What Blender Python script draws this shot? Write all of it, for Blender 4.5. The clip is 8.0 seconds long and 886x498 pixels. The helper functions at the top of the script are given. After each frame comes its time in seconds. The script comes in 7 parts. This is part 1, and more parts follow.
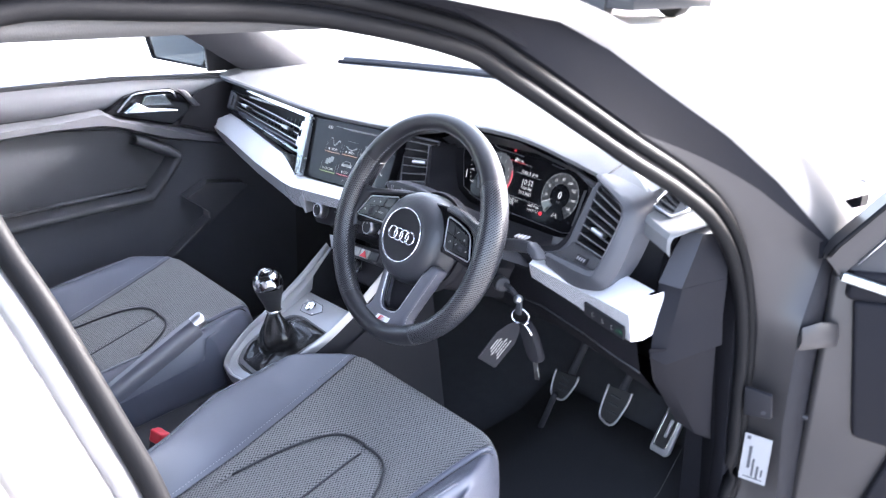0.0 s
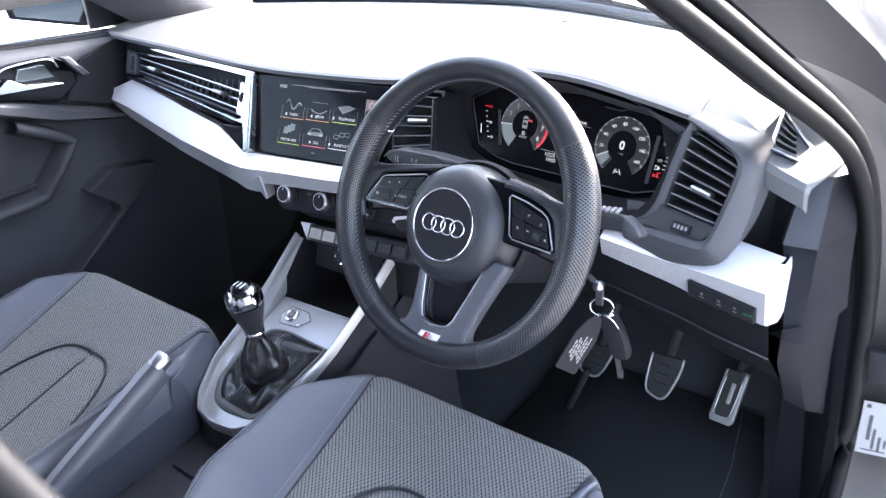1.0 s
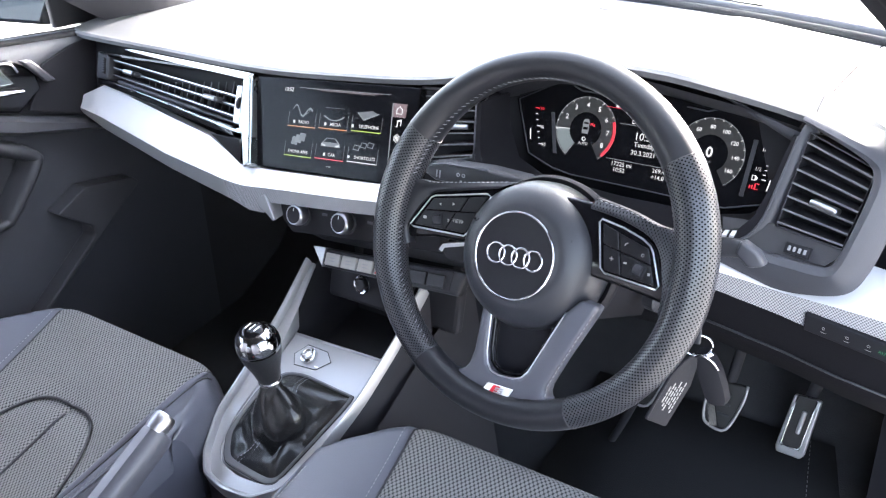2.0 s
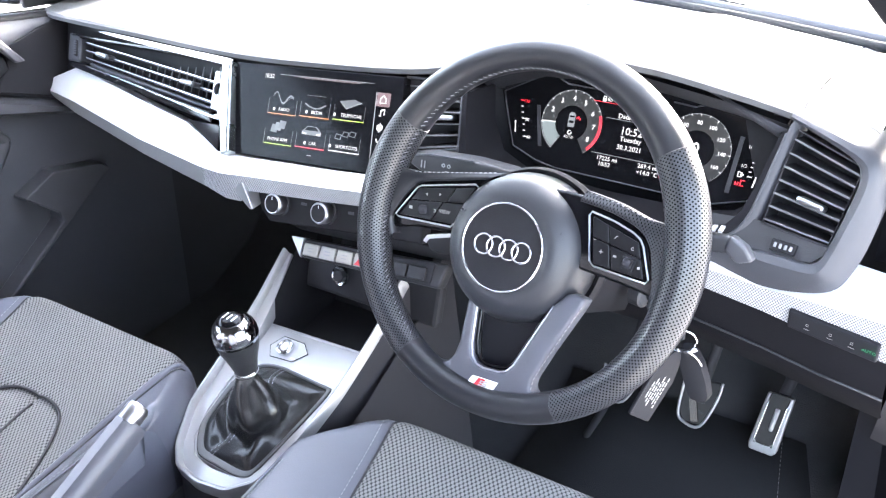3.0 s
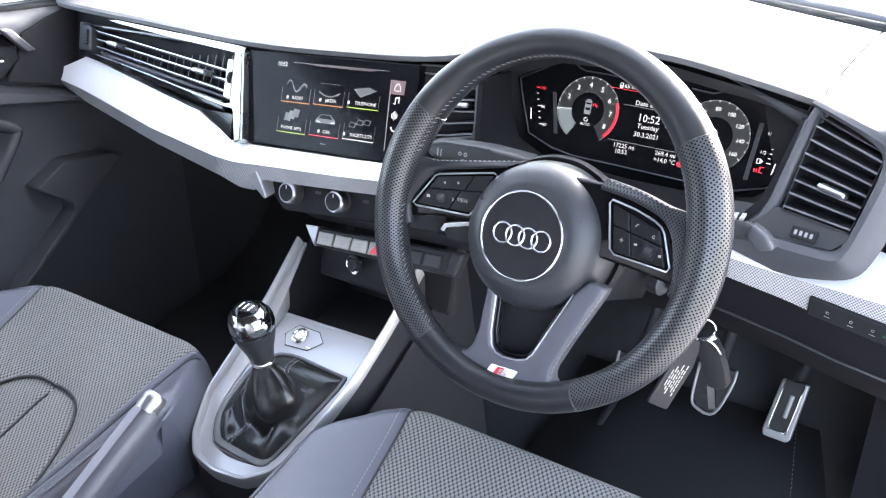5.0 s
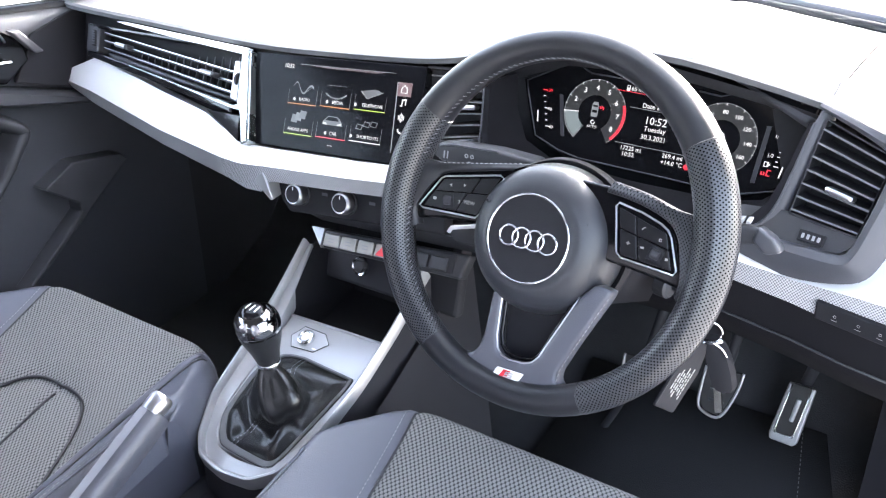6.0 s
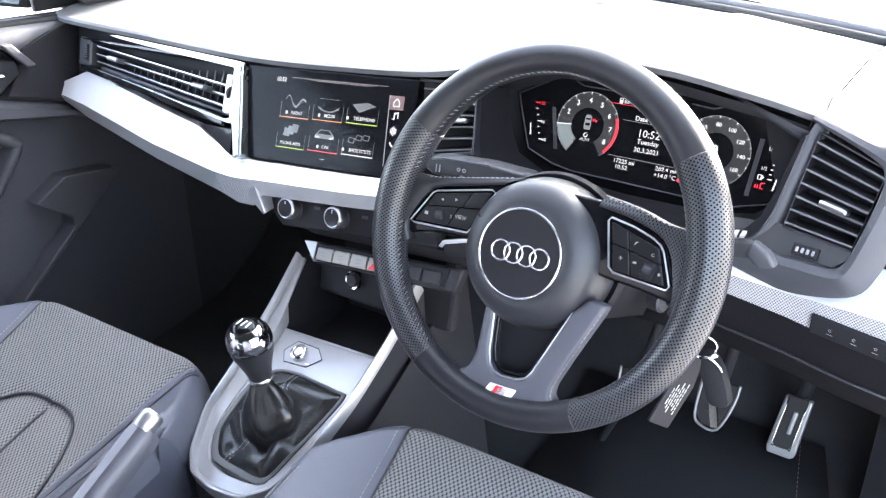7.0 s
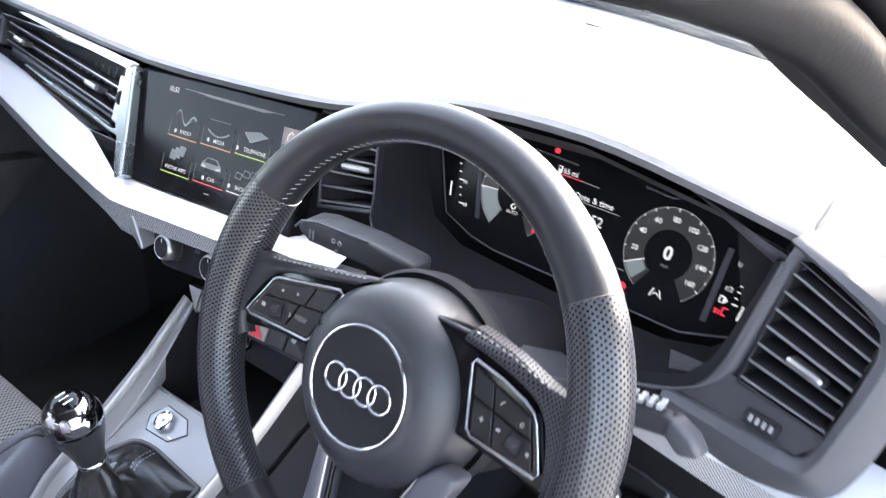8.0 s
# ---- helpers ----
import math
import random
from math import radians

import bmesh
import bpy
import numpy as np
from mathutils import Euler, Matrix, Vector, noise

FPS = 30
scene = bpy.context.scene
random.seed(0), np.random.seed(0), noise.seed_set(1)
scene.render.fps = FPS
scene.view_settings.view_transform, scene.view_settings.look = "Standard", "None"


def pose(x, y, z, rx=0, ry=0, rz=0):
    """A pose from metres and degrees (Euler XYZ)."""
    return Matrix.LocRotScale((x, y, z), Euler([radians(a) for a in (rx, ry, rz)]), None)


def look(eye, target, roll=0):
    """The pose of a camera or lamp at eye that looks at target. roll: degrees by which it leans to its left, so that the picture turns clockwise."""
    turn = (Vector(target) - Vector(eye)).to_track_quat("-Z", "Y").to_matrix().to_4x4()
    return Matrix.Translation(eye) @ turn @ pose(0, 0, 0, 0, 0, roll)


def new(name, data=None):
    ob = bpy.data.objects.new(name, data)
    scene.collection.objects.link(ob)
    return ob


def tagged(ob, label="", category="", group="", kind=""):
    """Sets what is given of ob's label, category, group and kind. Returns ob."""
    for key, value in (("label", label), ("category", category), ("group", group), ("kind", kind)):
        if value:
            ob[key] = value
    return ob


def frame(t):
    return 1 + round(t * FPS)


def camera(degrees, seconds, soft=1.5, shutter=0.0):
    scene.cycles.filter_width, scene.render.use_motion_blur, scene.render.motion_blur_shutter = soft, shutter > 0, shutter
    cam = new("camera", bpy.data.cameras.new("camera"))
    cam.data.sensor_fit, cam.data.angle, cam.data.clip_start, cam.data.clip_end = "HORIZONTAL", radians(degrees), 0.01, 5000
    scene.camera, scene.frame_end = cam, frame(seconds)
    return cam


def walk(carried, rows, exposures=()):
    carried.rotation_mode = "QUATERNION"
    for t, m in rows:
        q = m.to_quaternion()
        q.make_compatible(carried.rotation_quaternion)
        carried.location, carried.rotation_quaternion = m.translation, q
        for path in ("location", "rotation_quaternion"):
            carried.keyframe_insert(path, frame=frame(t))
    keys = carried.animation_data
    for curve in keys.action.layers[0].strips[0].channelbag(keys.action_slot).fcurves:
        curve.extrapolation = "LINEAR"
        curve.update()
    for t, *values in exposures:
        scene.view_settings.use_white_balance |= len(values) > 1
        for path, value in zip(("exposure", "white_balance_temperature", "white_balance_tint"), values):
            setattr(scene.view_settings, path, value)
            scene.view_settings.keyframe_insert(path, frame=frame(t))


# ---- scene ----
cam = camera(54.0, 8.0, soft=1.2, shutter=0.4)
PATH = [
    (0, (1.381, -0.817, 1.377), (-0.026, 0.411, 0.663), 1.0),
    (0.5, (1.148, -0.814, 1.354), (-0.123, 0.496, 0.537), -2.9),
    (1, (0.957, -0.744, 1.331), (-0.191, 0.641, 0.459), -2.9),
    (1.5, (0.828, -0.664, 1.31), (-0.291, 0.74, 0.428), -3.1),
    (1.7, (0.784, -0.661, 1.3), (-0.316, 0.756, 0.416), -3.6),
    (2.8, (0.726, -0.67, 1.284), (-0.279, 0.813, 0.395), -1.3),
    (3, (0.725, -0.669, 1.281), (-0.278, 0.811, 0.385), -1.2),
    (3.5, (0.717, -0.676, 1.283), (-0.273, 0.808, 0.379), -1.4),
    (4, (0.714, -0.676, 1.283), (-0.273, 0.806, 0.371), -1.5),
    (4.5, (0.712, -0.675, 1.282), (-0.282, 0.795, 0.36), -1.6),
    (6, (0.71, -0.674, 1.283), (-0.305, 0.782, 0.363), -1.6),
    (6.5, (0.711, -0.676, 1.285), (-0.309, 0.783, 0.373), -1.6),
    (7, (0.711, -0.662, 1.285), (-0.307, 0.804, 0.383), -1.8),
    (7.5, (0.706, -0.538, 1.281), (-0.299, 0.937, 0.379), -0.6),
    (7.8, (0.698, -0.426, 1.288), (-0.322, 1.016, 0.346), 2.0),
    (8, (0.701, -0.346, 1.279), (-0.414, 1.012, 0.324), 1.9),
]
EXPOSURES = [(0.0, 3.92, 6000, 16), (0.5, 3.75, 5950, 15), (1.0, 3.85, 6000, 15), (1.5, 3.9, 6250, 14), (3.0, 4.8, 6380, 13), (3.5, 5.1, 6380, 13), (4.0, 4.3, 6380, 13), (6.0, 4.3, 6380, 13), (7.0, 4.4, 6380, 13), (7.5, 4.3, 6380, 13), (8.0, 4.0, 6380, 13)]
walk(cam, [(t, look(eye, target, roll)) for t, eye, target, roll in PATH], EXPOSURES)

# ---- light ----
world = bpy.data.worlds.new("sky")
scene.world = world
world.use_nodes = True
wn = world.node_tree
sky = wn.nodes.new("ShaderNodeTexSky")
sky.sky_type = "NISHITA"
sky.sun_disc = False
SUN_ELEV, SUN_AZ = 20.0, 15.0          # azimuth: degrees from straight ahead towards the driver's side
sky.sun_elevation, sky.sun_rotation = radians(SUN_ELEV), radians(SUN_AZ)
sky.air_density, sky.dust_density = 1.0, 2.5
wn.nodes["Background"].inputs["Strength"].default_value = 0.15
haze = wn.nodes.new("ShaderNodeHueSaturation")
haze.inputs["Saturation"].default_value = 0.62
wn.links.new(sky.outputs[0], haze.inputs["Color"])
wn.links.new(haze.outputs[0], wn.nodes["Background"].inputs["Color"])
sun = new("sun", bpy.data.lights.new("sun", "SUN"))
sun.data.energy, sun.data.angle, sun.data.color = 3.4, radians(8), (1.0, 0.95, 0.88)
_sd = Vector((math.sin(radians(SUN_AZ)) * math.cos(radians(SUN_ELEV)), math.cos(radians(SUN_AZ)) * math.cos(radians(SUN_ELEV)), math.sin(radians(SUN_ELEV))))
sun.matrix_world = look(_sd * 30, (0, 0, 0))


# ---- materials ----
def mat(name, color, rough=0.5, metal=0.0, grain=0.0, scale=800.0, vary=0.15, vscale=9.0, coat=0.0, spec=0.5, spread=0.06):
    """Principled surface with broad tone variation and a fine grain bump."""
    m = bpy.data.materials.new(name)
    m.use_nodes = True
    nt = m.node_tree
    b = nt.nodes["Principled BSDF"]
    b.inputs["Roughness"].default_value = rough
    b.inputs["Metallic"].default_value = metal
    b.inputs["Coat Weight"].default_value = coat
    b.inputs["Specular IOR Level"].default_value = spec
    tc = nt.nodes.new("ShaderNodeTexCoord")
    n1 = nt.nodes.new("ShaderNodeTexNoise")
    n1.inputs["Scale"].default_value = vscale
    n1.inputs["Detail"].default_value = 6
    nt.links.new(tc.outputs["Object"], n1.inputs["Vector"])
    ramp = nt.nodes.new("ShaderNodeMix")
    ramp.data_type = "RGBA"
    ramp.inputs["A"].default_value = (*[c * (1 - vary) for c in color], 1)
    ramp.inputs["B"].default_value = (*[min(1, c * (1 + vary)) for c in color], 1)
    nt.links.new(n1.outputs["Fac"], ramp.inputs["Factor"])
    nt.links.new(ramp.outputs["Result"], b.inputs["Base Color"])
    rr = nt.nodes.new("ShaderNodeMapRange")
    rr.inputs["To Min"].default_value = max(0.02, rough - spread)
    rr.inputs["To Max"].default_value = min(1, rough + spread)
    nt.links.new(n1.outputs["Fac"], rr.inputs["Value"])
    nt.links.new(rr.outputs["Result"], b.inputs["Roughness"])
    if grain:
        n2 = nt.nodes.new("ShaderNodeTexNoise")
        n2.inputs["Scale"].default_value = scale
        n2.inputs["Detail"].default_value = 2
        nt.links.new(tc.outputs["Object"], n2.inputs["Vector"])
        bp = nt.nodes.new("ShaderNodeBump")
        bp.inputs["Strength"].default_value = grain
        bp.inputs["Distance"].default_value = 0.0006
        nt.links.new(n2.outputs["Fac"], bp.inputs["Height"])
        nt.links.new(bp.outputs["Normal"], b.inputs["Normal"])
    return m


def glow(name, color, strength):
    m = bpy.data.materials.new(name)
    m.use_nodes = True
    b = m.node_tree.nodes["Principled BSDF"]
    b.inputs["Base Color"].default_value = (0.01, 0.01, 0.01, 1)
    b.inputs["Roughness"].default_value = 0.4
    b.inputs["Emission Color"].default_value = (*color, 1)
    b.inputs["Emission Strength"].default_value = strength
    return m


def dotted(name, ground, dot, pitch, radius, rough=0.8, depth=0.5, coords="UV", second=1, spec=0.5):
    """Regular staggered dots (woven or punched), laid out by UV in metres."""
    m = mat(name, ground, rough, 0, 0, spec=spec)
    nt = m.node_tree
    b = nt.nodes["Principled BSDF"]
    tc = next(n for n in nt.nodes if n.type == "TEX_COORD")
    sep = nt.nodes.new("ShaderNodeSeparateXYZ")
    nt.links.new(tc.outputs[coords], sep.inputs[0])

    def op(kind, a, b_=None):
        n = nt.nodes.new("ShaderNodeMath")
        n.operation = kind
        for i, v in enumerate((a, b_)):
            if v is None:
                continue
            if isinstance(v, (int, float)):
                n.inputs[i].default_value = v
            else:
                nt.links.new(v, n.inputs[i])
        return n.outputs[0]

    def cell(off):
        fx = op("ABSOLUTE", op("SUBTRACT", op("FRACT", op("ADD", op("MULTIPLY", sep.outputs[0], 1 / pitch), off)), 0.5))
        fy = op("ABSOLUTE", op("SUBTRACT", op("FRACT", op("ADD", op("MULTIPLY", sep.outputs[second], 0.8 / pitch), off)), 0.5))
        return op("SQRT", op("ADD", op("MULTIPLY", fx, fx), op("MULTIPLY", fy, fy)))
    d = op("MINIMUM", cell(0.0), cell(0.5))
    mr = nt.nodes.new("ShaderNodeMapRange")
    mr.inputs["From Min"].default_value, mr.inputs["From Max"].default_value = radius * 0.85, radius * 1.12
    mr.inputs["To Min"].default_value, mr.inputs["To Max"].default_value = 1, 0
    nt.links.new(d, mr.inputs["Value"])
    mix = nt.nodes.new("ShaderNodeMix")
    mix.data_type = "RGBA"
    old = b.inputs["Base Color"].links[0].from_socket
    nt.links.new(mr.outputs["Result"], mix.inputs["Factor"])
    nt.links.new(old, mix.inputs["A"])
    mix.inputs["B"].default_value = (*dot, 1)
    nt.links.new(mix.outputs["Result"], b.inputs["Base Color"])
    bp = nt.nodes.new("ShaderNodeBump")
    bp.inputs["Strength"].default_value = abs(depth)
    bp.inputs["Distance"].default_value = 0.0008
    bp.invert = depth < 0
    if depth < 0:
        gl = nt.nodes.new("ShaderNodeMapRange")
        gl.inputs["To Min"].default_value, gl.inputs["To Max"].default_value = spec, 0.0
        nt.links.new(mr.outputs["Result"], gl.inputs["Value"])
        nt.links.new(gl.outputs["Result"], b.inputs["Specular IOR Level"])
    nt.links.new(mr.outputs["Result"], bp.inputs["Height"])
    nt.links.new(bp.outputs["Normal"], b.inputs["Normal"])
    return m


M_DASH = mat("dash_soft_grey", (0.084, 0.087, 0.094), 0.5, 0, 0.5, 900, 0.06)
M_PLASTIC = mat("black_plastic", (0.030, 0.031, 0.036), 0.48, 0, 0.35, 900, spec=0.25)
M_GREY = mat("grey_plastic", (0.048, 0.050, 0.059), 0.45, 0, 0.35, 900, 0.08, spec=0.3)
M_CHEEK = mat("cheek_plastic", (0.042, 0.043, 0.050), 0.42, 0, 0.35, 900, 0.08, spec=0.3)
# near-black trim; its colour also carries shade at dashboard end, knees and pillar
M_TRIM = mat("shaded_matt_trim", (0.009, 0.009, 0.0115), 0.7, 0, 0.3, 700, spec=0.08)
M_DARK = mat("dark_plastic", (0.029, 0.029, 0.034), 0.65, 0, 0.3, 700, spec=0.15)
# black parts, and plastic darkened where little light falls
M_DEEP = mat("black_and_shaded_plastic", (0.014, 0.014, 0.017), 0.6, 0, 0.3, 700, spec=0.12)
M_SILVER = mat("silver_trim_paint", (0.72, 0.72, 0.75), 0.4, 0.35, 0.1, 1500, 0.04)
M_TEXSIL = dotted("textured_silver_trim", (0.40, 0.40, 0.42), (0.15, 0.15, 0.16), 0.0034, 0.28, 0.4, -0.4, "Object", 2)
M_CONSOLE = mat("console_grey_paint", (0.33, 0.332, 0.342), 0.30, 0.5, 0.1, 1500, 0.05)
M_GLOSS = mat("piano_black", (0.004, 0.004, 0.005), 0.08, 0, 0, vary=0.1, spec=0.3)
M_CHROME = mat("chrome", (0.75, 0.76, 0.78), 0.12, 1.0, 0, vary=0.04)
M_PEDALMET = mat("brushed_pedal_metal", (0.32, 0.32, 0.33), 0.36, 0.4, 0.15, 1200, 0.12)
M_CAP = mat("dark_chrome", (0.42, 0.43, 0.45), 0.09, 1.0, 0, vary=0.05)
M_SATIN = mat("satin_metal", (0.5, 0.5, 0.52), 0.3, 1.0, 0.1, 1500, 0.06)
M_LEATHER = mat("black_leather", (0.02, 0.021, 0.024), 0.36, 0, 0.6, 700, 0.15)
M_BOSS = mat("boss_skin", (0.023, 0.0245, 0.030), 0.36, 0, 0.4, 1100, 0.06, spec=0.42)
M_SPOKE = mat("slate_spoke_leather", (0.062, 0.064, 0.080), 0.36, 0, 0.3, 900, 0.08)
M_KEY = mat("soft_key_black", (0.007, 0.007, 0.0085), 0.30, 0, 0.15, spec=0.25)
M_GAITER = mat("gaiter_leather", (0.009, 0.009, 0.0095), 0.25, 0, 0.3, 420, 0.2, spec=0.6)
M_RIM = mat("smooth_rim_leather", (0.0135, 0.014, 0.0172), 0.34, 0, 0.16, 1100, 0.1, spec=0.36, spread=0.015)
M_PERF = dotted("perforated_rim_leather", (0.020, 0.021, 0.026), (0.0007, 0.0007, 0.0009), 0.0038, 0.185, 0.34, -0.15, spec=0.65)
M_PERFO = dotted("perforated_spoke_leather", (0.020, 0.021, 0.026), (0.0007, 0.0007, 0.0009), 0.0034, 0.17, 0.34, -0.15, "Object", 2, 0.5)
M_BOLSTER = mat("slate_leatherette", (0.076, 0.080, 0.101), 0.36, 0, 0.45, 650, 0.08)
M_FABRIC = dotted("dotted_seat_fabric", (0.023, 0.0235, 0.0265), (0.172, 0.172, 0.170), 0.0062, 0.33, 0.85, 0.6)
M_BUTTON = mat("warm_grey_buttons", (0.27, 0.265, 0.25), 0.45, 0, 0.2)
M_BLADE = mat("brushed_blade_metal", (0.36, 0.385, 0.385), 0.28, 1.0, 0.1, 1500, vary=0.05)
M_SMOKE = mat("smoked_chrome", (0.19, 0.205, 0.205), 0.2, 1.0, 0, vary=0.05)
M_STRIP = mat("grip_strip", (0.14, 0.14, 0.155), 0.35, 0.2, 0.1, vary=0.05)
M_STITCH = mat("grey_stitching", (0.22, 0.22, 0.235), 0.7, 0, 0)
M_PIPE = mat("black_piping", (0.02, 0.02, 0.024), 0.5, 0, 0.2)
M_RUBBER = mat("rubber_seal", (0.0055, 0.0055, 0.0064), 0.55, 0, 0.2, 500, spec=0.1)
# the car's one paint twice: lighter for sunlit skin, darker for shaded jambs
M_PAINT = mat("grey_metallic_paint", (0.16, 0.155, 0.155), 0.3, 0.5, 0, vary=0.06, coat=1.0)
M_SHADE_PAINT = mat("shaded_body_paint", (0.036, 0.034, 0.0355), 0.34, 0.35, 0, vary=0.1, spec=0.35)
M_CARPET = mat("black_carpet", (0.034, 0.034, 0.038), 0.95, 0, 1.0, 420, 0.3, 40)
M_MAT = mat("black_mat_pile", (0.013, 0.013, 0.0155), 0.95, 0, 1.0, 520, 0.25, 40)
M_LINER = mat("black_headliner", (0.04, 0.04, 0.042), 0.9, 0, 0.4, 500, 0.05)
M_PEDALRUB = mat("pedal_rubber", (0.015, 0.015, 0.016), 0.7)
M_SCREEN = mat("display_glass", (0.0045, 0.0046, 0.0058), 0.12, 0, 0, vary=0.05, spec=0.06)
M_WHITE = mat("white_label", (0.75, 0.75, 0.74), 0.5, 0, 0, vary=0.05)
M_PAPER = mat("printed_paper", (0.24, 0.24, 0.25), 0.6, 0, 0, vary=0.06)
M_RED = mat("red_plastic", (0.55, 0.02, 0.035), 0.35, 0, 0)
M_CONCRETE = mat("pale_concrete", (0.42, 0.41, 0.4), 0.9, 0, 0.6, 60, 0.18, 0.8)
M_TYRE = mat("tyre_rubber", (0.02, 0.02, 0.02), 0.8)
M_CARBLUE = mat("dark_car_paint", (0.010, 0.011, 0.014), 0.3, 0.1, 0, coat=0.2, spec=0.2)
M_CARWHITE = mat("white_car_paint", (0.75, 0.75, 0.76), 0.25, 0, 0, coat=1.0)
M_MIRROR = mat("mirror_glass", (0.10, 0.115, 0.125), 0.02, 1.0, 0, vary=0.01)
G_WHITE = glow("lit_white", (1, 1, 1), 0.065)
G_GREY = glow("lit_grey", (0.75, 0.8, 0.85), 0.020)
G_FACE = glow("lit_dial_face", (0.75, 0.8, 0.88), 0.0006)
G_NEEDLE = glow("lit_needle_zone", (0.66, 0.80, 0.82), 0.020)
G_FAINT = glow("lit_faint", (0.75, 0.8, 0.85), 0.009)
G_RED = glow("lit_red", (1, 0.03, 0.06), 0.07)
G_ORANGE = glow("lit_orange", (1, 0.36, 0.05), 0.05)
G_LIME = glow("lit_lime", (0.5, 0.7, 0.05), 0.07)
G_GREEN = glow("lit_green", (0.05, 0.8, 0.3), 0.045)
G_HEAD = glow("lit_header", (0.7, 0.33, 0.38), 0.007)
G_MAROON = glow("lit_maroon", (0.6, 0.33, 0.36), 0.020)
M_GLASS = bpy.data.materials.new("clear_glass")
M_GLASS.use_nodes = True
_g = M_GLASS.node_tree.nodes["Principled BSDF"]
_g.inputs["Base Color"].default_value = (0.97, 0.99, 0.98, 1)
_g.inputs["Roughness"].default_value = 0.0
_g.inputs["IOR"].default_value = 1.02
_g.inputs["Transmission Weight"].default_value = 1.0


# ---- building helpers ----
def thing(name, label, category, loc=(0, 0, 0), group="", kind=""):
    ob = new(name)
    ob.empty_display_size = 0.05
    ob.location = loc
    return tagged(ob, label, category, group, kind)


def part(name, bm, material, parent=None, label="", smooth=None):
    """Link a bmesh, given in world metres, as one mesh under parent."""
    bmesh.ops.recalc_face_normals(bm, faces=bm.faces)
    me = bpy.data.meshes.new(name)
    bm.to_mesh(me)
    bm.free()
    me.materials.append(material)
    if smooth is not None:
        me.shade_smooth()
        if smooth < 180:
            me.set_sharp_from_angle(angle=radians(smooth))
    ob = new(name, me)
    if parent is not None:
        ob.parent = parent
        if parent.parent is None:
            ob.matrix_parent_inverse = Matrix.Translation(-parent.location)
    if label:
        ob["label"] = label
    return ob


def axes(o, u, v):
    """A local frame: origin, direction to its right, direction up; z comes towards the viewer."""
    u = Vector(u).normalized()
    n = u.cross(Vector(v)).normalized()
    v = n.cross(u)
    return Matrix(((u.x, v.x, n.x, o[0]), (u.y, v.y, n.y, o[1]), (u.z, v.z, n.z, o[2]), (0, 0, 0, 1)))


def bevel(bm, w, seg=2, ang=30):
    if w > 0:
        es = [e for e in bm.edges if len(e.link_faces) == 2 and e.calc_face_angle(0) > radians(ang)]
        bmesh.ops.bevel(bm, geom=es, offset=w, segments=seg, affect="EDGES", profile=0.5, clamp_overlap=True)
    return bm


def prism(pts, vec, b=0.0, seg=2, m=None):
    """A polygon pushed along vec, with rounded edges."""
    bm = bmesh.new()
    vec = Vector(vec)
    a = [bm.verts.new(Vector(p)) for p in pts]
    c = [bm.verts.new(Vector(p) + vec) for p in pts]
    n = len(pts)
    bm.faces.new(a)
    bm.faces.new(c[::-1])
    for i in range(n):
        bm.faces.new((a[i], c[i], c[(i + 1) % n], a[(i + 1) % n]))
    bmesh.ops.recalc_face_normals(bm, faces=bm.faces)
    bevel(bm, b, seg)
    if m is not None:
        bm.transform(m)
    return bm


def flat(pts2, z0, z1, m, b=0.0, seg=2):
    """A plate with the outline pts2 in the local frame m, from depth z0 to z1."""
    return prism([(x, y, z0) for x, y in pts2], (0, 0, z1 - z0), b, seg, m)


def box(sx, sy, sz, m, b=0.0, seg=2):
    return flat([(-sx / 2, -sy / 2), (sx / 2, -sy / 2), (sx / 2, sy / 2), (-sx / 2, sy / 2)], -sz / 2, sz / 2, m, b, seg)


def rect(x0, y0, x1, y1):
    return [(x0, y0), (x1, y0), (x1, y1), (x0, y1)]


def oval(cx, cy, rx, ry, n=28, a0=0.0, a1=360.0):
    full = abs(a1 - a0) >= 360
    k = n if full else n + 1
    return [(cx + rx * math.cos(radians(a0 + (a1 - a0) * i / n)), cy + ry * math.sin(radians(a0 + (a1 - a0) * i / n))) for i in range(k)]


def arc_band(cx, cy, r0, r1, a0, a1, n=24):
    return oval(cx, cy, r1, r1, n, a0, a1) + oval(cx, cy, r0, r0, n, a1, a0)


def spline(pts, n=8, closed=False):
    """Catmull-Rom through the points."""
    P = [Vector(p) for p in pts]
    k = len(P)
    out = []
    for i in range(k if closed else k - 1):
        a, b, c, d = (P[(i - 1) % k], P[i], P[(i + 1) % k], P[(i + 2) % k]) if closed else (P[max(i - 1, 0)], P[i], P[i + 1], P[min(i + 2, k - 1)])
        for j in range(n):
            t = j / n
            out.append(0.5 * ((2 * b) + (c - a) * t + (2 * a - 5 * b + 4 * c - d) * t * t + (3 * b - a - 3 * c + d) * t ** 3))
    if not closed:
        out.append(P[-1])
    return out


def loft(sections, closed_ring=False, closed_path=False, caps=False, bm=None):
    """A skin through sections of equal length."""
    bm = bm or bmesh.new()
    rows = [[bm.verts.new(Vector(p)) for p in s] for s in sections]
    k = len(rows[0])
    for i in range(len(rows) if closed_path else len(rows) - 1):
        a, b = rows[i], rows[(i + 1) % len(rows)]
        for j in range(k if closed_ring else k - 1):
            q = (a[j], b[j], b[(j + 1) % k], a[(j + 1) % k])
            if len({v for v in q}) == 4:
                bm.faces.new(q)
    if caps and closed_ring:
        bm.faces.new(rows[0])
        bm.faces.new(rows[-1][::-1])
    return bm


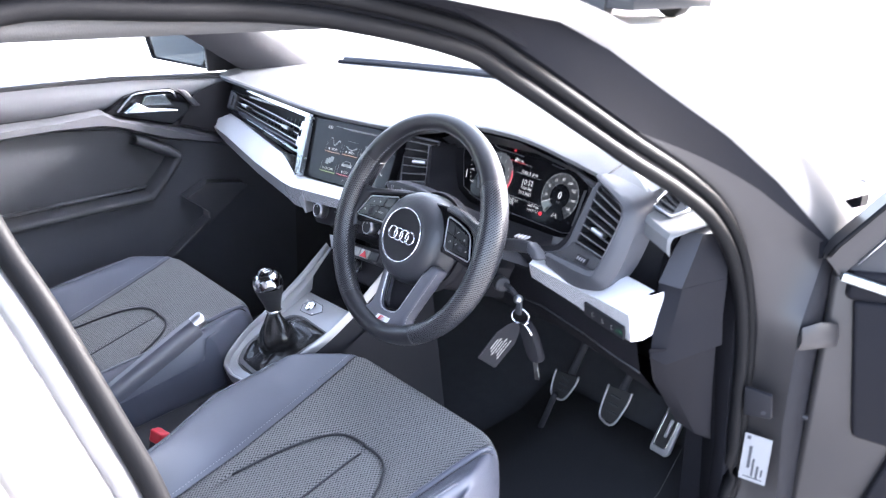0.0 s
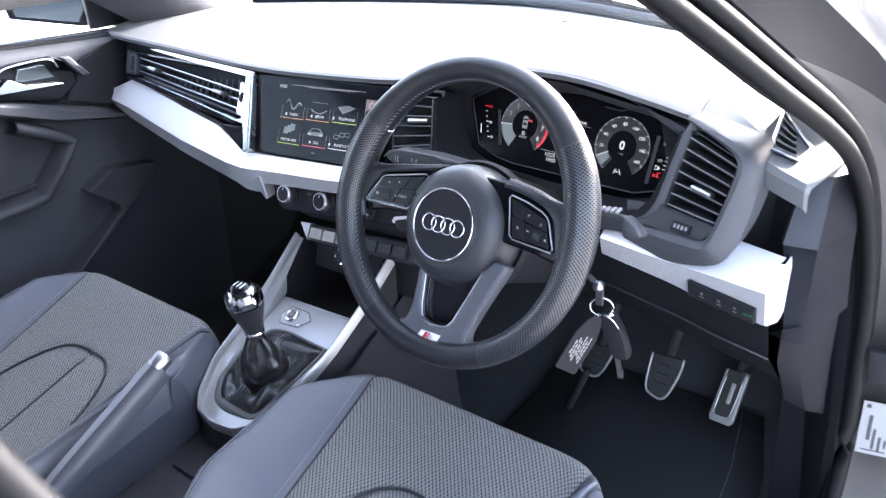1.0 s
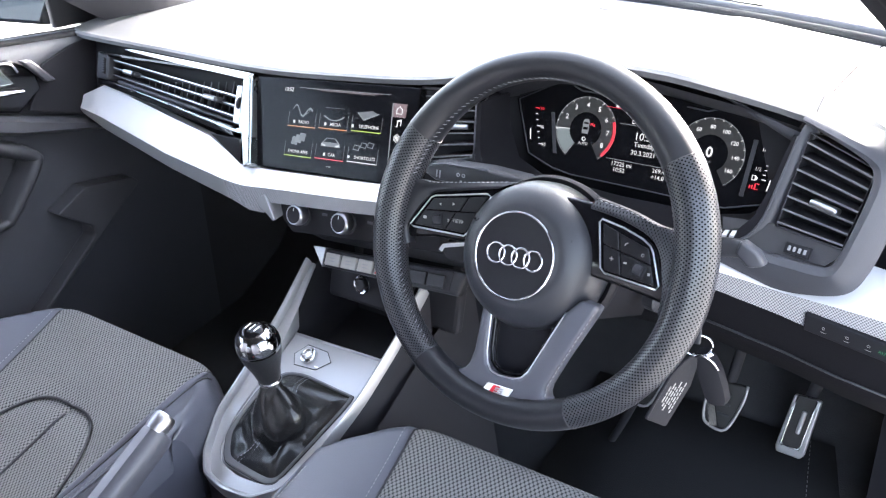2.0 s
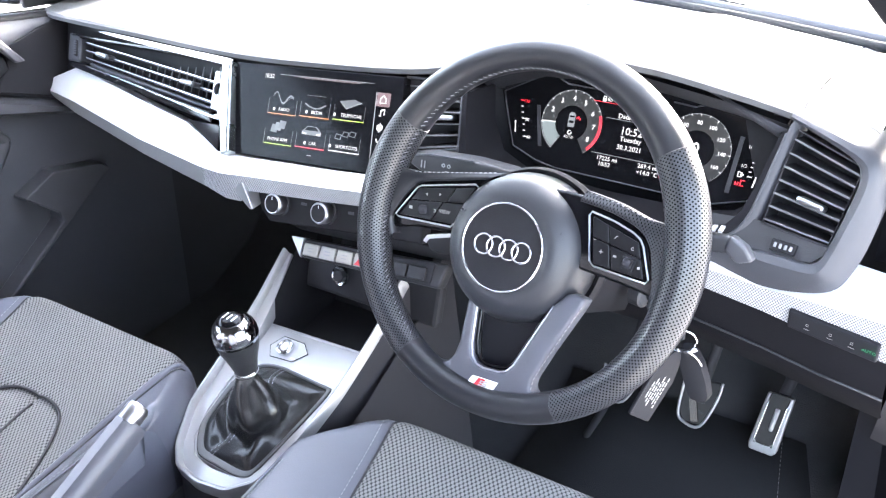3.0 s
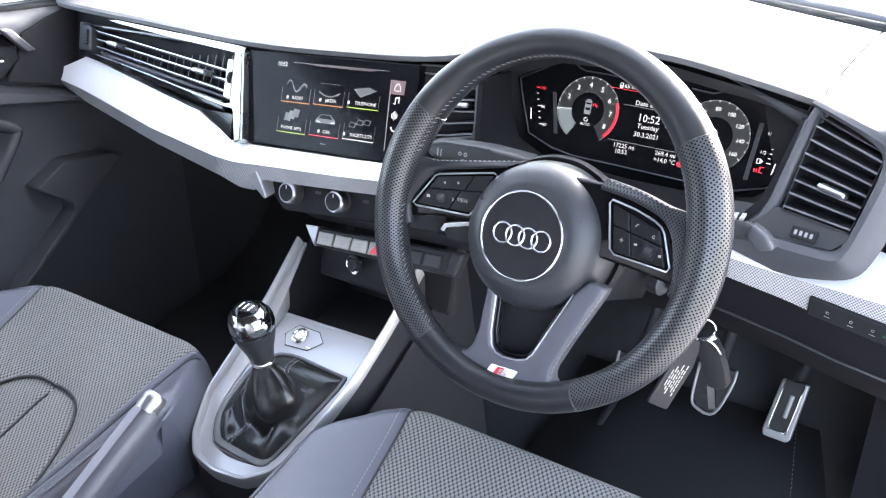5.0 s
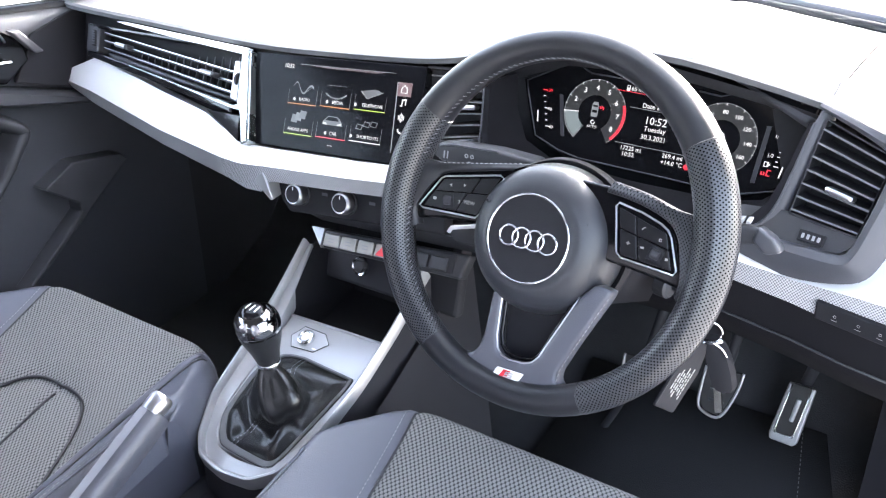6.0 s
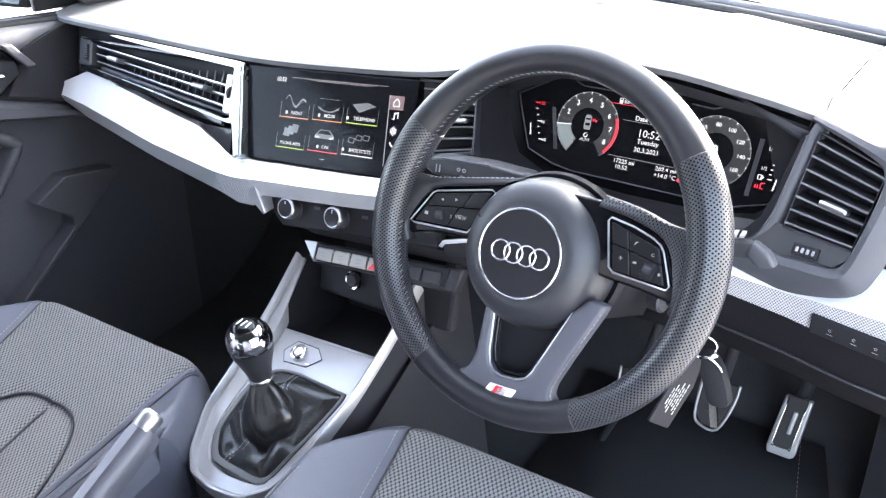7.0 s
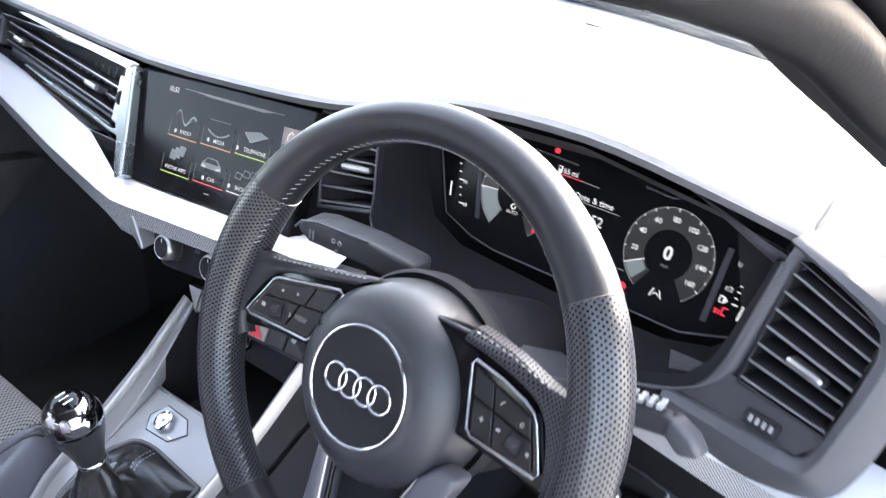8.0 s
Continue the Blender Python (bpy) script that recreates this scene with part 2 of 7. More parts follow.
def tube(path, r, n=10, closed=False, squash=1.0, up=(0, 0, 1), bm=None):
    """A round bar along the path."""
    P = [Vector(p) for p in path]
    k = len(P)
    secs = []
    for i in range(k):
        if closed:
            d = (P[(i + 1) % k] - P[i - 1]).normalized()
        else:
            d = (P[min(i + 1, k - 1)] - P[max(i - 1, 0)]).normalized()
        a = d.cross(Vector(up))
        if a.length < 1e-4:
            a = d.cross(Vector((1, 0, 0)))
        a.normalize()
        b = a.cross(d)
        rr = r[i] if isinstance(r, (list, tuple)) else r
        secs.append([P[i] + a * rr * math.cos(2 * math.pi * j / n) + b * rr * squash * math.sin(2 * math.pi * j / n) for j in range(n)])
    return loft(secs, True, closed, not closed, bm)


def lathe(profile, m, n=28):
    """(radius, height) pairs turned round the local z axis."""
    secs = [[(r * math.cos(2 * math.pi * j / n), r * math.sin(2 * math.pi * j / n), h) for j in range(n)] for r, h in profile]
    bm = loft(secs, True, False, True)
    bm.transform(m)
    return bm


def thick(bm, d):
    """Give a skin a thickness d."""
    bmesh.ops.recalc_face_normals(bm, faces=bm.faces)
    bmesh.ops.solidify(bm, geom=bm.faces[:], thickness=d)
    return bm


def words(text, size, m, x, y, z, material, parent, name="lettering", align="CENTER", bold=0.0):
    """Raised or lit writing in the local frame m."""
    cu = bpy.data.curves.new("t", "FONT")
    cu.body, cu.size, cu.align_x, cu.align_y, cu.offset = text, size, align, "CENTER", bold
    cu.resolution_u = 2
    ob = bpy.data.objects.new("t", cu)
    scene.collection.objects.link(ob)
    bpy.context.view_layer.update()
    me = bpy.data.meshes.new_from_object(ob)
    bpy.data.objects.remove(ob)
    bm = bmesh.new()
    bm.from_mesh(me)
    bpy.data.meshes.remove(me)
    bm.transform(m @ Matrix.Translation((x, y, z)))
    return part(name, bm, material, parent)


def stitches(path, parent, length=0.0035, gap=0.003, r=0.0007, material=None):
    """A row of short thread stitches along a path, as one part."""
    bm = bmesh.new()
    P = [Vector(p) for p in path]
    run = 0.0
    nxt = 0.0
    for a, b in zip(P, P[1:]):
        L = (b - a).length
        while L > 1e-6 and nxt < run + L:
            s = a.lerp(b, (nxt - run) / L)
            d = (b - a).normalized()
            tube([s, s + d * length], r, 5, bm=bm)
            nxt += length + gap
        run += L
    return part("stitching", bm, material or M_STITCH, parent)

# ---- outside ----
bm = bmesh.new()
bmesh.ops.create_grid(bm, x_segments=4, y_segments=4, size=400)
tagged(part("ground", bm, M_CONCRETE), "pale sunlit concrete forecourt", "ground", kind="structure")

# ---- car body ----
RING = [(0.600, -0.62, 1.292), (0.600, -0.473, 1.288), (0.602, -0.314, 1.273), (0.622, -0.144, 1.231), (0.64, -0.07, 1.190), (0.665, 0.008, 1.138),
        (0.69, 0.100, 1.0775), (0.71, 0.203, 1.0155), (0.725, 0.28, 0.956), (0.735, 0.339, 0.873), (0.745, 0.372, 0.755), (0.75, 0.382, 0.598),
        (0.75, 0.39, 0.45), (0.75, 0.33, 0.35), (0.75, 0.15, 0.32), (0.75, -0.35, 0.32), (0.75, -0.52, 0.37), (0.75, -0.56, 0.55),
        (0.742, -0.568, 0.80), (0.73, -0.577, 0.889), (0.71, -0.604, 0.983), (0.68, -0.63, 1.07), (0.65, -0.655, 1.145), (0.615, -0.672, 1.245)]
ring = spline(RING, 5, True)
MID = Vector((0.7, -0.12, 0.8))


def along(dx, dn):
    """The door opening's edge, moved out of the car by dx and away from the opening by dn."""
    out = []
    k = len(ring)
    for i, p in enumerate(ring):
        d = (ring[(i + 1) % k] - ring[i - 1])
        d.x = 0
        d.normalize()
        n = Vector((0, -d.z, d.y))
        if n.dot(p - MID) < 0:
            n = -n
        q = min(1, max(0, (p.y - 0.10) / 0.14)) if dx < -0.01 else 0
        out.append(p + Vector((dx * (1 - 0.7 * q), 0, 0)) + n * dn * (1 - 0.5 * q))
    return out


body = thing("car_body", "dark grey metallic car body round an open door", "car body", (0, 0, 0), kind="structure")
prof = [(-0.037, 0.05), (-0.030, 0.012), (-0.021, 0.004), (-0.004, 0.002)]
part("pillar_trim", loft(list(zip(*[along(*q) for q in prof])), False, True), M_DEEP, body, "matt black pillar trim", 60)
part("door_seal", tube(along(0.004, 0.006), 0.0105, 12, True), M_RUBBER, body, "black rubber door seal", 180)
# outer edge of the door frame, one point for each point of RING from the roof round the front to the sill
EDGE = [(0.640, -0.62, 1.352), (0.640, -0.473, 1.350), (0.642, -0.30, 1.336), (0.650, -0.12, 1.300), (0.660, -0.03, 1.266), (0.675, 0.06, 1.224), (0.698, 0.155, 1.165), (0.728, 0.275, 1.092), (0.758, 0.385, 1.010),
        (0.800, 0.495, 0.905), (0.812, 0.420, 0.775), (0.813, 0.420, 0.60), (0.815, 0.44, 0.45), (0.82, 0.40, 0.31), (0.825, 0.17, 0.255), (0.825, -0.36, 0.255), (0.825, -0.56, 0.31), (0.81, -0.66, 0.55)]
edge = [Vector(a).lerp(Vector(b), j / 5) for a, b in zip(EDGE, EDGE[1:]) for j in range(5)]
prof = [(-0.002, 0.012), (0.000, 0.016), (0.0015, 0.020)]
near = list(zip(*[along(*q) for q in prof]))
foot, swell = along(0.000, 0.040), along(0.006, 0.043)
k0 = next(i for i, s in enumerate(near) if s[0].y < -0.53 and s[0].z < 0.8)
k1 = len(near)
rolled = Vector((0.004, 0.008, 0))


def bare(i):
    """Share of the frame's width that is bare metal: none on the pillar, all of it on the hinge post."""
    return min(1.0, max(0.002, (i - 30) / 16))


inner = [list(near[i]) + [foot[i], swell[i]] for i in range(k0 + 1)]
black = [[swell[i].lerp(edge[i], bare(i) + (1 - bare(i)) * q) for q in (0, 0.35, 0.7)] + [edge[i] + rolled] for i in range(47)]
metal = [inner[i] + [swell[i].lerp(edge[i] + rolled, bare(i) * q) for q in (0.3, 0.6, 0.9, 1.0)] for i in range(30, k0 + 1)]
part("pillar_frame", loft(black, bm=loft(inner[:31])), M_TRIM, body, "black frame along the windscreen pillar", 60)
part("door_frame", loft(metal), M_SHADE_PAINT, body, "grey metallic door frame, paint darkened for shade", 60)
part("outer_seal", tube(along(0.004, 0.029)[:k0 + 1], 0.0095, 10), M_RUBBER, body, "second black rubber door seal", 180)
skin, corner = [], []
for i in range(10, 46):
    e = edge[i]
    w = 0.6 + 0.4 * min(1, (i - 10) / 20)
    skin.append([e + Vector((0.004, 0.008, 0)), e + Vector((0.010, 0.018, 0.004)), e + Vector((0.022, 0.052 * w, 0.012)), e + Vector((0.030, 0.090 * w, 0.006)), e + Vector((0.030, 0.125 * w, -0.035))])
part("pillar_skin", loft(skin), M_PAINT, body, "sunlit painted windscreen pillar", 50)
# side of the post, in black to stand for shade in the hinge gap
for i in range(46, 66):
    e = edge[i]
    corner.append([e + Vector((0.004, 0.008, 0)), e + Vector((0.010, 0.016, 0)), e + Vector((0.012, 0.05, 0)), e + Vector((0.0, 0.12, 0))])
part("hinge_shade", loft(corner), M_DEEP, body, "post side behind the door, coloured black for shade", 40)
# centre pillar jamb takes the lighter paint copy, as if in sun
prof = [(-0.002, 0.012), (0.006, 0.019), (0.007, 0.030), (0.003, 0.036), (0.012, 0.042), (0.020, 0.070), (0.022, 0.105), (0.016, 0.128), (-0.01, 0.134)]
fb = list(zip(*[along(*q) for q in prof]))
part("pillar_jamb", loft(fb[k0:k1] + fb[:1]), M_PAINT, body, "centre pillar jamb, in paint lightened for the sun", 50)

# roof, far side, tail and floor, which close the cabin
secs = []
for y, z, w, e in ((-0.10, 1.30, 0.54, 1.265), (-0.3, 1.345, 0.60, 1.285), (-0.8, 1.37, 0.61, 1.30), (-1.5, 1.33, 0.58, 1.25), (-2.0, 1.22, 0.52, 1.15)):
    secs.append([(w * k / 6, y, e + (z - e) * (1 - abs(k / 6) ** 2.2)) for k in range(-6, 7)])
part("roof_lining", thick(loft(secs), 0.02), M_LINER, body, "dark roof lining", 180)
part("floor_pan", thick(loft([[(x, y, z) for x in (-0.76, -0.3, 0.3, 0.76)] for y, z in ((-2.0, 0.26), (0.3, 0.26), (0.52, 0.285), (0.66, 0.36), (0.80, 0.52))]), 0.02), M_CARPET, body, "black carpeted floor", 180)
part("tail_panel", prism([(-0.74, -2.0, 0.28), (0.74, -2.0, 0.28), (0.7, -2.0, 0.98), (-0.7, -2.0, 0.98)], (0, -0.03, 0)), M_DARK, body)
part("rear_bench", prism([(-0.66, -1.35, 0.30), (0.66, -1.35, 0.30), (0.66, -1.6, 1.05), (-0.66, -1.6, 1.05)], (0, -0.12, 0), 0.03), M_BOLSTER, body, "dark rear bench back")
for sx in (1, -1):
    part("rear_roof_pillar", prism([(sx * 0.74, -1.45, 0.95), (sx * 0.74, -2.0, 0.95), (sx * 0.52, -2.0, 1.16), (sx * 0.585, -1.5, 1.27)], (sx * 0.02, 0, 0)), M_PLASTIC, body)
part("far_side_panel", prism([(-0.745, -0.85, 0.3), (-0.745, -1.98, 0.3), (-0.745, -1.98, 0.98), (-0.745, -0.85, 1.0)], (-0.03, 0, 0)), M_DARK, body)
part("far_b_pillar", prism([(-0.745, -0.72, 0.99), (-0.745, -0.84, 0.99), (-0.615, -0.86, 1.30), (-0.615, -0.76, 1.30)], (-0.03, 0, 0)), M_PLASTIC, body)
part("far_roof_rail", tube([(-0.60, -2.0, 1.14), (-0.635, -1.5, 1.25), (-0.635, -0.8, 1.298), (-0.63, -0.3, 1.285), (-0.60, -0.08, 1.25)], 0.03, 8), M_PLASTIC, body, "", 180)
part("far_kick_panel", prism([(-0.745, 0.20, 0.20), (-0.745, 0.80, 0.20), (-0.745, 0.80, 0.97), (-0.745, 0.30, 0.97), (-0.745, 0.20, 0.6)], (-0.03, 0, 0)), M_PLASTIC, body)
part("rear_side_panel", prism([(0.74, -0.62, 0.3), (0.74, -1.95, 0.3), (0.74, -1.95, 1.0), (0.74, -0.75, 0.98), (0.735, -0.64, 0.9)], (0.03, 0, 0)), M_DARK, body)
part("bulkhead", prism([(-0.72, 0.80, 0.5), (0.72, 0.80, 0.5), (0.72, 0.80, 0.93), (-0.72, 0.80, 0.93)], (0, 0.03, 0)), M_DARK, body)
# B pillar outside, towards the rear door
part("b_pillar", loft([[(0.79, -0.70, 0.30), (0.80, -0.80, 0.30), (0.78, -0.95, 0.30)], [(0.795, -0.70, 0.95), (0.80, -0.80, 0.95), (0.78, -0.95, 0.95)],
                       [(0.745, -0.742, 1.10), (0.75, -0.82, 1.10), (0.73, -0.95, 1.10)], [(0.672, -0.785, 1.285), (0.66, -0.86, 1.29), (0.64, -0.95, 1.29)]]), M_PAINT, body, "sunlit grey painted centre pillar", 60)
# A pillars towards the windscreen
for sx in (1, -1):
    A = [(0.655, 0.52, 0.955), (0.64, 0.29, 1.085), (0.610, 0.06, 1.222), (0.580, -0.12, 1.312)] if sx > 0 else [(0.71, 0.50, 0.955), (0.69, 0.35, 1.05), (0.62, 0.08, 1.215), (0.565, -0.12, 1.295)]
    secs = []
    for x, y, z in A:
        secs.append([Vector((sx * (x + a), y + b, z + c)) for a, b, c in (((0.05, -0.03, -0.03), (0.025, -0.045, -0.03), (-0.005, -0.02, -0.002), (-0.015, 0.02, 0.014), (-0.005, 0.04, 0.03), (0.03, 0.035, 0.035), (0.055, 0.01, 0.02)) if sx > 0 else ((0.05, -0.03, -0.03), (0.02, -0.07, -0.05), (-0.035, -0.03, -0.015), (-0.05, 0.02, 0.01), (-0.03, 0.05, 0.03), (0.03, 0.04, 0.04), (0.06, 0.01, 0.02)))])
    # same plastic on both sides; the driver's pillar is coloured darker for shade
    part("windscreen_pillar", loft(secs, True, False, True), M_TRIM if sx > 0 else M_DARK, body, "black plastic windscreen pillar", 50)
part("windscreen_header", box(1.1, 0.10, 0.05, pose(0, -0.08, 1.30, 20, 0, 0), 0.015), M_LINER, body)


def screen_base(x):
    """How far ahead the foot of the windscreen lies."""
    return 0.755 - 0.155 * abs(x / 0.5) ** 1.6


ws = []
for i in range(13):
    x = -0.68 + 1.36 * i / 12
    top = Vector((x * 0.82, -0.10 - 0.05 * (x / 0.68) ** 2, 1.292))
    bot = Vector((x, max(0.33, screen_base(x)) + 0.02, 0.985))
    ws.append([bot.lerp(top, j / 6) + Vector((0, 0.02, 0.03)) * math.sin(math.pi * j / 6) for j in range(7)])
g = tagged(part("windscreen", thick(loft(ws), 0.004), M_GLASS), "clear curved windscreen glass", "windscreen", kind="structure")
g.visible_shadow = False

part("cowl_strip", tube([(x, max(0.40, screen_base(x)) + 0.004, 1.003) for x in [(-0.62 + 1.24 * i / 24) for i in range(25)]], 0.007, 8), M_DEEP, body, "black strip at the foot of the windscreen", 180)
part("cowl_trim", tube([(x, max(0.40, screen_base(x)) + 0.022, 1.008) for x in [(-0.62 + 1.24 * i / 24) for i in range(25)]], 0.008, 8), M_GREY, body, "grey scuttle trim behind the glass", 180)

# bonnet and front wings
part("cowl_panel", loft([[(x, max(0.40, screen_base(x)) + 0.015, 0.985), (x, max(0.46, screen_base(x)) + 0.07, 0.945), (x, max(0.46, screen_base(x)) + 0.12, 0.94)] for x in [(-0.72 + 1.44 * i / 24) for i in range(25)]]), M_DARK, body, "black cowl panel", 60)
wip = thing("wiper", "black windscreen wiper parked on the glass", "wiper", (0.2, 0.75, 1.02))
part("arm", tube([(0.46, 0.66, 0.995), (0.2, 0.775, 1.010), (-0.1, 0.80, 1.018)], 0.006, 8), M_DARK, wip, "", 180)
part("blade", tube([(0.36, 0.70, 1.012), (0.1, 0.785, 1.022), (-0.2, 0.800, 1.022)], 0.004, 6), M_RUBBER, wip, "rubber blade", 180)
bon = thing("bonnet", "grey metallic bonnet in bright sun", "bonnet", (0, 1.2, 0.9))
secs = []
for f in (0.0, 0.06, 0.35, 0.7, 0.95, 1.0):
    row = []
    for i in range(17):
        x = -0.74 + 1.48 * i / 16
        y0 = max(0.46, screen_base(x)) + 0.10
        row.append((x, y0 + (1.75 - y0) * f, 0.972 - 0.035 * (abs(x) / 0.74) ** 3 - 0.012 * (f < 0.01) - 0.02 * f - 0.15 * f * f - 0.08 * (f > 0.99)))
    secs.append(row)
part("panel", thick(loft(secs), 0.012), M_PAINT, bon, smooth=60)
part("edge_seal", tube([(x, max(0.46, screen_base(x)) + 0.096, 0.962 - 0.035 * (abs(x) / 0.74) ** 3) for x in [(-0.72 + 1.44 * i / 30) for i in range(31)]], 0.006, 6), M_RUBBER, bon, "black seal along the rear edge", 180)
for sx in (1, -1):
    secs = []
    for y, z, o in ((0.47, 0.93, 0.80), (0.7, 0.90, 0.835), (1.0, 0.865, 0.86), (1.4, 0.80, 0.865), (1.75, 0.70, 0.82)):
        secs.append([(sx * 0.748, y, z + 0.004), (sx * (o - 0.05), y, z - 0.012), (sx * (o - 0.015), y, z - 0.05), (sx * o, y, z - 0.16), (sx * (o + 0.005), y, z - 0.3), (sx * (o - 0.01), y, 0.3)])
    part("front_wing", thick(loft(secs), 0.01), M_PAINT, body, "grey metallic front wing", 40)

# sill plate and lower kick panel on the driver's side
part("sill_trim", prism([(0.62, -0.5, 0.30), (0.755, -0.5, 0.33), (0.755, 0.40, 0.33), (0.62, 0.40, 0.30)], (0, 0, -0.04), 0.006), M_PLASTIC, body, "black plastic sill trim")
# kick panel colour holds the footwell's shade
part("kick_panel", loft([[(0.735, 0.37, 0.30), (0.70, 0.42, 0.30), (0.66, 0.62, 0.30)], [(0.735, 0.365, 0.55), (0.69, 0.40, 0.55), (0.655, 0.62, 0.55)], [(0.725, 0.33, 0.80), (0.68, 0.36, 0.80), (0.66, 0.6, 0.80)]]), M_TRIM, body, "", 50)

# ---- dashboard ----
dash = thing("dashboard", "grey soft-topped dashboard with silver trim", "dashboard", (0, 0.4, 0.85))
LIP = [(-0.735, 0.245, 0.985), (-0.69, 0.228, 0.980), (-0.45, 0.214, 0.978), (-0.22, 0.203, 0.976), (-0.05, 0.207, 0.982), (0.08, 0.216, 0.99),
       (0.16, 0.222, 1.005), (0.24, 0.225, 1.026), (0.37, 0.230, 1.030), (0.48, 0.235, 1.014), (0.553, 0.240, 0.998)]
lip = spline(LIP, 4)
secs = []
for p in lip:
    far = max(0.36, screen_base(p.x))
    if p.x < 0.36:
        fy, fz = p.y + 0.03 + 0.19 * max(0, (p.x - 0.30) / 0.06), 0.006 + 0.012 * max(0, (p.x - 0.30) / 0.06)
    else:
        fy, fz = 0.44 - 0.13 * (p.x - 0.36) / 0.19, 0.018 - 0.008 * (p.x - 0.36) / 0.19
    ch = min(1, max(0, (p.x - 0.33) / 0.17))
    s = [p + Vector((0, 0.012, -0.010)), p + Vector((0, 0.002, -0.007)), p, p + Vector((0, 0.006, 0.003)), p.lerp(Vector((p.x, fy, p.z + fz)), 0.5).lerp(p + Vector((0, 0.050, 0.0165)), ch), Vector((p.x, fy, p.z + fz))]
    for k in (0.2, 0.5, 0.75, 1.0):
        y = fy + (far - fy) * k
        s.append(Vector((p.x, y, p.z + fz + (1.0 - p.z - fz) * k + 0.004 * math.sin(math.pi * k))))
    s.append(Vector((p.x, far + 0.03, 0.97)))
    secs.append(s)
part("top_pad", loft(secs), M_DASH, dash, "grey soft-touch dashboard top", 14)
part("demister_slot", tube([(x, screen_base(x) - 0.10, 1.0035) for x in (0.12, 0.2, 0.28, 0.36)], 0.0016, 6), M_DARK, dash, "thin demister slot", 180)
# driver's corner of the top pad, with the chamfer down to the side vent
PADEND = secs[-1]
KEEP = (1.0, 1.0, 1.0, 1.0, 0.95, 0.8, 0.6, 0.45, 0.35, 0.3, 0.3)
secs = []
for dx, dy, dz, far in ((0.0, 0.0, 0.0, None), (0.045, -0.018, -0.016, 0.535), (0.072, -0.032, -0.026, 0.505)):
    run = 1.0 if far is None else (far - PADEND[2].y - dy) / (PADEND[9].y - PADEND[2].y)
    secs.append([Vector((p.x + dx + 0.0022, PADEND[2].y + dy + (p.y - PADEND[2].y) * run, p.z + dz * k)) for p, k in zip(PADEND, KEEP)])
CORNER = secs[-1]
part("pad_seam", tube([p + Vector((0.001, 0, 0.0006)) for p in PADEND[1:6]], 0.0015, 6), M_DARK, dash, "dark seam", 180)
part("corner_pad", loft(secs), M_DASH, dash, "grey dashboard corner", 14)
# face under the lip, its plastic darkened for the shade there
secs = []
for x, f, lo in ((-0.735, 0.27, 0.80), (-0.5, 0.245, 0.77), (-0.22, 0.225, 0.76), (0.1, 0.225, 0.76), (0.2, 0.30, 0.74), (0.4, 0.31, 0.72), (0.53, 0.27, 0.72), (0.6, 0.29, 0.72), (0.70, 0.36, 0.74)):
    secs.append([(x, f, 0.974 if x < 0.15 else 0.985 if x < 0.58 else 0.93), (x, f - 0.02, 0.90), (x, f - 0.03 if x < 0.15 else f, lo + 0.04), (x, f + 0.02, lo), (x, f + 0.12, lo - 0.10), (x, f + 0.28, lo - 0.16), (x, 0.72, lo - 0.2)])
part("dark_face", loft(secs), M_DEEP, dash, "lower dashboard, darkened for shade", 60)

# silver blade on the passenger's side, running on under the screen
sil = [(-0.722, (0.212, 0.866), (0.203, 0.852), (0.208, 0.842)), (-0.63, (0.215, 0.900), (0.190, 0.848), (0.195, 0.822)), (-0.42, (0.186, 0.877), (0.160, 0.824), (0.165, 0.796)), (-0.312, (0.169, 0.868), (0.142, 0.8215), (0.149, 0.789)),
       (-0.25, (0.157, 0.850), (0.132, 0.820), (0.140, 0.785)), (-0.20, (0.148, 0.845), (0.122, 0.824), (0.130, 0.781)), (-0.165, (0.146, 0.846), (0.120, 0.828), (0.126, 0.785)), (-0.14, (0.146, 0.848), (0.120, 0.831), (0.122, 0.808)),
       (0.0, (0.152, 0.856), (0.126, 0.841), (0.128, 0.820)), (0.16, (0.170, 0.866), (0.142, 0.853), (0.144, 0.832))]
up = loft([[(x, a[0] + 0.02, a[1] - 0.006), (x, *a), (x, b[0] + 0.003, b[1] + 0.004), (x, b[0], b[1])] for x, a, b, c in sil])
part("silver_blade", up, M_SILVER, dash, "bright silver trim blade", 60)
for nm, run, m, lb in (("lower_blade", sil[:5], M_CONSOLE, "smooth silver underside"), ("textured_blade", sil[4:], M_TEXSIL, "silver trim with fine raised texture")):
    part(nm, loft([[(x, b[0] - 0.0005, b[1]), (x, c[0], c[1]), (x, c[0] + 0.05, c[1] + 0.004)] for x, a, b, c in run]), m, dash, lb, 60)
part("blade_fin", prism([(-0.184, 0.126, 0.806), (-0.150, 0.119, 0.820), (-0.133, 0.116, 0.783), (-0.140, 0.118, 0.780)], (0.002, 0.03, 0.004), 0.002), M_CONSOLE, dash, "silver fin")

# ---- passenger air vent ----
vent = thing("air_vent", "wide black air vent with chrome slats on the dashboard", "air vent", (-0.42, 0.2, 0.92), "air vents")
VM = axes((-0.64, 0.234, 0.953), Vector((-0.228, 0.196, 0.958)) - Vector((-0.64, 0.234, 0.953)), (0.02, 0.05, 0.11))
VW = 0.414
part("backing", flat([(0.0, 0.004), (VW, 0.010), (VW, -0.078), (0.03, -0.05)], -0.045, -0.035, VM), M_DEEP, vent)
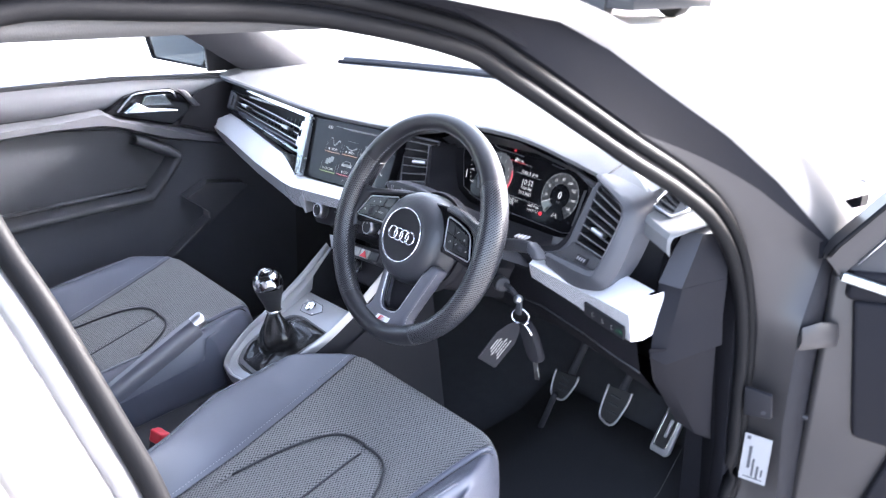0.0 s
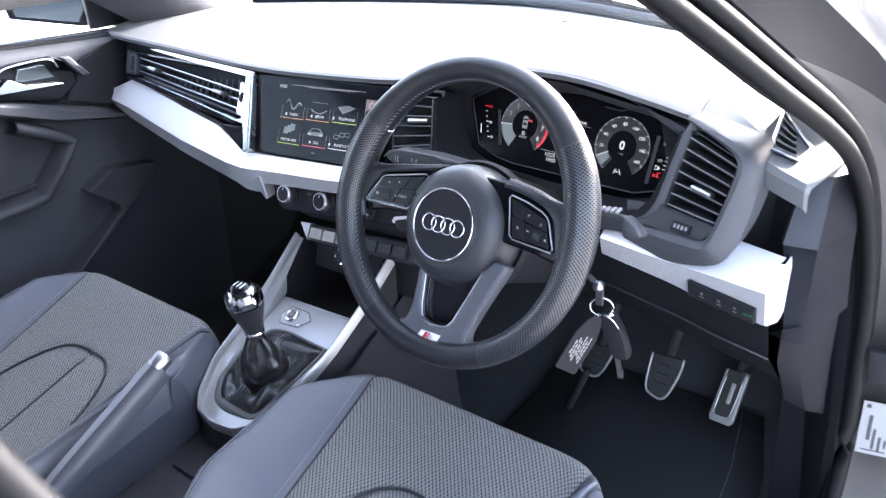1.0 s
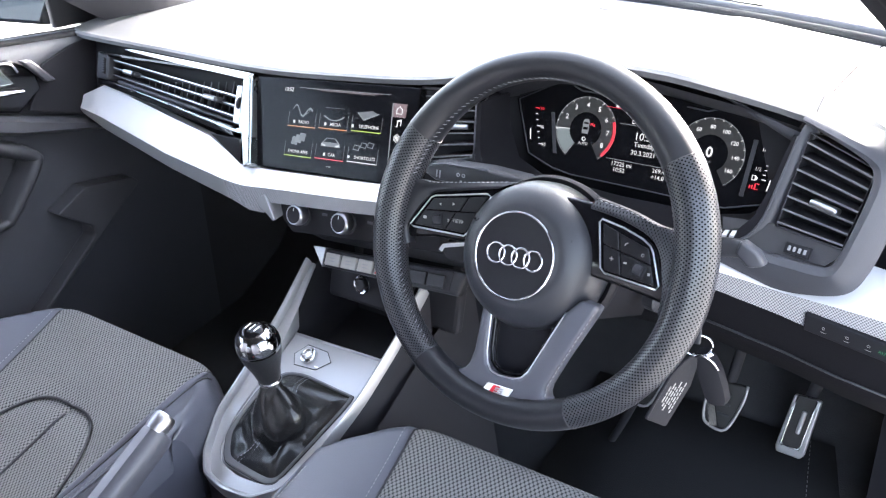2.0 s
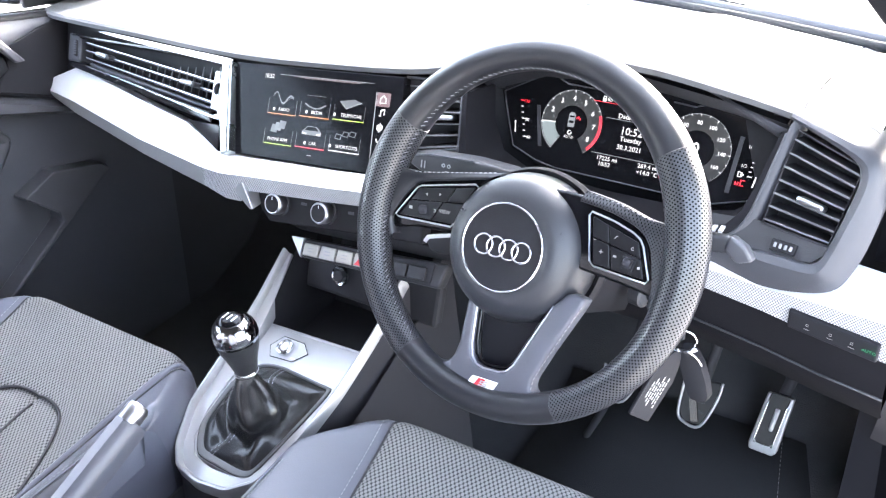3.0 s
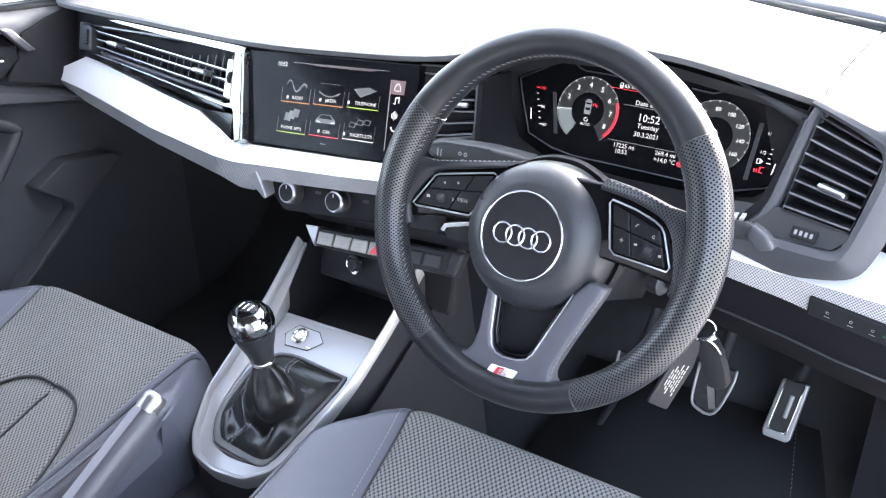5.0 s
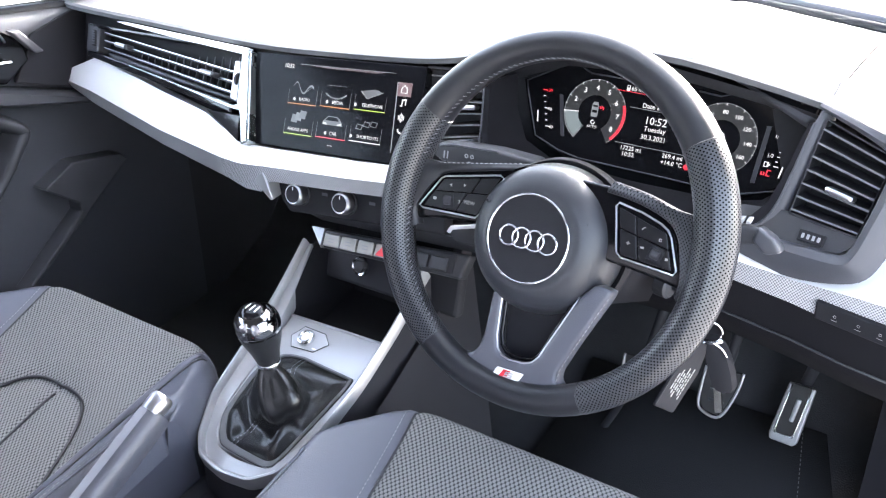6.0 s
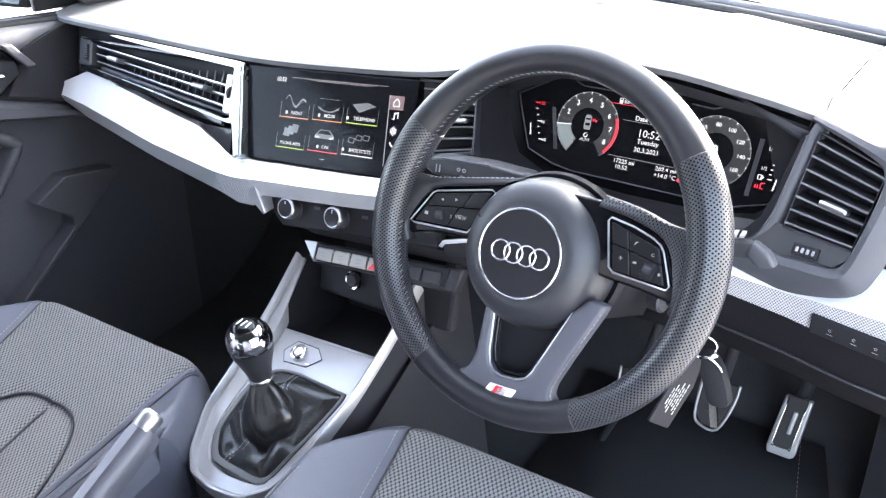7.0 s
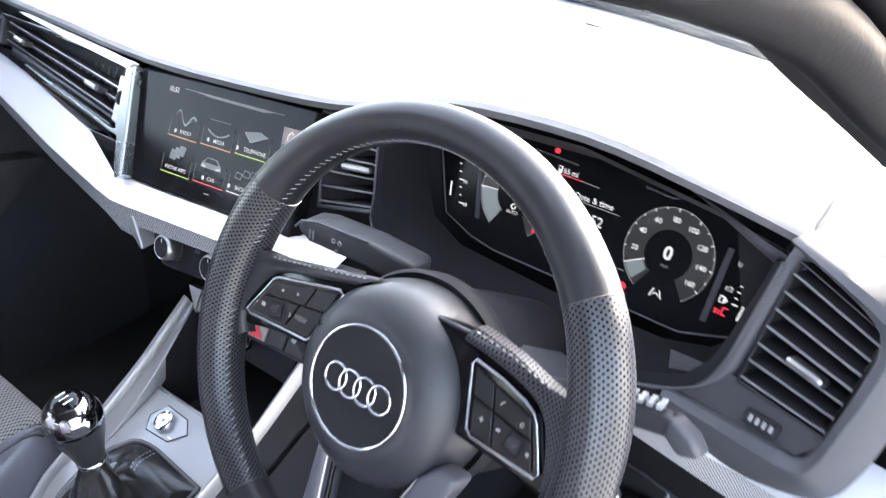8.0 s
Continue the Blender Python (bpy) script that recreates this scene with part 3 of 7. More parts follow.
part("top_rail", flat([(-0.012, -0.002), (VW - 0.01, 0.012), (VW - 0.01, 0.003), (-0.004, -0.008)], -0.02, 0.006, VM, 0.002), M_GLOSS, vent, "gloss black upper rail")
part("chrome_line", flat([(0.075, 0.0100), (0.10, 0.0125), (VW + 0.006, 0.0105), (VW - 0.004, 0.0005), (0.25, 0.0030), (0.10, 0.0080)], 0.0, 0.0085, VM, 0.001), M_SILVER, vent, "bright upper strip widening towards the screen")
part("lower_line", flat([(0.13, -0.0545), (0.405, -0.0745), (0.418, -0.0700), (0.428, -0.0790), (0.400, -0.0785), (0.13, -0.0558)], 0.003, 0.0062, VM, 0.001), M_BLADE, vent, "thin bright lower strip")
part("lower_rail", flat([(0.0, -0.046), (VW - 0.02, -0.070), (VW - 0.01, -0.086), (0.0, -0.056)], -0.02, 0.004, VM, 0.002), M_GLOSS, vent, "gloss black lower rail")
part("end_cap", flat([(-0.014, -0.001), (0.022, -0.001), (0.034, -0.046), (-0.002, -0.048)], -0.02, 0.006, VM, 0.003), M_PLASTIC, vent, "ribbed black end cap")
part("end_wheel", flat([(0.012, -0.010), (0.019, -0.011), (0.026, -0.038), (0.018, -0.038)], 0.004, 0.010, VM, 0.002), M_DEEP, vent, "ribbed thumbwheel")
for i in range(6):
    part("rib", flat(rect(0.0135 + i * 0.0012, -0.0145 - i * 0.0040, 0.0195 + i * 0.0012, -0.0125 - i * 0.0040), 0.0095, 0.0108, VM), M_GREY, vent)
for y0, y1, x0, x1 in ((-0.0106, -0.0262, 0.033, 0.388), (-0.0236, -0.0404, 0.037, 0.389), (-0.0357, -0.0560, 0.041, 0.391)):
    s = part("slat", flat([(x0, y0), (x1, y1), (x1, y1 - 0.0042), (x0, y0 - 0.0032)], -0.026, -0.002, VM, 0.001), M_PLASTIC, vent)
    part("slat_edge", flat([(x0, y0 + 0.0002), (x1, y1 + 0.0002), (x1, y1 - 0.0011), (x0, y0 - 0.0008)], -0.0022, 0.0, VM), M_SATIN, s, "bright metal slat edge")
part("lower_slat", flat([(0.045, -0.0425), (0.39, -0.0640), (0.395, -0.0690), (0.05, -0.0500)], -0.022, -0.006, VM, 0.002), M_GREY, vent, "grey lower louvre")
for i in range(15):
    x = 0.115 + 0.019 * i
    part("vane", flat(rect(x, -0.062, x + 0.0022, 0.000), -0.036, -0.024, VM), M_DASH, vent)
for x, y in ((0.100, -0.0270), (0.334, -0.0372)):
    part("tab", box(0.030, 0.0075, 0.016, VM @ pose(x, y, 0.004, 0, 0, -2.7), 0.003), M_SATIN, vent, "satin adjuster tab")
    part("tab_grip", box(0.010, 0.0085, 0.016, VM @ pose(x + 0.018, y - 0.0006, 0.004, 0, 0, -2.7), 0.003), M_PLASTIC, vent, "black tab grip")
part("wheel_plate", flat([(0.388, -0.010), (0.402, -0.010), (0.412, -0.068), (0.394, -0.066)], -0.012, 0.004, VM, 0.002), M_SATIN, vent, "satin plate round the thumbwheel")
part("thumbwheel", lathe([(0.009, -0.0035), (0.0115, -0.0025), (0.0115, 0.0025), (0.009, 0.0035)], VM @ pose(0.4015, -0.036, -0.003, 0, 90, 0), 22), M_DEEP, vent, "ribbed black thumbwheel")
part("side_blade", flat([(0.406, 0.0050), (0.4235, 0.0075), (0.4590, -0.1195), (0.4450, -0.1265), (0.4270, -0.0810), (0.4170, -0.0690)], -0.012, 0.010, VM, 0.003), M_BLADE, vent, "brushed metal vertical blade")
part("corner_wedge", flat([(0.342, -0.0905), (0.4200, -0.0860), (0.4270, -0.1235)], -0.02, 0.0005, VM, 0.001), M_GLOSS, vent, "gloss black wedge")

# ---- touchscreen ----
scr = thing("touchscreen", "glossy black touchscreen showing a menu of six tiles", "touchscreen", (-0.07, 0.18, 0.9))
TM = axes((-0.216, 0.200, 0.966), (0.289, 0.012, 0.014), (-0.012, 0.054, 0.118))
SW, SH = 0.292, 0.131
part("glass", flat(rect(0, -SH, SW, 0.0), -0.02, 0.0, TM, 0.002), M_SCREEN, scr, "black display glass")
part("header_bar", flat([(0.105, -0.0125), (0.237, -0.0120), (0.215, -0.0150), (0.13, -0.0145)], 0, 0.0004, TM), G_HEAD, scr)
part("header_line", flat(rect(0.085, -0.0125, 0.247, -0.0118), 0.0002, 0.0006, TM), G_GREY, scr)
part("side_line", flat([(0.2512, -0.023), (0.2524, -0.023), (0.2576, -0.115), (0.2564, -0.115)], 0, 0.0006, TM), G_GREY, scr)
part("home_tile", flat(rect(0.2535, -0.041, 0.275, -0.023), 0.0003, 0.0006, TM), G_MAROON, scr, "highlighted home button")
hx, hy = 0.264, -0.032
part("home_icon", flat([(hx - 0.005, hy - 0.005), (hx + 0.005, hy - 0.005), (hx + 0.005, hy + 0.0015), (hx, hy + 0.006), (hx - 0.005, hy + 0.0015), (hx - 0.005, hy - 0.004), (hx - 0.0038, hy - 0.004), (hx - 0.0038, hy + 0.001), (hx, hy + 0.0042), (hx + 0.0038, hy + 0.001), (hx + 0.0038, hy - 0.0038), (hx - 0.005, hy - 0.0038)], 0.0006, 0.0009, TM), G_WHITE, scr)
part("note_icon", flat([(0.262, -0.054), (0.264, -0.054), (0.264, -0.047), (0.268, -0.046), (0.268, -0.052), (0.2695, -0.052), (0.2695, -0.0435), (0.2625, -0.045), (0.2625, -0.052), (0.260, -0.053)], 0.0005, 0.0008, TM), G_WHITE, scr)
for dx, hh in ((-0.004, 0.003), (-0.002, 0.0045), (0.0, 0.006), (0.002, 0.0045), (0.004, 0.003)):
    part("audio_icon", flat(rect(0.265 + dx - 0.0005, -0.0685 - hh, 0.265 + dx + 0.0005, -0.0685 + hh), 0.0005, 0.0008, TM), G_WHITE, scr)
part("phone_icon", flat(arc_band(0.268, -0.083, 0.0045, 0.0065, 180, 300, 8), 0.0005, 0.0008, TM), G_WHITE, scr)
words("10:52", 0.0082, TM, 0.0656, -0.0160, 0.0005, G_WHITE, scr, bold=0.0001)
for r in range(2):
    for c in range(3):
        x, y = 0.0712 + 0.0580 * c, (-0.0668, -0.1090)[r] + 0.0012 * c
        lab = (("RADIO", "MEDIA", "TELEPHONE"), ("PHONE APPS", "CAR", "SHORTCUTS"))[r][c]
        part("tile", flat(rect(x, y, x + 0.051, y + 0.026), 0, 0.0003, TM), M_SCREEN, scr)
        for xx in (x, x + 0.0506):
            part("tile_side", flat(rect(xx, y, xx + 0.0004, y + 0.020), 0.0002, 0.0005, TM), G_FAINT, scr)
        part("tile_edge", flat(rect(x, y - 0.0008, x + 0.051, y + 0.0004), 0.0003, 0.0007, TM), ((G_ORANGE, G_ORANGE, G_LIME), (G_LIME, G_RED, G_WHITE))[r][c], scr)
        off = 0.004 if lab not in ("PHONE APPS",) else 0
        words(lab, 0.0064, TM, x + 0.0255 + off, y + 0.0062, 0.0006, G_WHITE, scr, bold=0.00004)
        if off:
            part("tile_icon", flat(oval(x + 0.0255 - len(lab) * 0.0024 - 0.002, y + 0.0062, 0.0020, 0.0026, 6), 0.0004, 0.0007, TM), G_WHITE, scr)
        cx, cy = x + 0.0255, y + 0.0225
        shapes = []
        if (r, c) == (0, 0):
            pic = [(cx - 0.018 + 0.036 * k / 14, cy + 0.009 * math.sin(k * 0.62 + 0.3) * (1 - k / 26)) for k in range(15)]
            shapes.append((pic + [(a, b - 0.0012 - 0.0018 * (i / 14)) for i, (a, b) in reversed(list(enumerate(pic)))], G_GREY))
            shapes.append(([(cx - 0.002, cy - 0.008), (cx + 0.019, cy + 0.003), (cx + 0.010, cy - 0.002), (cx + 0.002, cy - 0.009)], G_FAINT))
        elif (r, c) == (0, 1):
            for q, g in ((0.030, G_GREY), (0.026, G_FAINT)):
                shapes.append((arc_band(cx, cy + q - 0.010, q, q + 0.0016, 234, 306, 12), g))
            shapes.append((rect(cx - 0.017, cy + 0.006, cx + 0.017, cy + 0.0066), G_FAINT))
        elif (r, c) == (0, 2):
            shapes.append(([(cx - 0.018, cy + 0.002), (cx - 0.006, cy - 0.008), (cx + 0.019, cy + 0.002), (cx + 0.006, cy + 0.006)], G_FAINT))
            shapes.append(([(cx - 0.018, cy + 0.002), (cx - 0.006, cy - 0.008), (cx + 0.019, cy + 0.002), (cx + 0.019, cy + 0.003), (cx - 0.006, cy - 0.0065), (cx - 0.017, cy + 0.0025)], G_GREY))
        elif (r, c) == (1, 0):
            for k in range(3):
                a, b = cx - 0.015 + 0.007 * k, cy - 0.006 + 0.003 * k
                shapes.append(([(a, b), (a + 0.011, b - 0.001), (a + 0.013, b + 0.010), (a + 0.002, b + 0.011)], (G_FAINT, G_GREY, G_FAINT)[k]))
        elif (r, c) == (1, 1):
            shapes.append(([(cx - 0.017, cy - 0.005), (cx - 0.016, cy), (cx - 0.008, cy + 0.007), (cx + 0.008, cy + 0.007), (cx + 0.016, cy), (cx + 0.017, cy - 0.005)], G_FAINT))
            for sg in (-1, 1):
                shapes.append(([(cx + sg * 0.009, cy - 0.003), (cx + sg * 0.016, cy - 0.001), (cx + sg * 0.0155, cy - 0.004), (cx + sg * 0.009, cy - 0.005)], G_WHITE))
            shapes.append(([(cx - 0.012, cy + 0.001), (cx - 0.007, cy + 0.006), (cx + 0.007, cy + 0.006), (cx + 0.012, cy + 0.001)], M_SCREEN))
        else:
            for k in range(3):
                a, b = cx - 0.012 + 0.012 * k, cy + (-0.003, 0.001, 0.002)[k]
                shapes.append(([(a - 0.006, b - 0.003), (a + 0.004, b - 0.004), (a + 0.006, b + 0.003), (a - 0.004, b + 0.004)], G_FAINT))
                shapes.append(([(a - 0.0045, b - 0.002), (a + 0.003, b - 0.003), (a + 0.0045, b + 0.002), (a - 0.003, b + 0.003)], M_SCREEN))
        for k, (ol, g) in enumerate(shapes):
            part("tile_picture", flat(ol, 0.0003 + 0.0002 * k, 0.0005 + 0.0002 * k, TM), g, scr)
part("page_mark", flat(rect(0.152, -0.1185, 0.160, -0.1178), 0, 0.0005, TM), G_WHITE, scr)

# ---- climate panel and button row ----
cli = thing("climate_panel", "black climate control panel with silver-ringed knobs", "climate panel", (-0.02, 0.15, 0.79))
CM = axes((-0.015, 0.140, 0.803), (1, 0.03, 0.05), (0, 0.30, 1))
part("panel", flat([(-0.130, 0.018), (0.16, 0.028), (0.16, -0.022), (-0.10, -0.034), (-0.118, -0.018)], -0.02, 0, CM, 0.003), M_DEEP, cli, "satin black panel")
for x in (-0.080, 0.003, 0.090):
    kn = part("knob", lathe([(0.0172, 0), (0.0172, 0.002), (0.0150, 0.003), (0.0142, 0.016), (0.0132, 0.0185), (0.0112, 0.0185), (0.0, 0.0185)], CM @ pose(x, -0.005, 0), 36), M_PLASTIC, cli, "black rotary knob", 40)
    part("knob_ring", lathe([(0.0152, 0.0040), (0.0156, 0.0050), (0.0152, 0.0150), (0.0144, 0.0178), (0.0128, 0.0192), (0.0118, 0.0188)], CM @ pose(x, -0.005, 0), 36), M_SATIN, kn, "satin silver sleeve", 40)
    part("knob_face", lathe([(0.0120, 0.0180), (0.0120, 0.0190), (0.0, 0.0190)], CM @ pose(x, -0.005, 0), 24), M_DEEP, kn)
    part("knob_mark", flat(rect(-0.0005, 0.006, 0.0005, 0.0105), 0.0190, 0.0193, CM @ pose(x, -0.005, 0)), M_WHITE, kn)
for x in (-0.038, 0.044):
    part("icon", flat(rect(x - 0.005, -0.002, x + 0.005, 0.002), 0, 0.0006, CM), M_GREY, cli)
part("shelf", prism([(-0.13, 0.135, 0.775), (0.17, 0.15, 0.785), (0.17, 0.19, 0.745), (-0.10, 0.175, 0.735)], (0, 0.03, 0.0), 0.004), M_PLASTIC, cli)
row = thing("button_row", "row of grey push buttons under the climate panel", "button panel", (0.03, 0.14, 0.73))
BM = axes((0.04, 0.145, 0.735), (1, 0.04, 0.06), (0, 0.5, 1))
part("bezel", flat([(-0.128, 0.014), (0.135, 0.018), (0.125, -0.016), (-0.105, -0.013)], -0.02, 0, BM, 0.004), M_PLASTIC, row, "black bezel")
part("bezel_end", flat([(-0.129, 0.0145), (-0.105, 0.0150), (-0.108, -0.0105), (-0.107, -0.0135)], -0.012, 0.002, BM, 0.002), M_CONSOLE, row, "grey bezel end")
part("recess", flat([(-0.103, 0.013), (0.115, 0.015), (0.112, -0.011), (-0.106, -0.009)], -0.002, 0.0015, BM, 0.001), M_DARK, row)
for i in range(7):
    x = -0.102 + 0.0298 * i
    b = part("button", flat([(x + 0.002, 0.009), (x + 0.0285, 0.009), (x + 0.0275, -0.009), (x, -0.009)], 0.001, 0.0055, BM, 0.0015), M_BUTTON if i < 4 else M_PLASTIC, row)
    if i > 3:
        continue
    if i != 3:
        for k in (-1, 1):
            part("icon", flat(rect(x + 0.010, k * 0.0022 - 0.0006, x + 0.019, k * 0.0022 + 0.0006), 0.0055, 0.006, BM), M_STITCH, b)
    else:
        part("icon", flat([(x + 0.003, -0.007), (x + 0.024, -0.007), (x + 0.0145, 0.007)], 0.0055, 0.0062, BM), M_RED, b, "red hazard warning triangle")
tilt = axes((-0.024, 0.172, 0.682), (1, 0, 0), (0, 0.3, 1))
sock = part("power_socket", lathe([(0.0150, 0), (0.0150, 0.004), (0.0138, 0.006), (0.0120, 0.005), (0.0118, 0.0), (0.0, 0.0)], tilt, 28), M_CHROME, row, "round power socket", 40)
part("socket_cap", lathe([(0.0102, 0.0), (0.0102, 0.008), (0.0088, 0.010), (0, 0.010)], tilt, 6), M_PLASTIC, sock, "black cap", 30)
part("socket_backing", box(0.24, 0.07, 0.02, axes((0.02, 0.19, 0.675), (1, 0, 0), (0, 0.3, 1)), 0.006), M_DARK, row)

# ---- instrument cluster ----
clu = thing("instrument_cluster", "digital instrument display with two round dials", "instrument cluster", (0.36, 0.26, 0.94))
IM = axes((0.36, 0.268, 0.940), (1, 0, 0), (0, 0.36, 1))
part("display", flat([(-0.178, 0.024), (-0.112, 0.058), (0.12, 0.050), (0.168, 0.018), (0.160, -0.045), (0.12, -0.066), (-0.11, -0.060), (-0.152, -0.044)], -0.02, 0.0, IM, 0.001), M_SCREEN, clu, "black display glass")
for ol in (((-0.1736, 0.0237), (-0.1108, 0.0560), (-0.0960, 0.0470), (-0.0877, 0.0440), (-0.0573, 0.0434), (-0.0220, 0.0417)), ((0.046, 0.0418), (0.0715, 0.0398), (0.0816, 0.0433), (0.0924, 0.0486)),
           ((0.1512, 0.0238), (0.1668, 0.0148), (0.1666, 0.0105), (0.1577, -0.0427), (0.1526, -0.0520), (0.1101, -0.0642), (0.004, -0.0615), (-0.0843, -0.0598), (-0.1126, -0.0551), (-0.1483, -0.0421), (-0.1690, 0.0093), (-0.1736, 0.0237))):
    part("bezel", tube([IM @ Vector((a, b, 0.001)) for a, b in ol], 0.0009, 6), M_GREY, clu, "thin grey bezel line", 180)
part("upper_surround", flat([(-0.175, 0.026), (-0.111, 0.0585), (-0.088, 0.0465), (-0.02, 0.0445), (0.046, 0.0445), (0.072, 0.0425), (0.0924, 0.0515), (0.155, 0.024), (0.158, 0.060), (-0.175, 0.075)], -0.012, 0.0, IM), M_DEEP, clu, "matt black upper surround")
for cx, cy, nums in ((-0.0753, -0.0020, [str(i) for i in range(1, 9)]), (0.0815, -0.0065, ["20", "40", "60", "80", "100", "120", "140", "160"])):
    a0, a1, R = 186, -33, 0.0402
    dial = part("dial", flat(oval(cx, cy, R, R, 48), 0.0, 0.0004, IM), M_SCREEN, clu, "round lit dial")
    part("dial_face", flat(arc_band(cx, cy, 0.0212, R - 0.0012, 238, -56, 40), 0.0004, 0.0006, IM), G_FACE, dial)
    part("dial_ring", flat(arc_band(cx, cy, R - 0.0007, R, 238, -56, 44), 0.0004, 0.0008, IM), G_GREY, dial)
    for i in range(15):
        part("tick", flat(rect(R - 0.0030 if i % 2 == 0 else R - 0.0018, -0.00040, R, 0.00040), 0.0006, 0.0009, IM @ pose(cx, cy, 0, 0, 0, a0 + (a1 - a0) * i / 14)), G_WHITE, dial)
    if cx < 0:
        part("red_zone", flat(arc_band(cx, cy, R - 0.0036, R, 21, -47, 16), 0.0008, 0.0011, IM), G_RED, dial, "red zone")
        part("needle_zone", flat(arc_band(cx, cy, 0.0216, R - 0.0016, 235, 184, 8), 0.0006, 0.0009, IM), G_NEEDLE, dial, "pale zone behind the needle")
        part("needle", flat(rect(0.0205, -0.00045, R + 0.0006, 0.00045), 0.0009, 0.0012, IM @ pose(cx, cy, 0, 0, 0, 184)), G_WHITE, dial)
        part("zone_end", flat(rect(0.026, -0.0010, R, 0.0010), 0.0009, 0.0012, IM @ pose(cx, cy, 0, 0, 0, 236)), G_GREY, dial)
        part("car_icon", flat([(cx - 0.0038, cy - 0.005), (cx + 0.0038, cy - 0.005), (cx + 0.0044, cy - 0.002), (cx + 0.0042, cy + 0.010), (cx + 0.0025, cy + 0.013), (cx - 0.0025, cy + 0.013), (cx - 0.0042, cy + 0.010), (cx - 0.0044, cy - 0.002)], 0.0006, 0.0009, IM), G_GREY, dial, "small car symbol")
        for q0, q1 in ((0.0, 0.003), (0.007, 0.009)):
            part("icon_window", flat(rect(cx - 0.003, cy + q0, cx + 0.003, cy + q1), 0.0009, 0.0011, IM), M_SCREEN, dial)
        for q0, q1 in ((0.0058, 0.0055), (0.0080, 0.0060), (0.0102, 0.0048)):
            part("icon_arrow", flat(rect(cx + q0, cy + q1, cx + q0 + 0.0013, cy + q1 + 0.0032), 0.0009, 0.0011, IM), G_RED, dial)
        part("start_stop_icon", flat(arc_band(cx, cy - 0.0115, 0.0018, 0.0028, 60, 380, 16), 0.0006, 0.0009, IM), G_WHITE, dial)
        words("AUTO", 0.0046, IM, cx, cy - 0.0172, 0.001, G_WHITE, dial)
    else:
        words("0", 0.0165, IM, cx, cy + 0.001, 0.001, G_WHITE, dial, bold=0.0004)
        words("mph", 0.0042, IM, cx, cy - 0.0095, 0.001, G_GREY, dial)
        part("needle_zone", flat(arc_band(cx, cy, 0.0225, R - 0.0016, 230, 208, 6), 0.0006, 0.0009, IM), G_NEEDLE, dial, "pale zone behind the needle")
        part("needle", flat(rect(0.0205, -0.00045, R, 0.00045), 0.0009, 0.0012, IM @ pose(cx, cy, 0, 0, 0, 207)), G_WHITE, dial)
        for dx in (-0.0052, 0.0052):
            part("lane_icon", flat([(cx + dx - 0.0006, cy - 0.0375), (cx + dx + 0.0006, cy - 0.0375), (cx + dx * 0.5 + 0.0005, cy - 0.0305), (cx + dx * 0.5 - 0.0005, cy - 0.0305)], 0.0006, 0.0009, IM), G_WHITE, dial)
        part("lane_icon", flat(arc_band(cx, cy - 0.0358, 0.0016, 0.0025, 0, 180, 8), 0.0006, 0.0009, IM), G_WHITE, dial)
    for i, q in enumerate(nums):
        a = radians(a0 + (a1 - a0) * i / 7)
        if q != "1":
            words(q, 0.0086 if cx < 0 else 0.0064, IM, cx + 0.0300 * math.cos(a), cy + 0.0300 * math.sin(a), 0.001, G_WHITE, dial, bold=0.0001)
for q, size, x, y in (("Date & time", 0.0080, 0.003, 0.0157), ("10:52", 0.0126, 0.0032, -0.0009), ("Tuesday", 0.0080, 0.0039, -0.0104), ("30.3.2021", 0.0080, 0.0040, -0.0202),
                      ("17225 mi", 0.0072, -0.0207, -0.0368), ("10:52", 0.0072, -0.0229, -0.0438), ("269.4 mi", 0.0072, 0.0313, -0.0372), ("+14.0 °C", 0.0072, 0.0316, -0.0448), ("65 mi", 0.0070, -0.0265, 0.0330)):
    words(q, size, IM, x, y, 0.001, G_WHITE, clu, bold=0.00005)
part("fuel_icon", flat([(-0.0400, 0.0300), (-0.0362, 0.0300), (-0.0362, 0.0365), (-0.0400, 0.0365)], 0, 0.001, IM), G_WHITE, clu)
part("fuel_window", flat([(-0.0393, 0.0336), (-0.0369, 0.0336), (-0.0369, 0.0358), (-0.0393, 0.0358)], 0.001, 0.0013, IM), M_SCREEN, clu)
for x0, x1, y0, y1, g in ((-0.052, -0.0131, 0.0293, 0.0284, G_RED), (-0.0131, 0.004, 0.0284, 0.0276, G_GREY), (-0.0316, 0.0300, 0.0116, 0.0104, G_GREY), (-0.0420, 0.0476, -0.0318, -0.0330, G_GREY)):
    part("divider", flat([(x0, y0), (x1, y1), (x1, y1 + 0.0007), (x0, y0 + 0.0007)], 0, 0.0008, IM), g, clu)
part("warning_lamp", flat(oval(-0.046, 0.0483, 0.0030, 0.0026, 8), 0, 0.001, IM), G_RED, clu, "red warning lamp")
part("warning_lamp", flat(oval(0.0502, -0.0452, 0.0042, 0.0034, 12), 0, 0.001, IM), G_RED, clu, "red warning lamp")
for i in range(7):
    f = i / 6
    part("gauge_mark", flat(rect(-0.1366 - 0.0125 * f, -0.0290 + 0.0440 * f, -0.1366 - 0.0125 * f + (0.0048 if i % 3 == 0 else 0.0026), -0.0280 + 0.0440 * f), 0, 0.0008, IM), G_RED if i == 6 else G_WHITE, clu)
    part("gauge_mark", flat(rect(0.1442 + 0.0045 * f, -0.0265 + 0.0322 * f, 0.1442 + 0.0045 * f + (0.0048 if i % 3 == 0 else 0.0026), -0.0255 + 0.0322 * f), 0, 0.0008, IM), G_WHITE, clu)
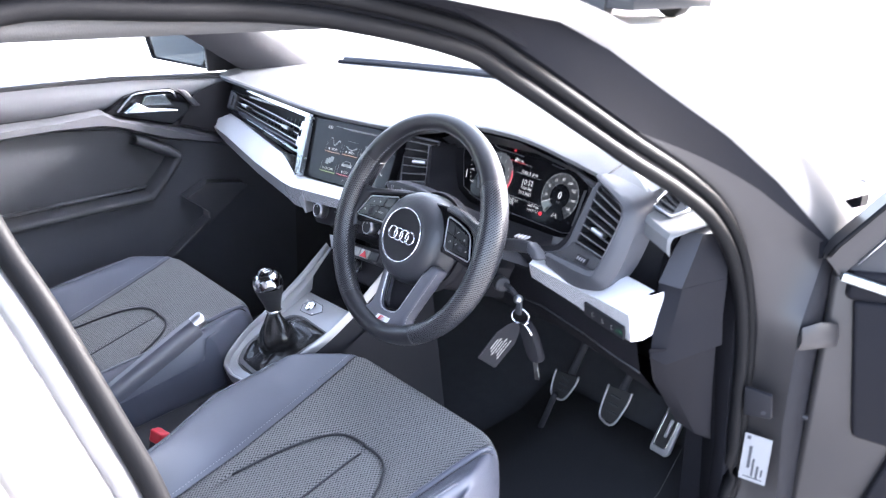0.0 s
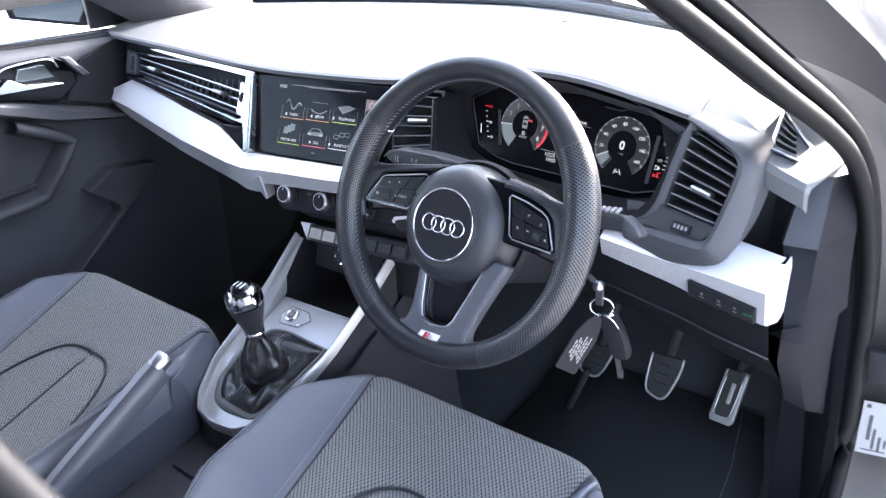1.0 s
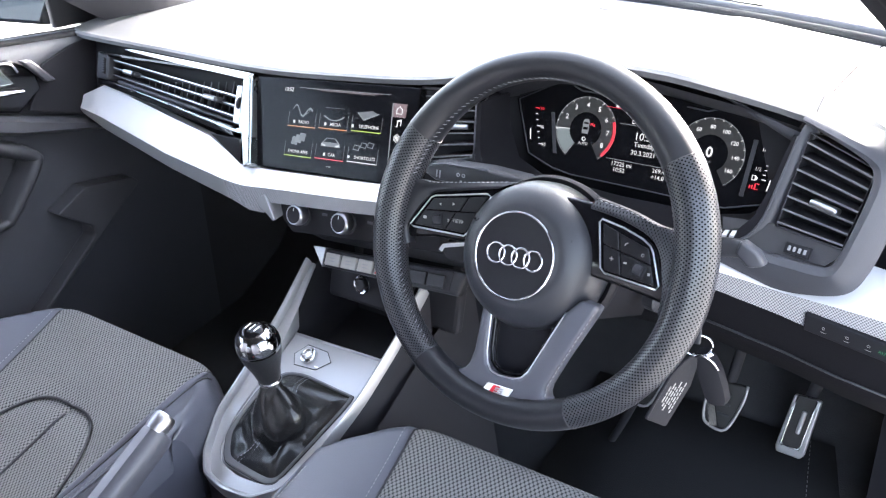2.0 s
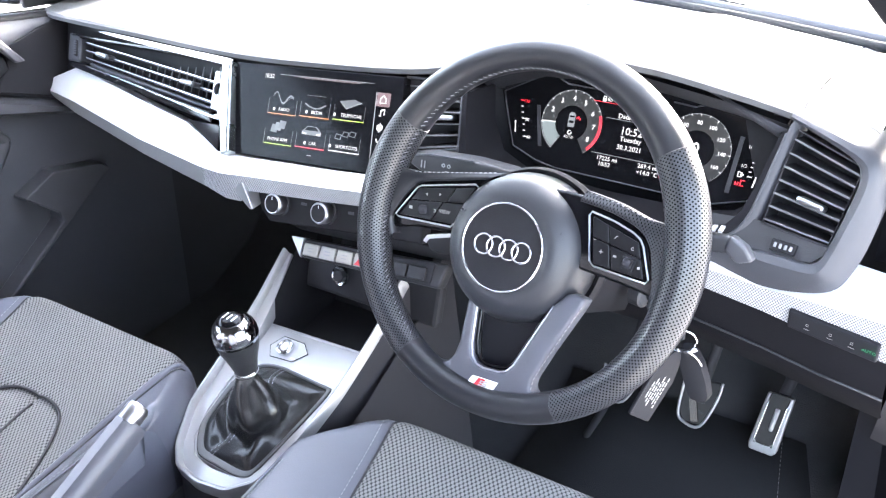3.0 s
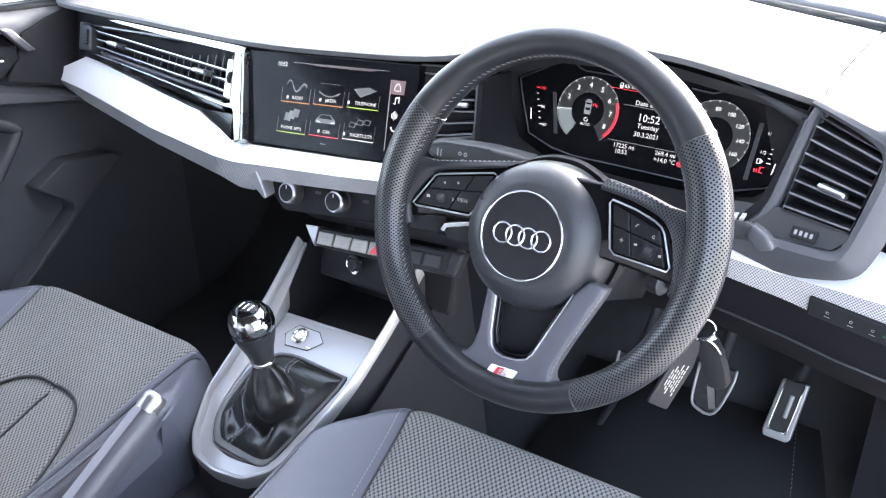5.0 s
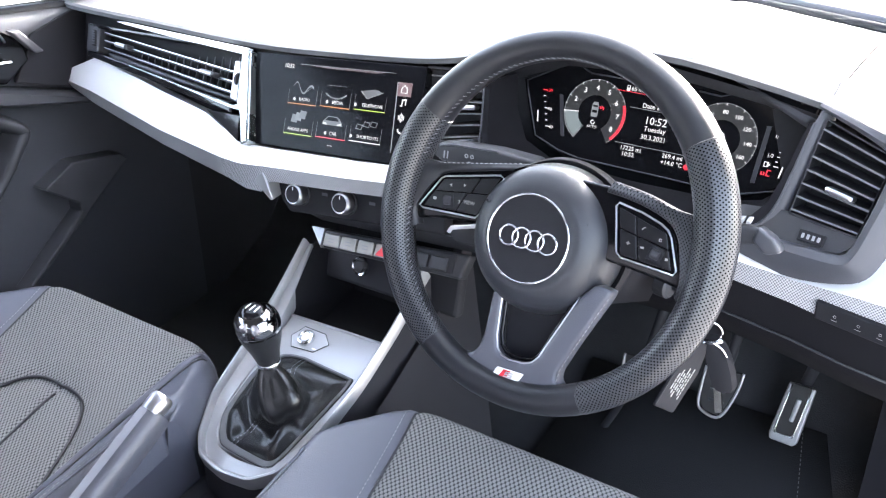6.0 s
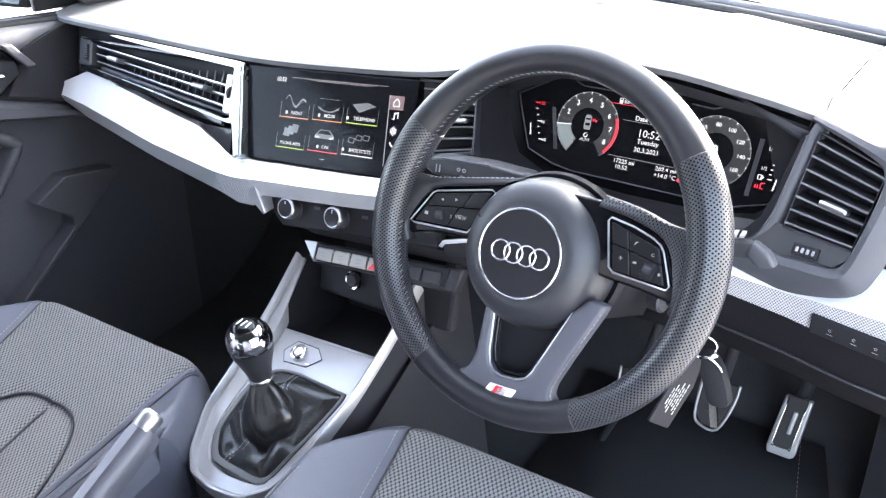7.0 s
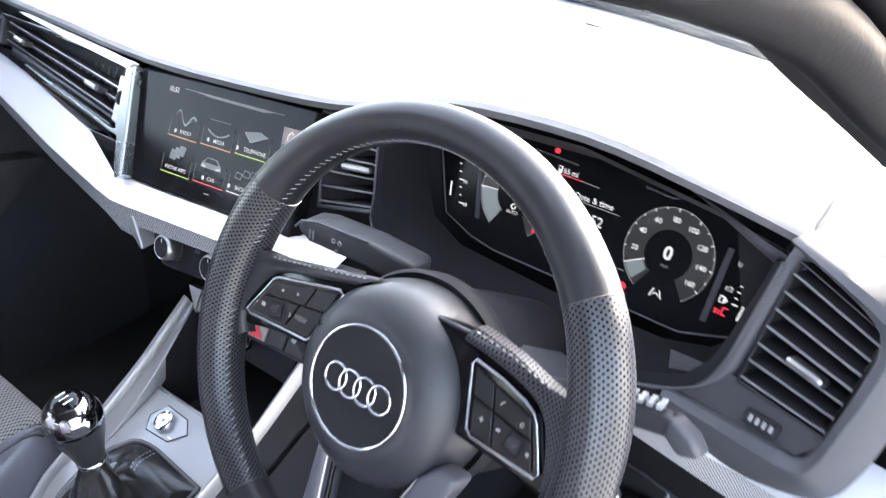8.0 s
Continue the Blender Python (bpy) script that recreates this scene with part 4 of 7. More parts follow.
part("gauge_bar", flat([(0.1512, -0.0375), (0.1527, -0.0372), (0.1548, -0.0245), (0.1533, -0.0245)], 0, 0.0008, IM), G_WHITE, clu)
part("gauge_bar", flat([(-0.1497, -0.0250), (-0.1484, -0.0250), (-0.1508, -0.0110), (-0.1520, -0.0110)], 0, 0.0008, IM), G_WHITE, clu)
part("low_mark", flat([(0.1375, -0.0378), (0.1420, -0.0378), (0.1420, -0.0368), (0.1390, -0.0368), (0.1395, -0.0318), (0.1430, -0.0318), (0.1430, -0.0308), (0.1382, -0.0308)], 0, 0.0008, IM), G_RED, clu)
for dx in (0.0, 0.0026):
    part("low_mark", flat(rect(0.1322 + dx, -0.0375, 0.1336 + dx, -0.0335), 0, 0.0008, IM), G_RED, clu)
part("pump_icon", flat([(0.1335, -0.0280), (0.1375, -0.0280), (0.1405, -0.0250), (0.1375, -0.0222), (0.1335, -0.0222)], 0, 0.0008, IM), G_WHITE, clu)
part("pump_window", flat([(0.1345, -0.0272), (0.1368, -0.0272), (0.1368, -0.0230), (0.1345, -0.0230)], 0.0008, 0.0010, IM), M_SCREEN, clu)
for q, x, y in (("1/1", 0.1420, 0.0062), ("1/2", 0.1385, -0.0152), ("90", -0.1350, -0.0075), ("60", -0.1290, -0.0286)):
    words(q, 0.0056, IM, x, y, 0.001, G_WHITE, clu)
words("130", 0.0056, IM, -0.1400, 0.0153, 0.001, G_RED, clu)
for xa, ya, xb, yb in ((-0.1259, 0.0130, -0.1142, -0.0369), (0.1277, 0.0161, 0.1234, -0.0479)):
    part("side_divider", flat([(xb, yb), (xb + 0.005, yb), (xa + 0.005, ya), (xa, ya)], -0.001, 0.0006, IM, 0.0003), M_PLASTIC, clu)

# hood round the cluster
HOOD = [(0.166, 0.205, 0.975), (0.164, 0.200, 0.92), (0.166, 0.195, 0.89), (0.22, 0.175, 0.862), (0.35, 0.168, 0.851), (0.46, 0.182, 0.860), (0.508, 0.193, 0.872), (0.524, 0.200, 0.893), (0.532, 0.208, 0.922), (0.544, 0.228, 0.982)]
part("cluster_hood", loft([HOOD,
    [(0.172, 0.207, 0.975), (0.172, 0.200, 0.92), (0.178, 0.196, 0.892), (0.226, 0.178, 0.868), (0.35, 0.171, 0.858), (0.455, 0.185, 0.867), (0.501, 0.196, 0.879), (0.516, 0.203, 0.897), (0.525, 0.210, 0.924), (0.538, 0.230, 0.980)],
    [(0.180, 0.262, 0.975), (0.182, 0.258, 0.93), (0.20, 0.25, 0.893), (0.24, 0.243, 0.878), (0.35, 0.24, 0.872), (0.46, 0.24, 0.872), (0.50, 0.244, 0.880), (0.52, 0.25, 0.895), (0.532, 0.262, 0.93), (0.538, 0.272, 0.985)]]), M_TRIM, clu, "black hood round the display", 50)
part("hood_edge", tube(spline(HOOD, 4), 0.0014, 6), M_GREY, clu, "thin grey edge", 180)
part("hood_skirt", loft([HOOD[:7], [(0.166, 0.26, 0.975), (0.164, 0.26, 0.90), (0.166, 0.25, 0.85), (0.22, 0.23, 0.80), (0.35, 0.22, 0.78), (0.47, 0.22, 0.79), (0.525, 0.24, 0.80)]]), M_TRIM, clu, "", 60)
PILA = spline([(0.49, 0.189, 0.866), (0.508, 0.193, 0.872), (0.524, 0.200, 0.893), (0.532, 0.208, 0.922), (0.544, 0.228, 0.982), (0.550, 0.238, 0.997)], 4)
PILB = spline([(0.50, 0.212, 0.862), (0.530, 0.210, 0.872), (0.540, 0.212, 0.893), (0.546, 0.220, 0.925), (0.558, 0.236, 0.978), (0.561, 0.245, 0.996)], 4)
part("pillar", loft([PILA, [a.lerp(b, 0.35) + Vector((0.001, -0.004, 0.001)) for a, b in zip(PILA, PILB)], [a.lerp(b, 0.75) + Vector((0.002, -0.003, 0.0)) for a, b in zip(PILA, PILB)], PILB, [b + Vector((0.0, 0.02, 0)) for b in PILB]]), M_GREY, clu, "rounded grey pillar beside the display", 70)
part("brow_facet", loft([[(x, 0.2375, zt), (x, 0.2385, (zt + zb) / 2 + 0.001), (x, 0.2430, zb), (x, 0.262, zb - 0.003)] for x, zt, zb in ((0.445, 1.0155, 1.0125), (0.468, 1.0085, 1.0040), (0.490, 1.0015, 0.9930), (0.512, 0.9935, 0.9815), (0.530, 0.9870, 0.9725), (0.544, 0.9830, 0.9660))]), M_GREY, clu, "smooth grey facet under the brow", 60)
part("brow", loft([[(x, 0.232, z - 0.010), (x, 0.262, z - 0.030), (x, 0.285, z - 0.04)] for x, z in ((0.17, 0.998), (0.24, 1.026), (0.37, 1.030), (0.48, 1.014), (0.55, 0.998))]), M_PLASTIC, clu, "", 60)


def quad_vent(TL, TR, BR, BL, n, label, tab=None, deep=0.03, frame=0.003, extra=(), rim=None):
    """A vent spanned by four corners: backing, frame, n slats and an adjuster tab."""
    TL, TR, BR, BL = (Vector(q) for q in (TL, TR, BR, BL))
    c = (TL + TR + BR + BL) / 4
    v = thing("air_vent", label, "air vent", c, "air vents")
    nrm = (TR - BL).cross(TL - BR).normalized()
    if nrm.y > 0:
        nrm = -nrm
    ol = [TL, TR, *[Vector(e) for e in extra], BR, BL]
    part("backing", prism([p - nrm * deep for p in ol], -nrm * 0.004), M_DEEP, v)
    part("frame", tube(ol, frame, 8, True), rim or M_GREY, v, "satin grey frame", 180)
    part("throat", loft([ol + [ol[0]], [p - nrm * deep for p in ol + [ol[0]]]]), M_DEEP, v)
    up = (TL - BL).normalized()
    for k in range(n):
        t = (k + 0.6) / n
        a, b = TL.lerp(BL, t), TR.lerp(BR, t)
        s = part("slat", prism([a, b, b - nrm * 0.020 + up * 0.004, a - nrm * 0.020 + up * 0.004], -up * 0.0022), M_DEEP, v)
        part("slat_edge", tube([a + nrm * 0.0004 - up * 0.001, b + nrm * 0.0004 - up * 0.001], 0.0012, 6), M_DASH, s)
    if tab:
        a, b = TL.lerp(BL, tab), TR.lerp(BR, tab)
        m = axes(a.lerp(b, 0.56), b - a, up)
        part("tab", box((b - a).length * 0.42, 0.007, 0.014, m, 0.003), M_SATIN, v, "satin adjuster tab")
    return v


quad_vent((0.070, 0.226, 0.976), (0.168, 0.228, 0.980), (0.172, 0.206, 0.902), (0.085, 0.199, 0.884), 6, "black air vent between screen and instruments", 0.52)
quad_vent((0.556, 0.226, 0.988), (0.625, 0.204, 0.968), (0.610, 0.180, 0.890), (0.541, 0.197, 0.893), 7, "black air vent beside the instruments", 0.62, 0.03, 0.0012, (), M_DARK)


def shoulder(x, y, lift=0.0):
    """The gently sloping shoulder that carries the demister vent."""
    edge = CORNER[2:10]
    z = edge[0].z if y < edge[0].y else edge[-1].z
    for a, b in zip(edge, edge[1:]):
        if a.y <= y < b.y:
            z = a.z + (b.z - a.z) * (y - a.y) / (b.y - a.y)
    plane = 0.969 - 0.28 * (x - 0.642) + 0.11 * (y - 0.249)
    k = min(1, max(0, (x - 0.6285) / 0.014))
    return Vector((x, y, z + (plane - z) * k - 0.001 + lift))


quad_vent(*[shoulder(x, y, 0.004) for x, y in ((0.630, 0.322), (0.650, 0.319), (0.674, 0.252), (0.642, 0.249))], 5, "small black demister vent at the dashboard end", None, 0.010, 0.0026, (shoulder(0.678, 0.290, 0.004),), M_SATIN)

# driver's vent surround, lower shelf with slots, and side cheek
sur = thing("vent_surround", "grey plastic surround at the driver's side vent", "dashboard trim", (0.62, 0.2, 0.9))
INN = [(0.548, 0.230, 0.996), (0.588, 0.215, 0.984), (0.614, 0.204, 0.974), (0.6225, 0.198, 0.964), (0.6225, 0.191, 0.946), (0.614, 0.178, 0.905), (0.607, 0.171, 0.882), (0.597, 0.170, 0.872), (0.571, 0.175, 0.871), (0.535, 0.183, 0.868), (0.490, 0.190, 0.866)]
RIM = [(0.546, 0.226, 1.002), (0.591, 0.210, 0.990), (0.624, 0.198, 0.979), (0.6335, 0.191, 0.968), (0.634, 0.184, 0.950), (0.624, 0.170, 0.908), (0.615, 0.161, 0.877), (0.604, 0.158, 0.865), (0.572, 0.165, 0.861), (0.537, 0.173, 0.860), (0.490, 0.182, 0.860)]
OUT = [(0.551, 0.238, 1.003), (0.596, 0.223, 0.993), (0.632, 0.212, 0.984), (0.645, 0.208, 0.968), (0.649, 0.202, 0.945), (0.648, 0.189, 0.912), (0.639, 0.178, 0.874), (0.622, 0.171, 0.847), (0.578, 0.173, 0.834), (0.537, 0.182, 0.830), (0.490, 0.194, 0.831)]
INN, RIM, OUT = (spline(q, 5) for q in (INN, RIM, OUT))
face = Vector((-0.22, -0.91, 0.35))
part("outer_rim", loft([[p - face * 0.022 for p in INN], [p - face * 0.002 for p in INN], [p.lerp(q, 0.18) + face * 0.001 for p, q in zip(INN, RIM)], [p.lerp(q, 0.8) + face * 0.001 for p, q in zip(INN, RIM)], [p.lerp(q, 0.12) for p, q in zip(RIM, OUT)],
                        [p.lerp(q, 0.55) + face * 0.003 for p, q in zip(RIM, OUT)], OUT, [p + Vector((0, 0.05, 0.004)) for p in OUT]]), M_GREY, sur, "rounded grey rim", 35)
rows = []
for x, y0 in ((0.6285, CORNER[2].y + 0.002), (0.645, 0.226), (0.662, 0.222), (0.682, 0.219), (0.697, 0.217)):
    rows.append([shoulder(x, y0, -0.030), shoulder(x, y0 - 0.002, -0.008), shoulder(x, y0 + 0.004, -0.001)] + [shoulder(x, y0 + (0.42 - y0) * f) for f in (0.15, 0.5, 1.0)])
rows.append([p + Vector((0.004 + 0.016 * min(1, max(0, (p.y - 0.217) / 0.08)), 0.003, -0.006)) for p in rows[-1]])
part("side_vent_panel", loft(rows), M_DASH, sur, "grey shoulder round the demister vent", 40)
part("lower_shelf", loft([[(0.480, 0.212, 0.885), (0.537, 0.200, 0.894), (0.575, 0.190, 0.892), (0.608, 0.181, 0.890), (0.619, 0.186, 0.895)], [(0.490, 0.192, 0.867), (0.535, 0.185, 0.868), (0.571, 0.177, 0.870), (0.598, 0.172, 0.872), (0.610, 0.174, 0.884)]]), M_PLASTIC, sur, "black shelf under the vent", 60)
SP = axes((0.569, 0.1805, 0.8785), (1, -0.24, 0.02), (0, 0.5, 0.8))
part("slot_plate", box(0.027, 0.012, 0.004, SP, 0.001), M_DEEP, sur)
for i in range(4):
    part("slot", box(0.0034, 0.0055, 0.003, SP @ pose(-0.0084 + i * 0.0056, 0, 0.0012), 0.001), M_STITCH, sur)
side = thing("dashboard_end_panel", "black plastic end panel of the dashboard", "dashboard trim", (0.7, 0.25, 0.86))
CHK = [[(0.672, 0.30, 0.934), (0.679, 0.284, 0.934), (0.707, 0.293, 0.935), (0.724, 0.345, 0.930)], [(0.668, 0.275, 0.897), (0.676, 0.260, 0.897), (0.711, 0.267, 0.898), (0.728, 0.340, 0.895)], [(0.667, 0.255, 0.860), (0.675, 0.237, 0.860), (0.714, 0.242, 0.861), (0.732, 0.335, 0.860)]]
# cheek in lighter grey; its side and the panels below darkened for shade
part("cheek", loft([r[:3] for r in CHK]), M_CHEEK, side, "smooth dark grey end cheek", 50)
part("cheek_side", loft([r[2:] for r in CHK]), M_TRIM, side)
part("cheek_top", loft([[(0.679, 0.284, 0.9345), (0.707, 0.293, 0.9355), (0.724, 0.345, 0.9305)], [(0.682, 0.33, 0.940), (0.708, 0.34, 0.940), (0.722, 0.36, 0.935)]]), M_CHEEK, side)
part("panel", loft([[(0.667, 0.257, 0.8595), (0.675, 0.239, 0.8595), (0.714, 0.244, 0.8605), (0.732, 0.337, 0.8595)], [(0.680, 0.228, 0.82), (0.690, 0.215, 0.81), (0.716, 0.225, 0.80), (0.734, 0.335, 0.80)], [(0.690, 0.220, 0.77), (0.702, 0.198, 0.755), (0.720, 0.213, 0.745), (0.737, 0.34, 0.745)]]), M_TRIM, side, "lower end panel, darkened for shade", 60)
part("cavity_wall", loft([[(0.676, 0.286, 0.936), (0.673, 0.262, 0.90), (0.671, 0.240, 0.86)], [(0.645, 0.30, 0.945), (0.645, 0.29, 0.90), (0.645, 0.28, 0.84)]]), M_DEEP, side)
part("skirt", loft([[(0.70, 0.195, 0.77), (0.716, 0.215, 0.77), (0.730, 0.33, 0.78)], [(0.69, 0.23, 0.70), (0.71, 0.26, 0.68), (0.726, 0.35, 0.66)], [(0.68, 0.33, 0.58), (0.705, 0.35, 0.56), (0.725, 0.37, 0.55)]]), M_TRIM, side, "", 50)
part("end_filler", prism([(0.655, 0.415, 0.27), (0.752, 0.402, 0.27), (0.745, 0.395, 0.80), (0.725, 0.372, 0.92), (0.66, 0.385, 0.92)], (0, 0.012, 0)), M_TRIM, side)

# driver's silver trim with the light switches
dt = thing("driver_trim_strip", "silver textured trim strip with light switches", "dashboard trim", (0.6, 0.19, 0.81))
drv = [(0.46, (0.190, 0.846), (0.178, 0.838), (0.186, 0.812)), (0.56, (0.196, 0.842), (0.178, 0.828), (0.180, 0.800)), (0.62, (0.196, 0.864), (0.166, 0.832), (0.175, 0.790)), (0.6885, (0.192, 0.857), (0.152, 0.835), (0.164, 0.787))]
part("upper_face", loft([[(x, a[0] + 0.02, a[1]), (x, *a), (x, *b)] for x, a, b, c in drv]), M_SILVER, dt, "bright silver upper face", 60)
part("lower_face", loft([[(x, b[0] - 0.0005, b[1]), (x, *c), (x, c[0] + 0.04, c[1])] for x, a, b, c in drv]), M_TEXSIL, dt, "silver face with fine raised texture", 60)
part("end_face", loft([[(0.6885, 0.192, 0.857), (0.6885, 0.152, 0.835), (0.6885, 0.164, 0.787)], [(0.693, 0.196, 0.856), (0.6955, 0.181, 0.848), (0.697, 0.180, 0.788)], [(0.688, 0.235, 0.850), (0.690, 0.235, 0.835), (0.692, 0.235, 0.788)]]), M_SILVER, dt, "silver end face", 30)
LM = axes((0.632, 0.1688, 0.801), (1, -0.17, -0.06), (0, -0.21, 1))
part("switch_plate", flat(rect(-0.046, -0.012, 0.046, 0.012), -0.004, 0.003, LM, 0.002), M_DEEP, dt, "black switch plate")
for x in (-0.0250, -0.0010, 0.0205):
    part("switch_icon", flat(arc_band(x, 0.001, 0.0013, 0.0017, 20, 340, 12), 0.003, 0.0033, LM), M_BUTTON, dt)
    part("switch_icon", flat(rect(x - 0.003, -0.0048, x + 0.003, -0.0043), 0.003, 0.0033, LM), M_BUTTON, dt)
words("AUTO", 0.0052, LM, 0.0375, -0.0005, 0.0034, G_GREEN, dt)
# knee panel
kn = thing("knee_panel", "black plastic knee panel under the dashboard", "dashboard trim", (0.5, 0.25, 0.72))
# knee panel coloured darker to hold the shade under the dashboard
part("panel", loft([[(x, c[0] + 0.012, c[1] + 0.002), (x, c[0] + 0.03, c[1] - 0.06), (x, c[0] + 0.09, c[1] - 0.125), (x, c[0] + 0.25, c[1] - 0.17)] for x, a, b, c in [(0.20, 0, 0, (0.2, 0.80))] + drv]), M_TRIM, kn, "", 60)
part("cover_edge", tube([(x, c[0] + 0.030, c[1] - 0.062) for x, a, b, c in [(0.20, 0, 0, (0.2, 0.80))] + drv], 0.0015, 6), M_PLASTIC, kn, "", 180)

# ---- steering wheel ----
whl = thing("steering_wheel", "black leather three-spoke steering wheel with perforated grips", "steering wheel", (0.354, 0.006, 0.91))
WM = axes((0.3460, 0.0220, 0.9050), (math.cos(radians(0.2)), math.sin(radians(0.2)), 0), (0, 0.3971, 0.9178))
FM = WM @ Matrix(((1.035, -0.055, 0, -0.0015), (0.016, 1.031, 0, -0.0003), (0, 0, 1, 0), (0, 0, 0, 1)))      # lie of the spokes and pads
RO = 0.1918


def rim_half(deg):
    """Half the rim's thickness: slim at top and bottom, swollen at the thumb rests."""
    near = min(abs((deg - q + 180) % 360 - 180) for q in (14, 166))
    return 0.0154 + 0.0016 * abs(math.cos(radians(deg))) ** 1.5 + 0.0034 * math.exp(-(near / 36) ** 2)


def rim_at(deg, b):
    """A point of the rim's surface: deg round the wheel, b (radians) round its section."""
    w = rim_half(deg)
    r = RO - w + w * math.cos(b)
    return Vector((r * math.cos(radians(deg)), r * math.sin(radians(deg)), 1.15 * w * math.sin(b)))


def rim_part(a0, a1, material, label):
    """A stretch of the rim between two angles, with UVs in metres."""
    n, k = max(6, int(abs(a1 - a0) / 2.5)), 24
    bm = bmesh.new()
    uv = bm.loops.layers.uv.new("uv")
    rows = [[bm.verts.new(rim_at(a0 + (a1 - a0) * i / n, 2 * math.pi * j / k)) for j in range(k)] for i in range(n + 1)]
    for i in range(n):
        for j in range(k):
            f = bm.faces.new((rows[i][j], rows[i + 1][j], rows[i + 1][(j + 1) % k], rows[i][(j + 1) % k]))
            for lp, (ii, jj) in zip(f.loops, ((i, j), (i + 1, j), (i + 1, j + 1), (i, j + 1))):
                lp[uv].uv = (radians(a0 + (a1 - a0) * ii / n) * 0.165, jj / k * 2 * math.pi * 0.0185)
    bm.transform(WM)
    return part("rim", bm, material, whl, label, 180)


rim_part(36.6, 148.5, M_RIM, "smooth black leather rim")
rim_part(148.8, 237.5, M_PERF, "perforated leather grip")
rim_part(237.8, 297.8, M_RIM, "smooth black leather rim")
rim_part(-61.9, 36.3, M_PERF, "perforated leather grip")
for a in (36.45, 148.65, 237.65, -62.05):
    part("seam_ring", tube([WM @ (rim_at(a, 2 * math.pi * j / 24)) for j in range(24)], 0.0006, 5, True), M_PIPE, whl)
for a0, a1 in ((20, 165), (186, 236), (-60, -3)):
    bm = bmesh.new()
    n = int((a1 - a0) / 2.1)
    for i in range(n):
        a = a0 + (a1 - a0) * i / n
        tube([WM @ rim_at(a, 2.86), WM @ rim_at(a + 0.45, 2.77), WM @ rim_at(a + 0.9, 2.68)], 0.0004, 5, bm=bm)
    part("stitching", bm, M_STITCH, whl, "pale slanted stitches")


def spoke(pts, z0, z1, b, material, label=""):
    return part("spoke", flat(pts, z0, z1, FM, b, 3), material, whl, label, 60)


def web(inner, outer, material, label):
    """Leather blending from a pad's frame into the rim."""
    rows = []
    for (ax, ay, az), (bx, by, bz) in zip(spline(inner, 5), spline(outer, 5)):
        row = [FM @ Vector((ax, ay, az - 0.012))]
        for k in range(7):
            f = k / 6
            row.append(FM @ Vector((ax + (bx - ax) * f, ay + (by - ay) * f, az + (bz - az) * f * f + 0.0030 * math.sin(math.pi * min(1, f * 1.4)) * (1 - f))))
        row.append(FM @ Vector((bx, by, bz - 0.014)))
        rows.append(row)
    part("spoke_web", loft(rows), material, whl, label, 60)


spoke([(-0.158, 0.030), (-0.120, 0.036), (-0.040, 0.050), (0.0, 0.05), (0.0, -0.03), (-0.06, -0.016), (-0.11, -0.018), (-0.152, -0.026)], -0.022, -0.0035, 0.004, M_GLOSS, "gloss black side spoke")
spoke([(0.158, 0.026), (0.120, 0.034), (0.065, 0.048), (0.0, 0.05), (0.0, -0.03), (0.07, -0.021), (0.11, -0.025), (0.152, -0.032)], -0.022, -0.0035, 0.004, M_GLOSS, "gloss black side spoke")
web([(0.0600, 0.0420, -0.003), (0.092, 0.0375, 0.0), (0.119, 0.0285, 0.0), (0.1325, 0.0160, 0.0005), (0.1385, -0.003, 0.001), (0.1415, -0.022, 0.001), (0.1390, -0.038, -0.002)],
    [(0.0640, 0.0530, -0.006), (0.098, 0.0475, -0.003), (0.126, 0.0395, 0.0), (0.152, 0.0340, 0.006), (0.1630, 0.0100, 0.008), (0.1620, -0.020, 0.008), (0.1540, -0.052, 0.006)], M_PERFO, "perforated leather over the spoke")
web([(-0.0400, 0.0445, -0.003), (-0.078, 0.0365, 0.0), (-0.111, 0.0295, 0.0), (-0.1260, 0.0190, 0.0005), (-0.1385, 0.000, 0.001), (-0.1440, -0.014, 0.001), (-0.1400, -0.030, -0.002)],
    [(-0.0220, 0.0540, -0.006), (-0.074, 0.0455, -0.003), (-0.115, 0.0390, 0.0), (-0.150, 0.0360, 0.006), (-0.1630, 0.0100, 0.008), (-0.1630, -0.015, 0.008), (-0.1560, -0.045, 0.006)], M_RIM, "smooth leather over the spoke")
stitches([FM @ Vector((a, b, 0.0012)) for a, b in ((0.070, 0.0515), (0.098, 0.0470), (0.126, 0.0390), (0.148, 0.0350))], whl, 0.0026, 0.003, 0.00045)
stitches([FM @ Vector((a, b, 0.0012)) for a, b in ((-0.030, 0.0525), (-0.074, 0.0450), (-0.115, 0.0385), (-0.146, 0.0360))], whl, 0.0026, 0.003, 0.00045)
WIN = [(-0.0290, -0.0600), (-0.0287, -0.0691), (-0.0272, -0.1180), (-0.0245, -0.1305), (-0.0190, -0.1368), (-0.0102, -0.1392), (0.0060, -0.1380), (0.0150, -0.1348), (0.0215, -0.1270), (0.0480, -0.0694), (0.0520, -0.0600)]
spoke([(-0.0375, -0.055)] + WIN[:1] + WIN[1:] + [(0.0660, -0.044), (0.0835, -0.0465), (0.0800, -0.0560), (0.0560, -0.1060), (0.0435, -0.1350), (0.0425, -0.1440), (0.0480, -0.1500), (0.0640, -0.1525), (0.0560, -0.1680), (0.02, -0.1735), (-0.03, -0.1720), (-0.0700, -0.1600), (-0.0760, -0.1480), (-0.0600, -0.1470), (-0.0500, -0.1425), (-0.0445, -0.1340), (-0.0410, -0.1200)], -0.022, 0.002, 0.0055, M_SPOKE, "forked lower spoke")
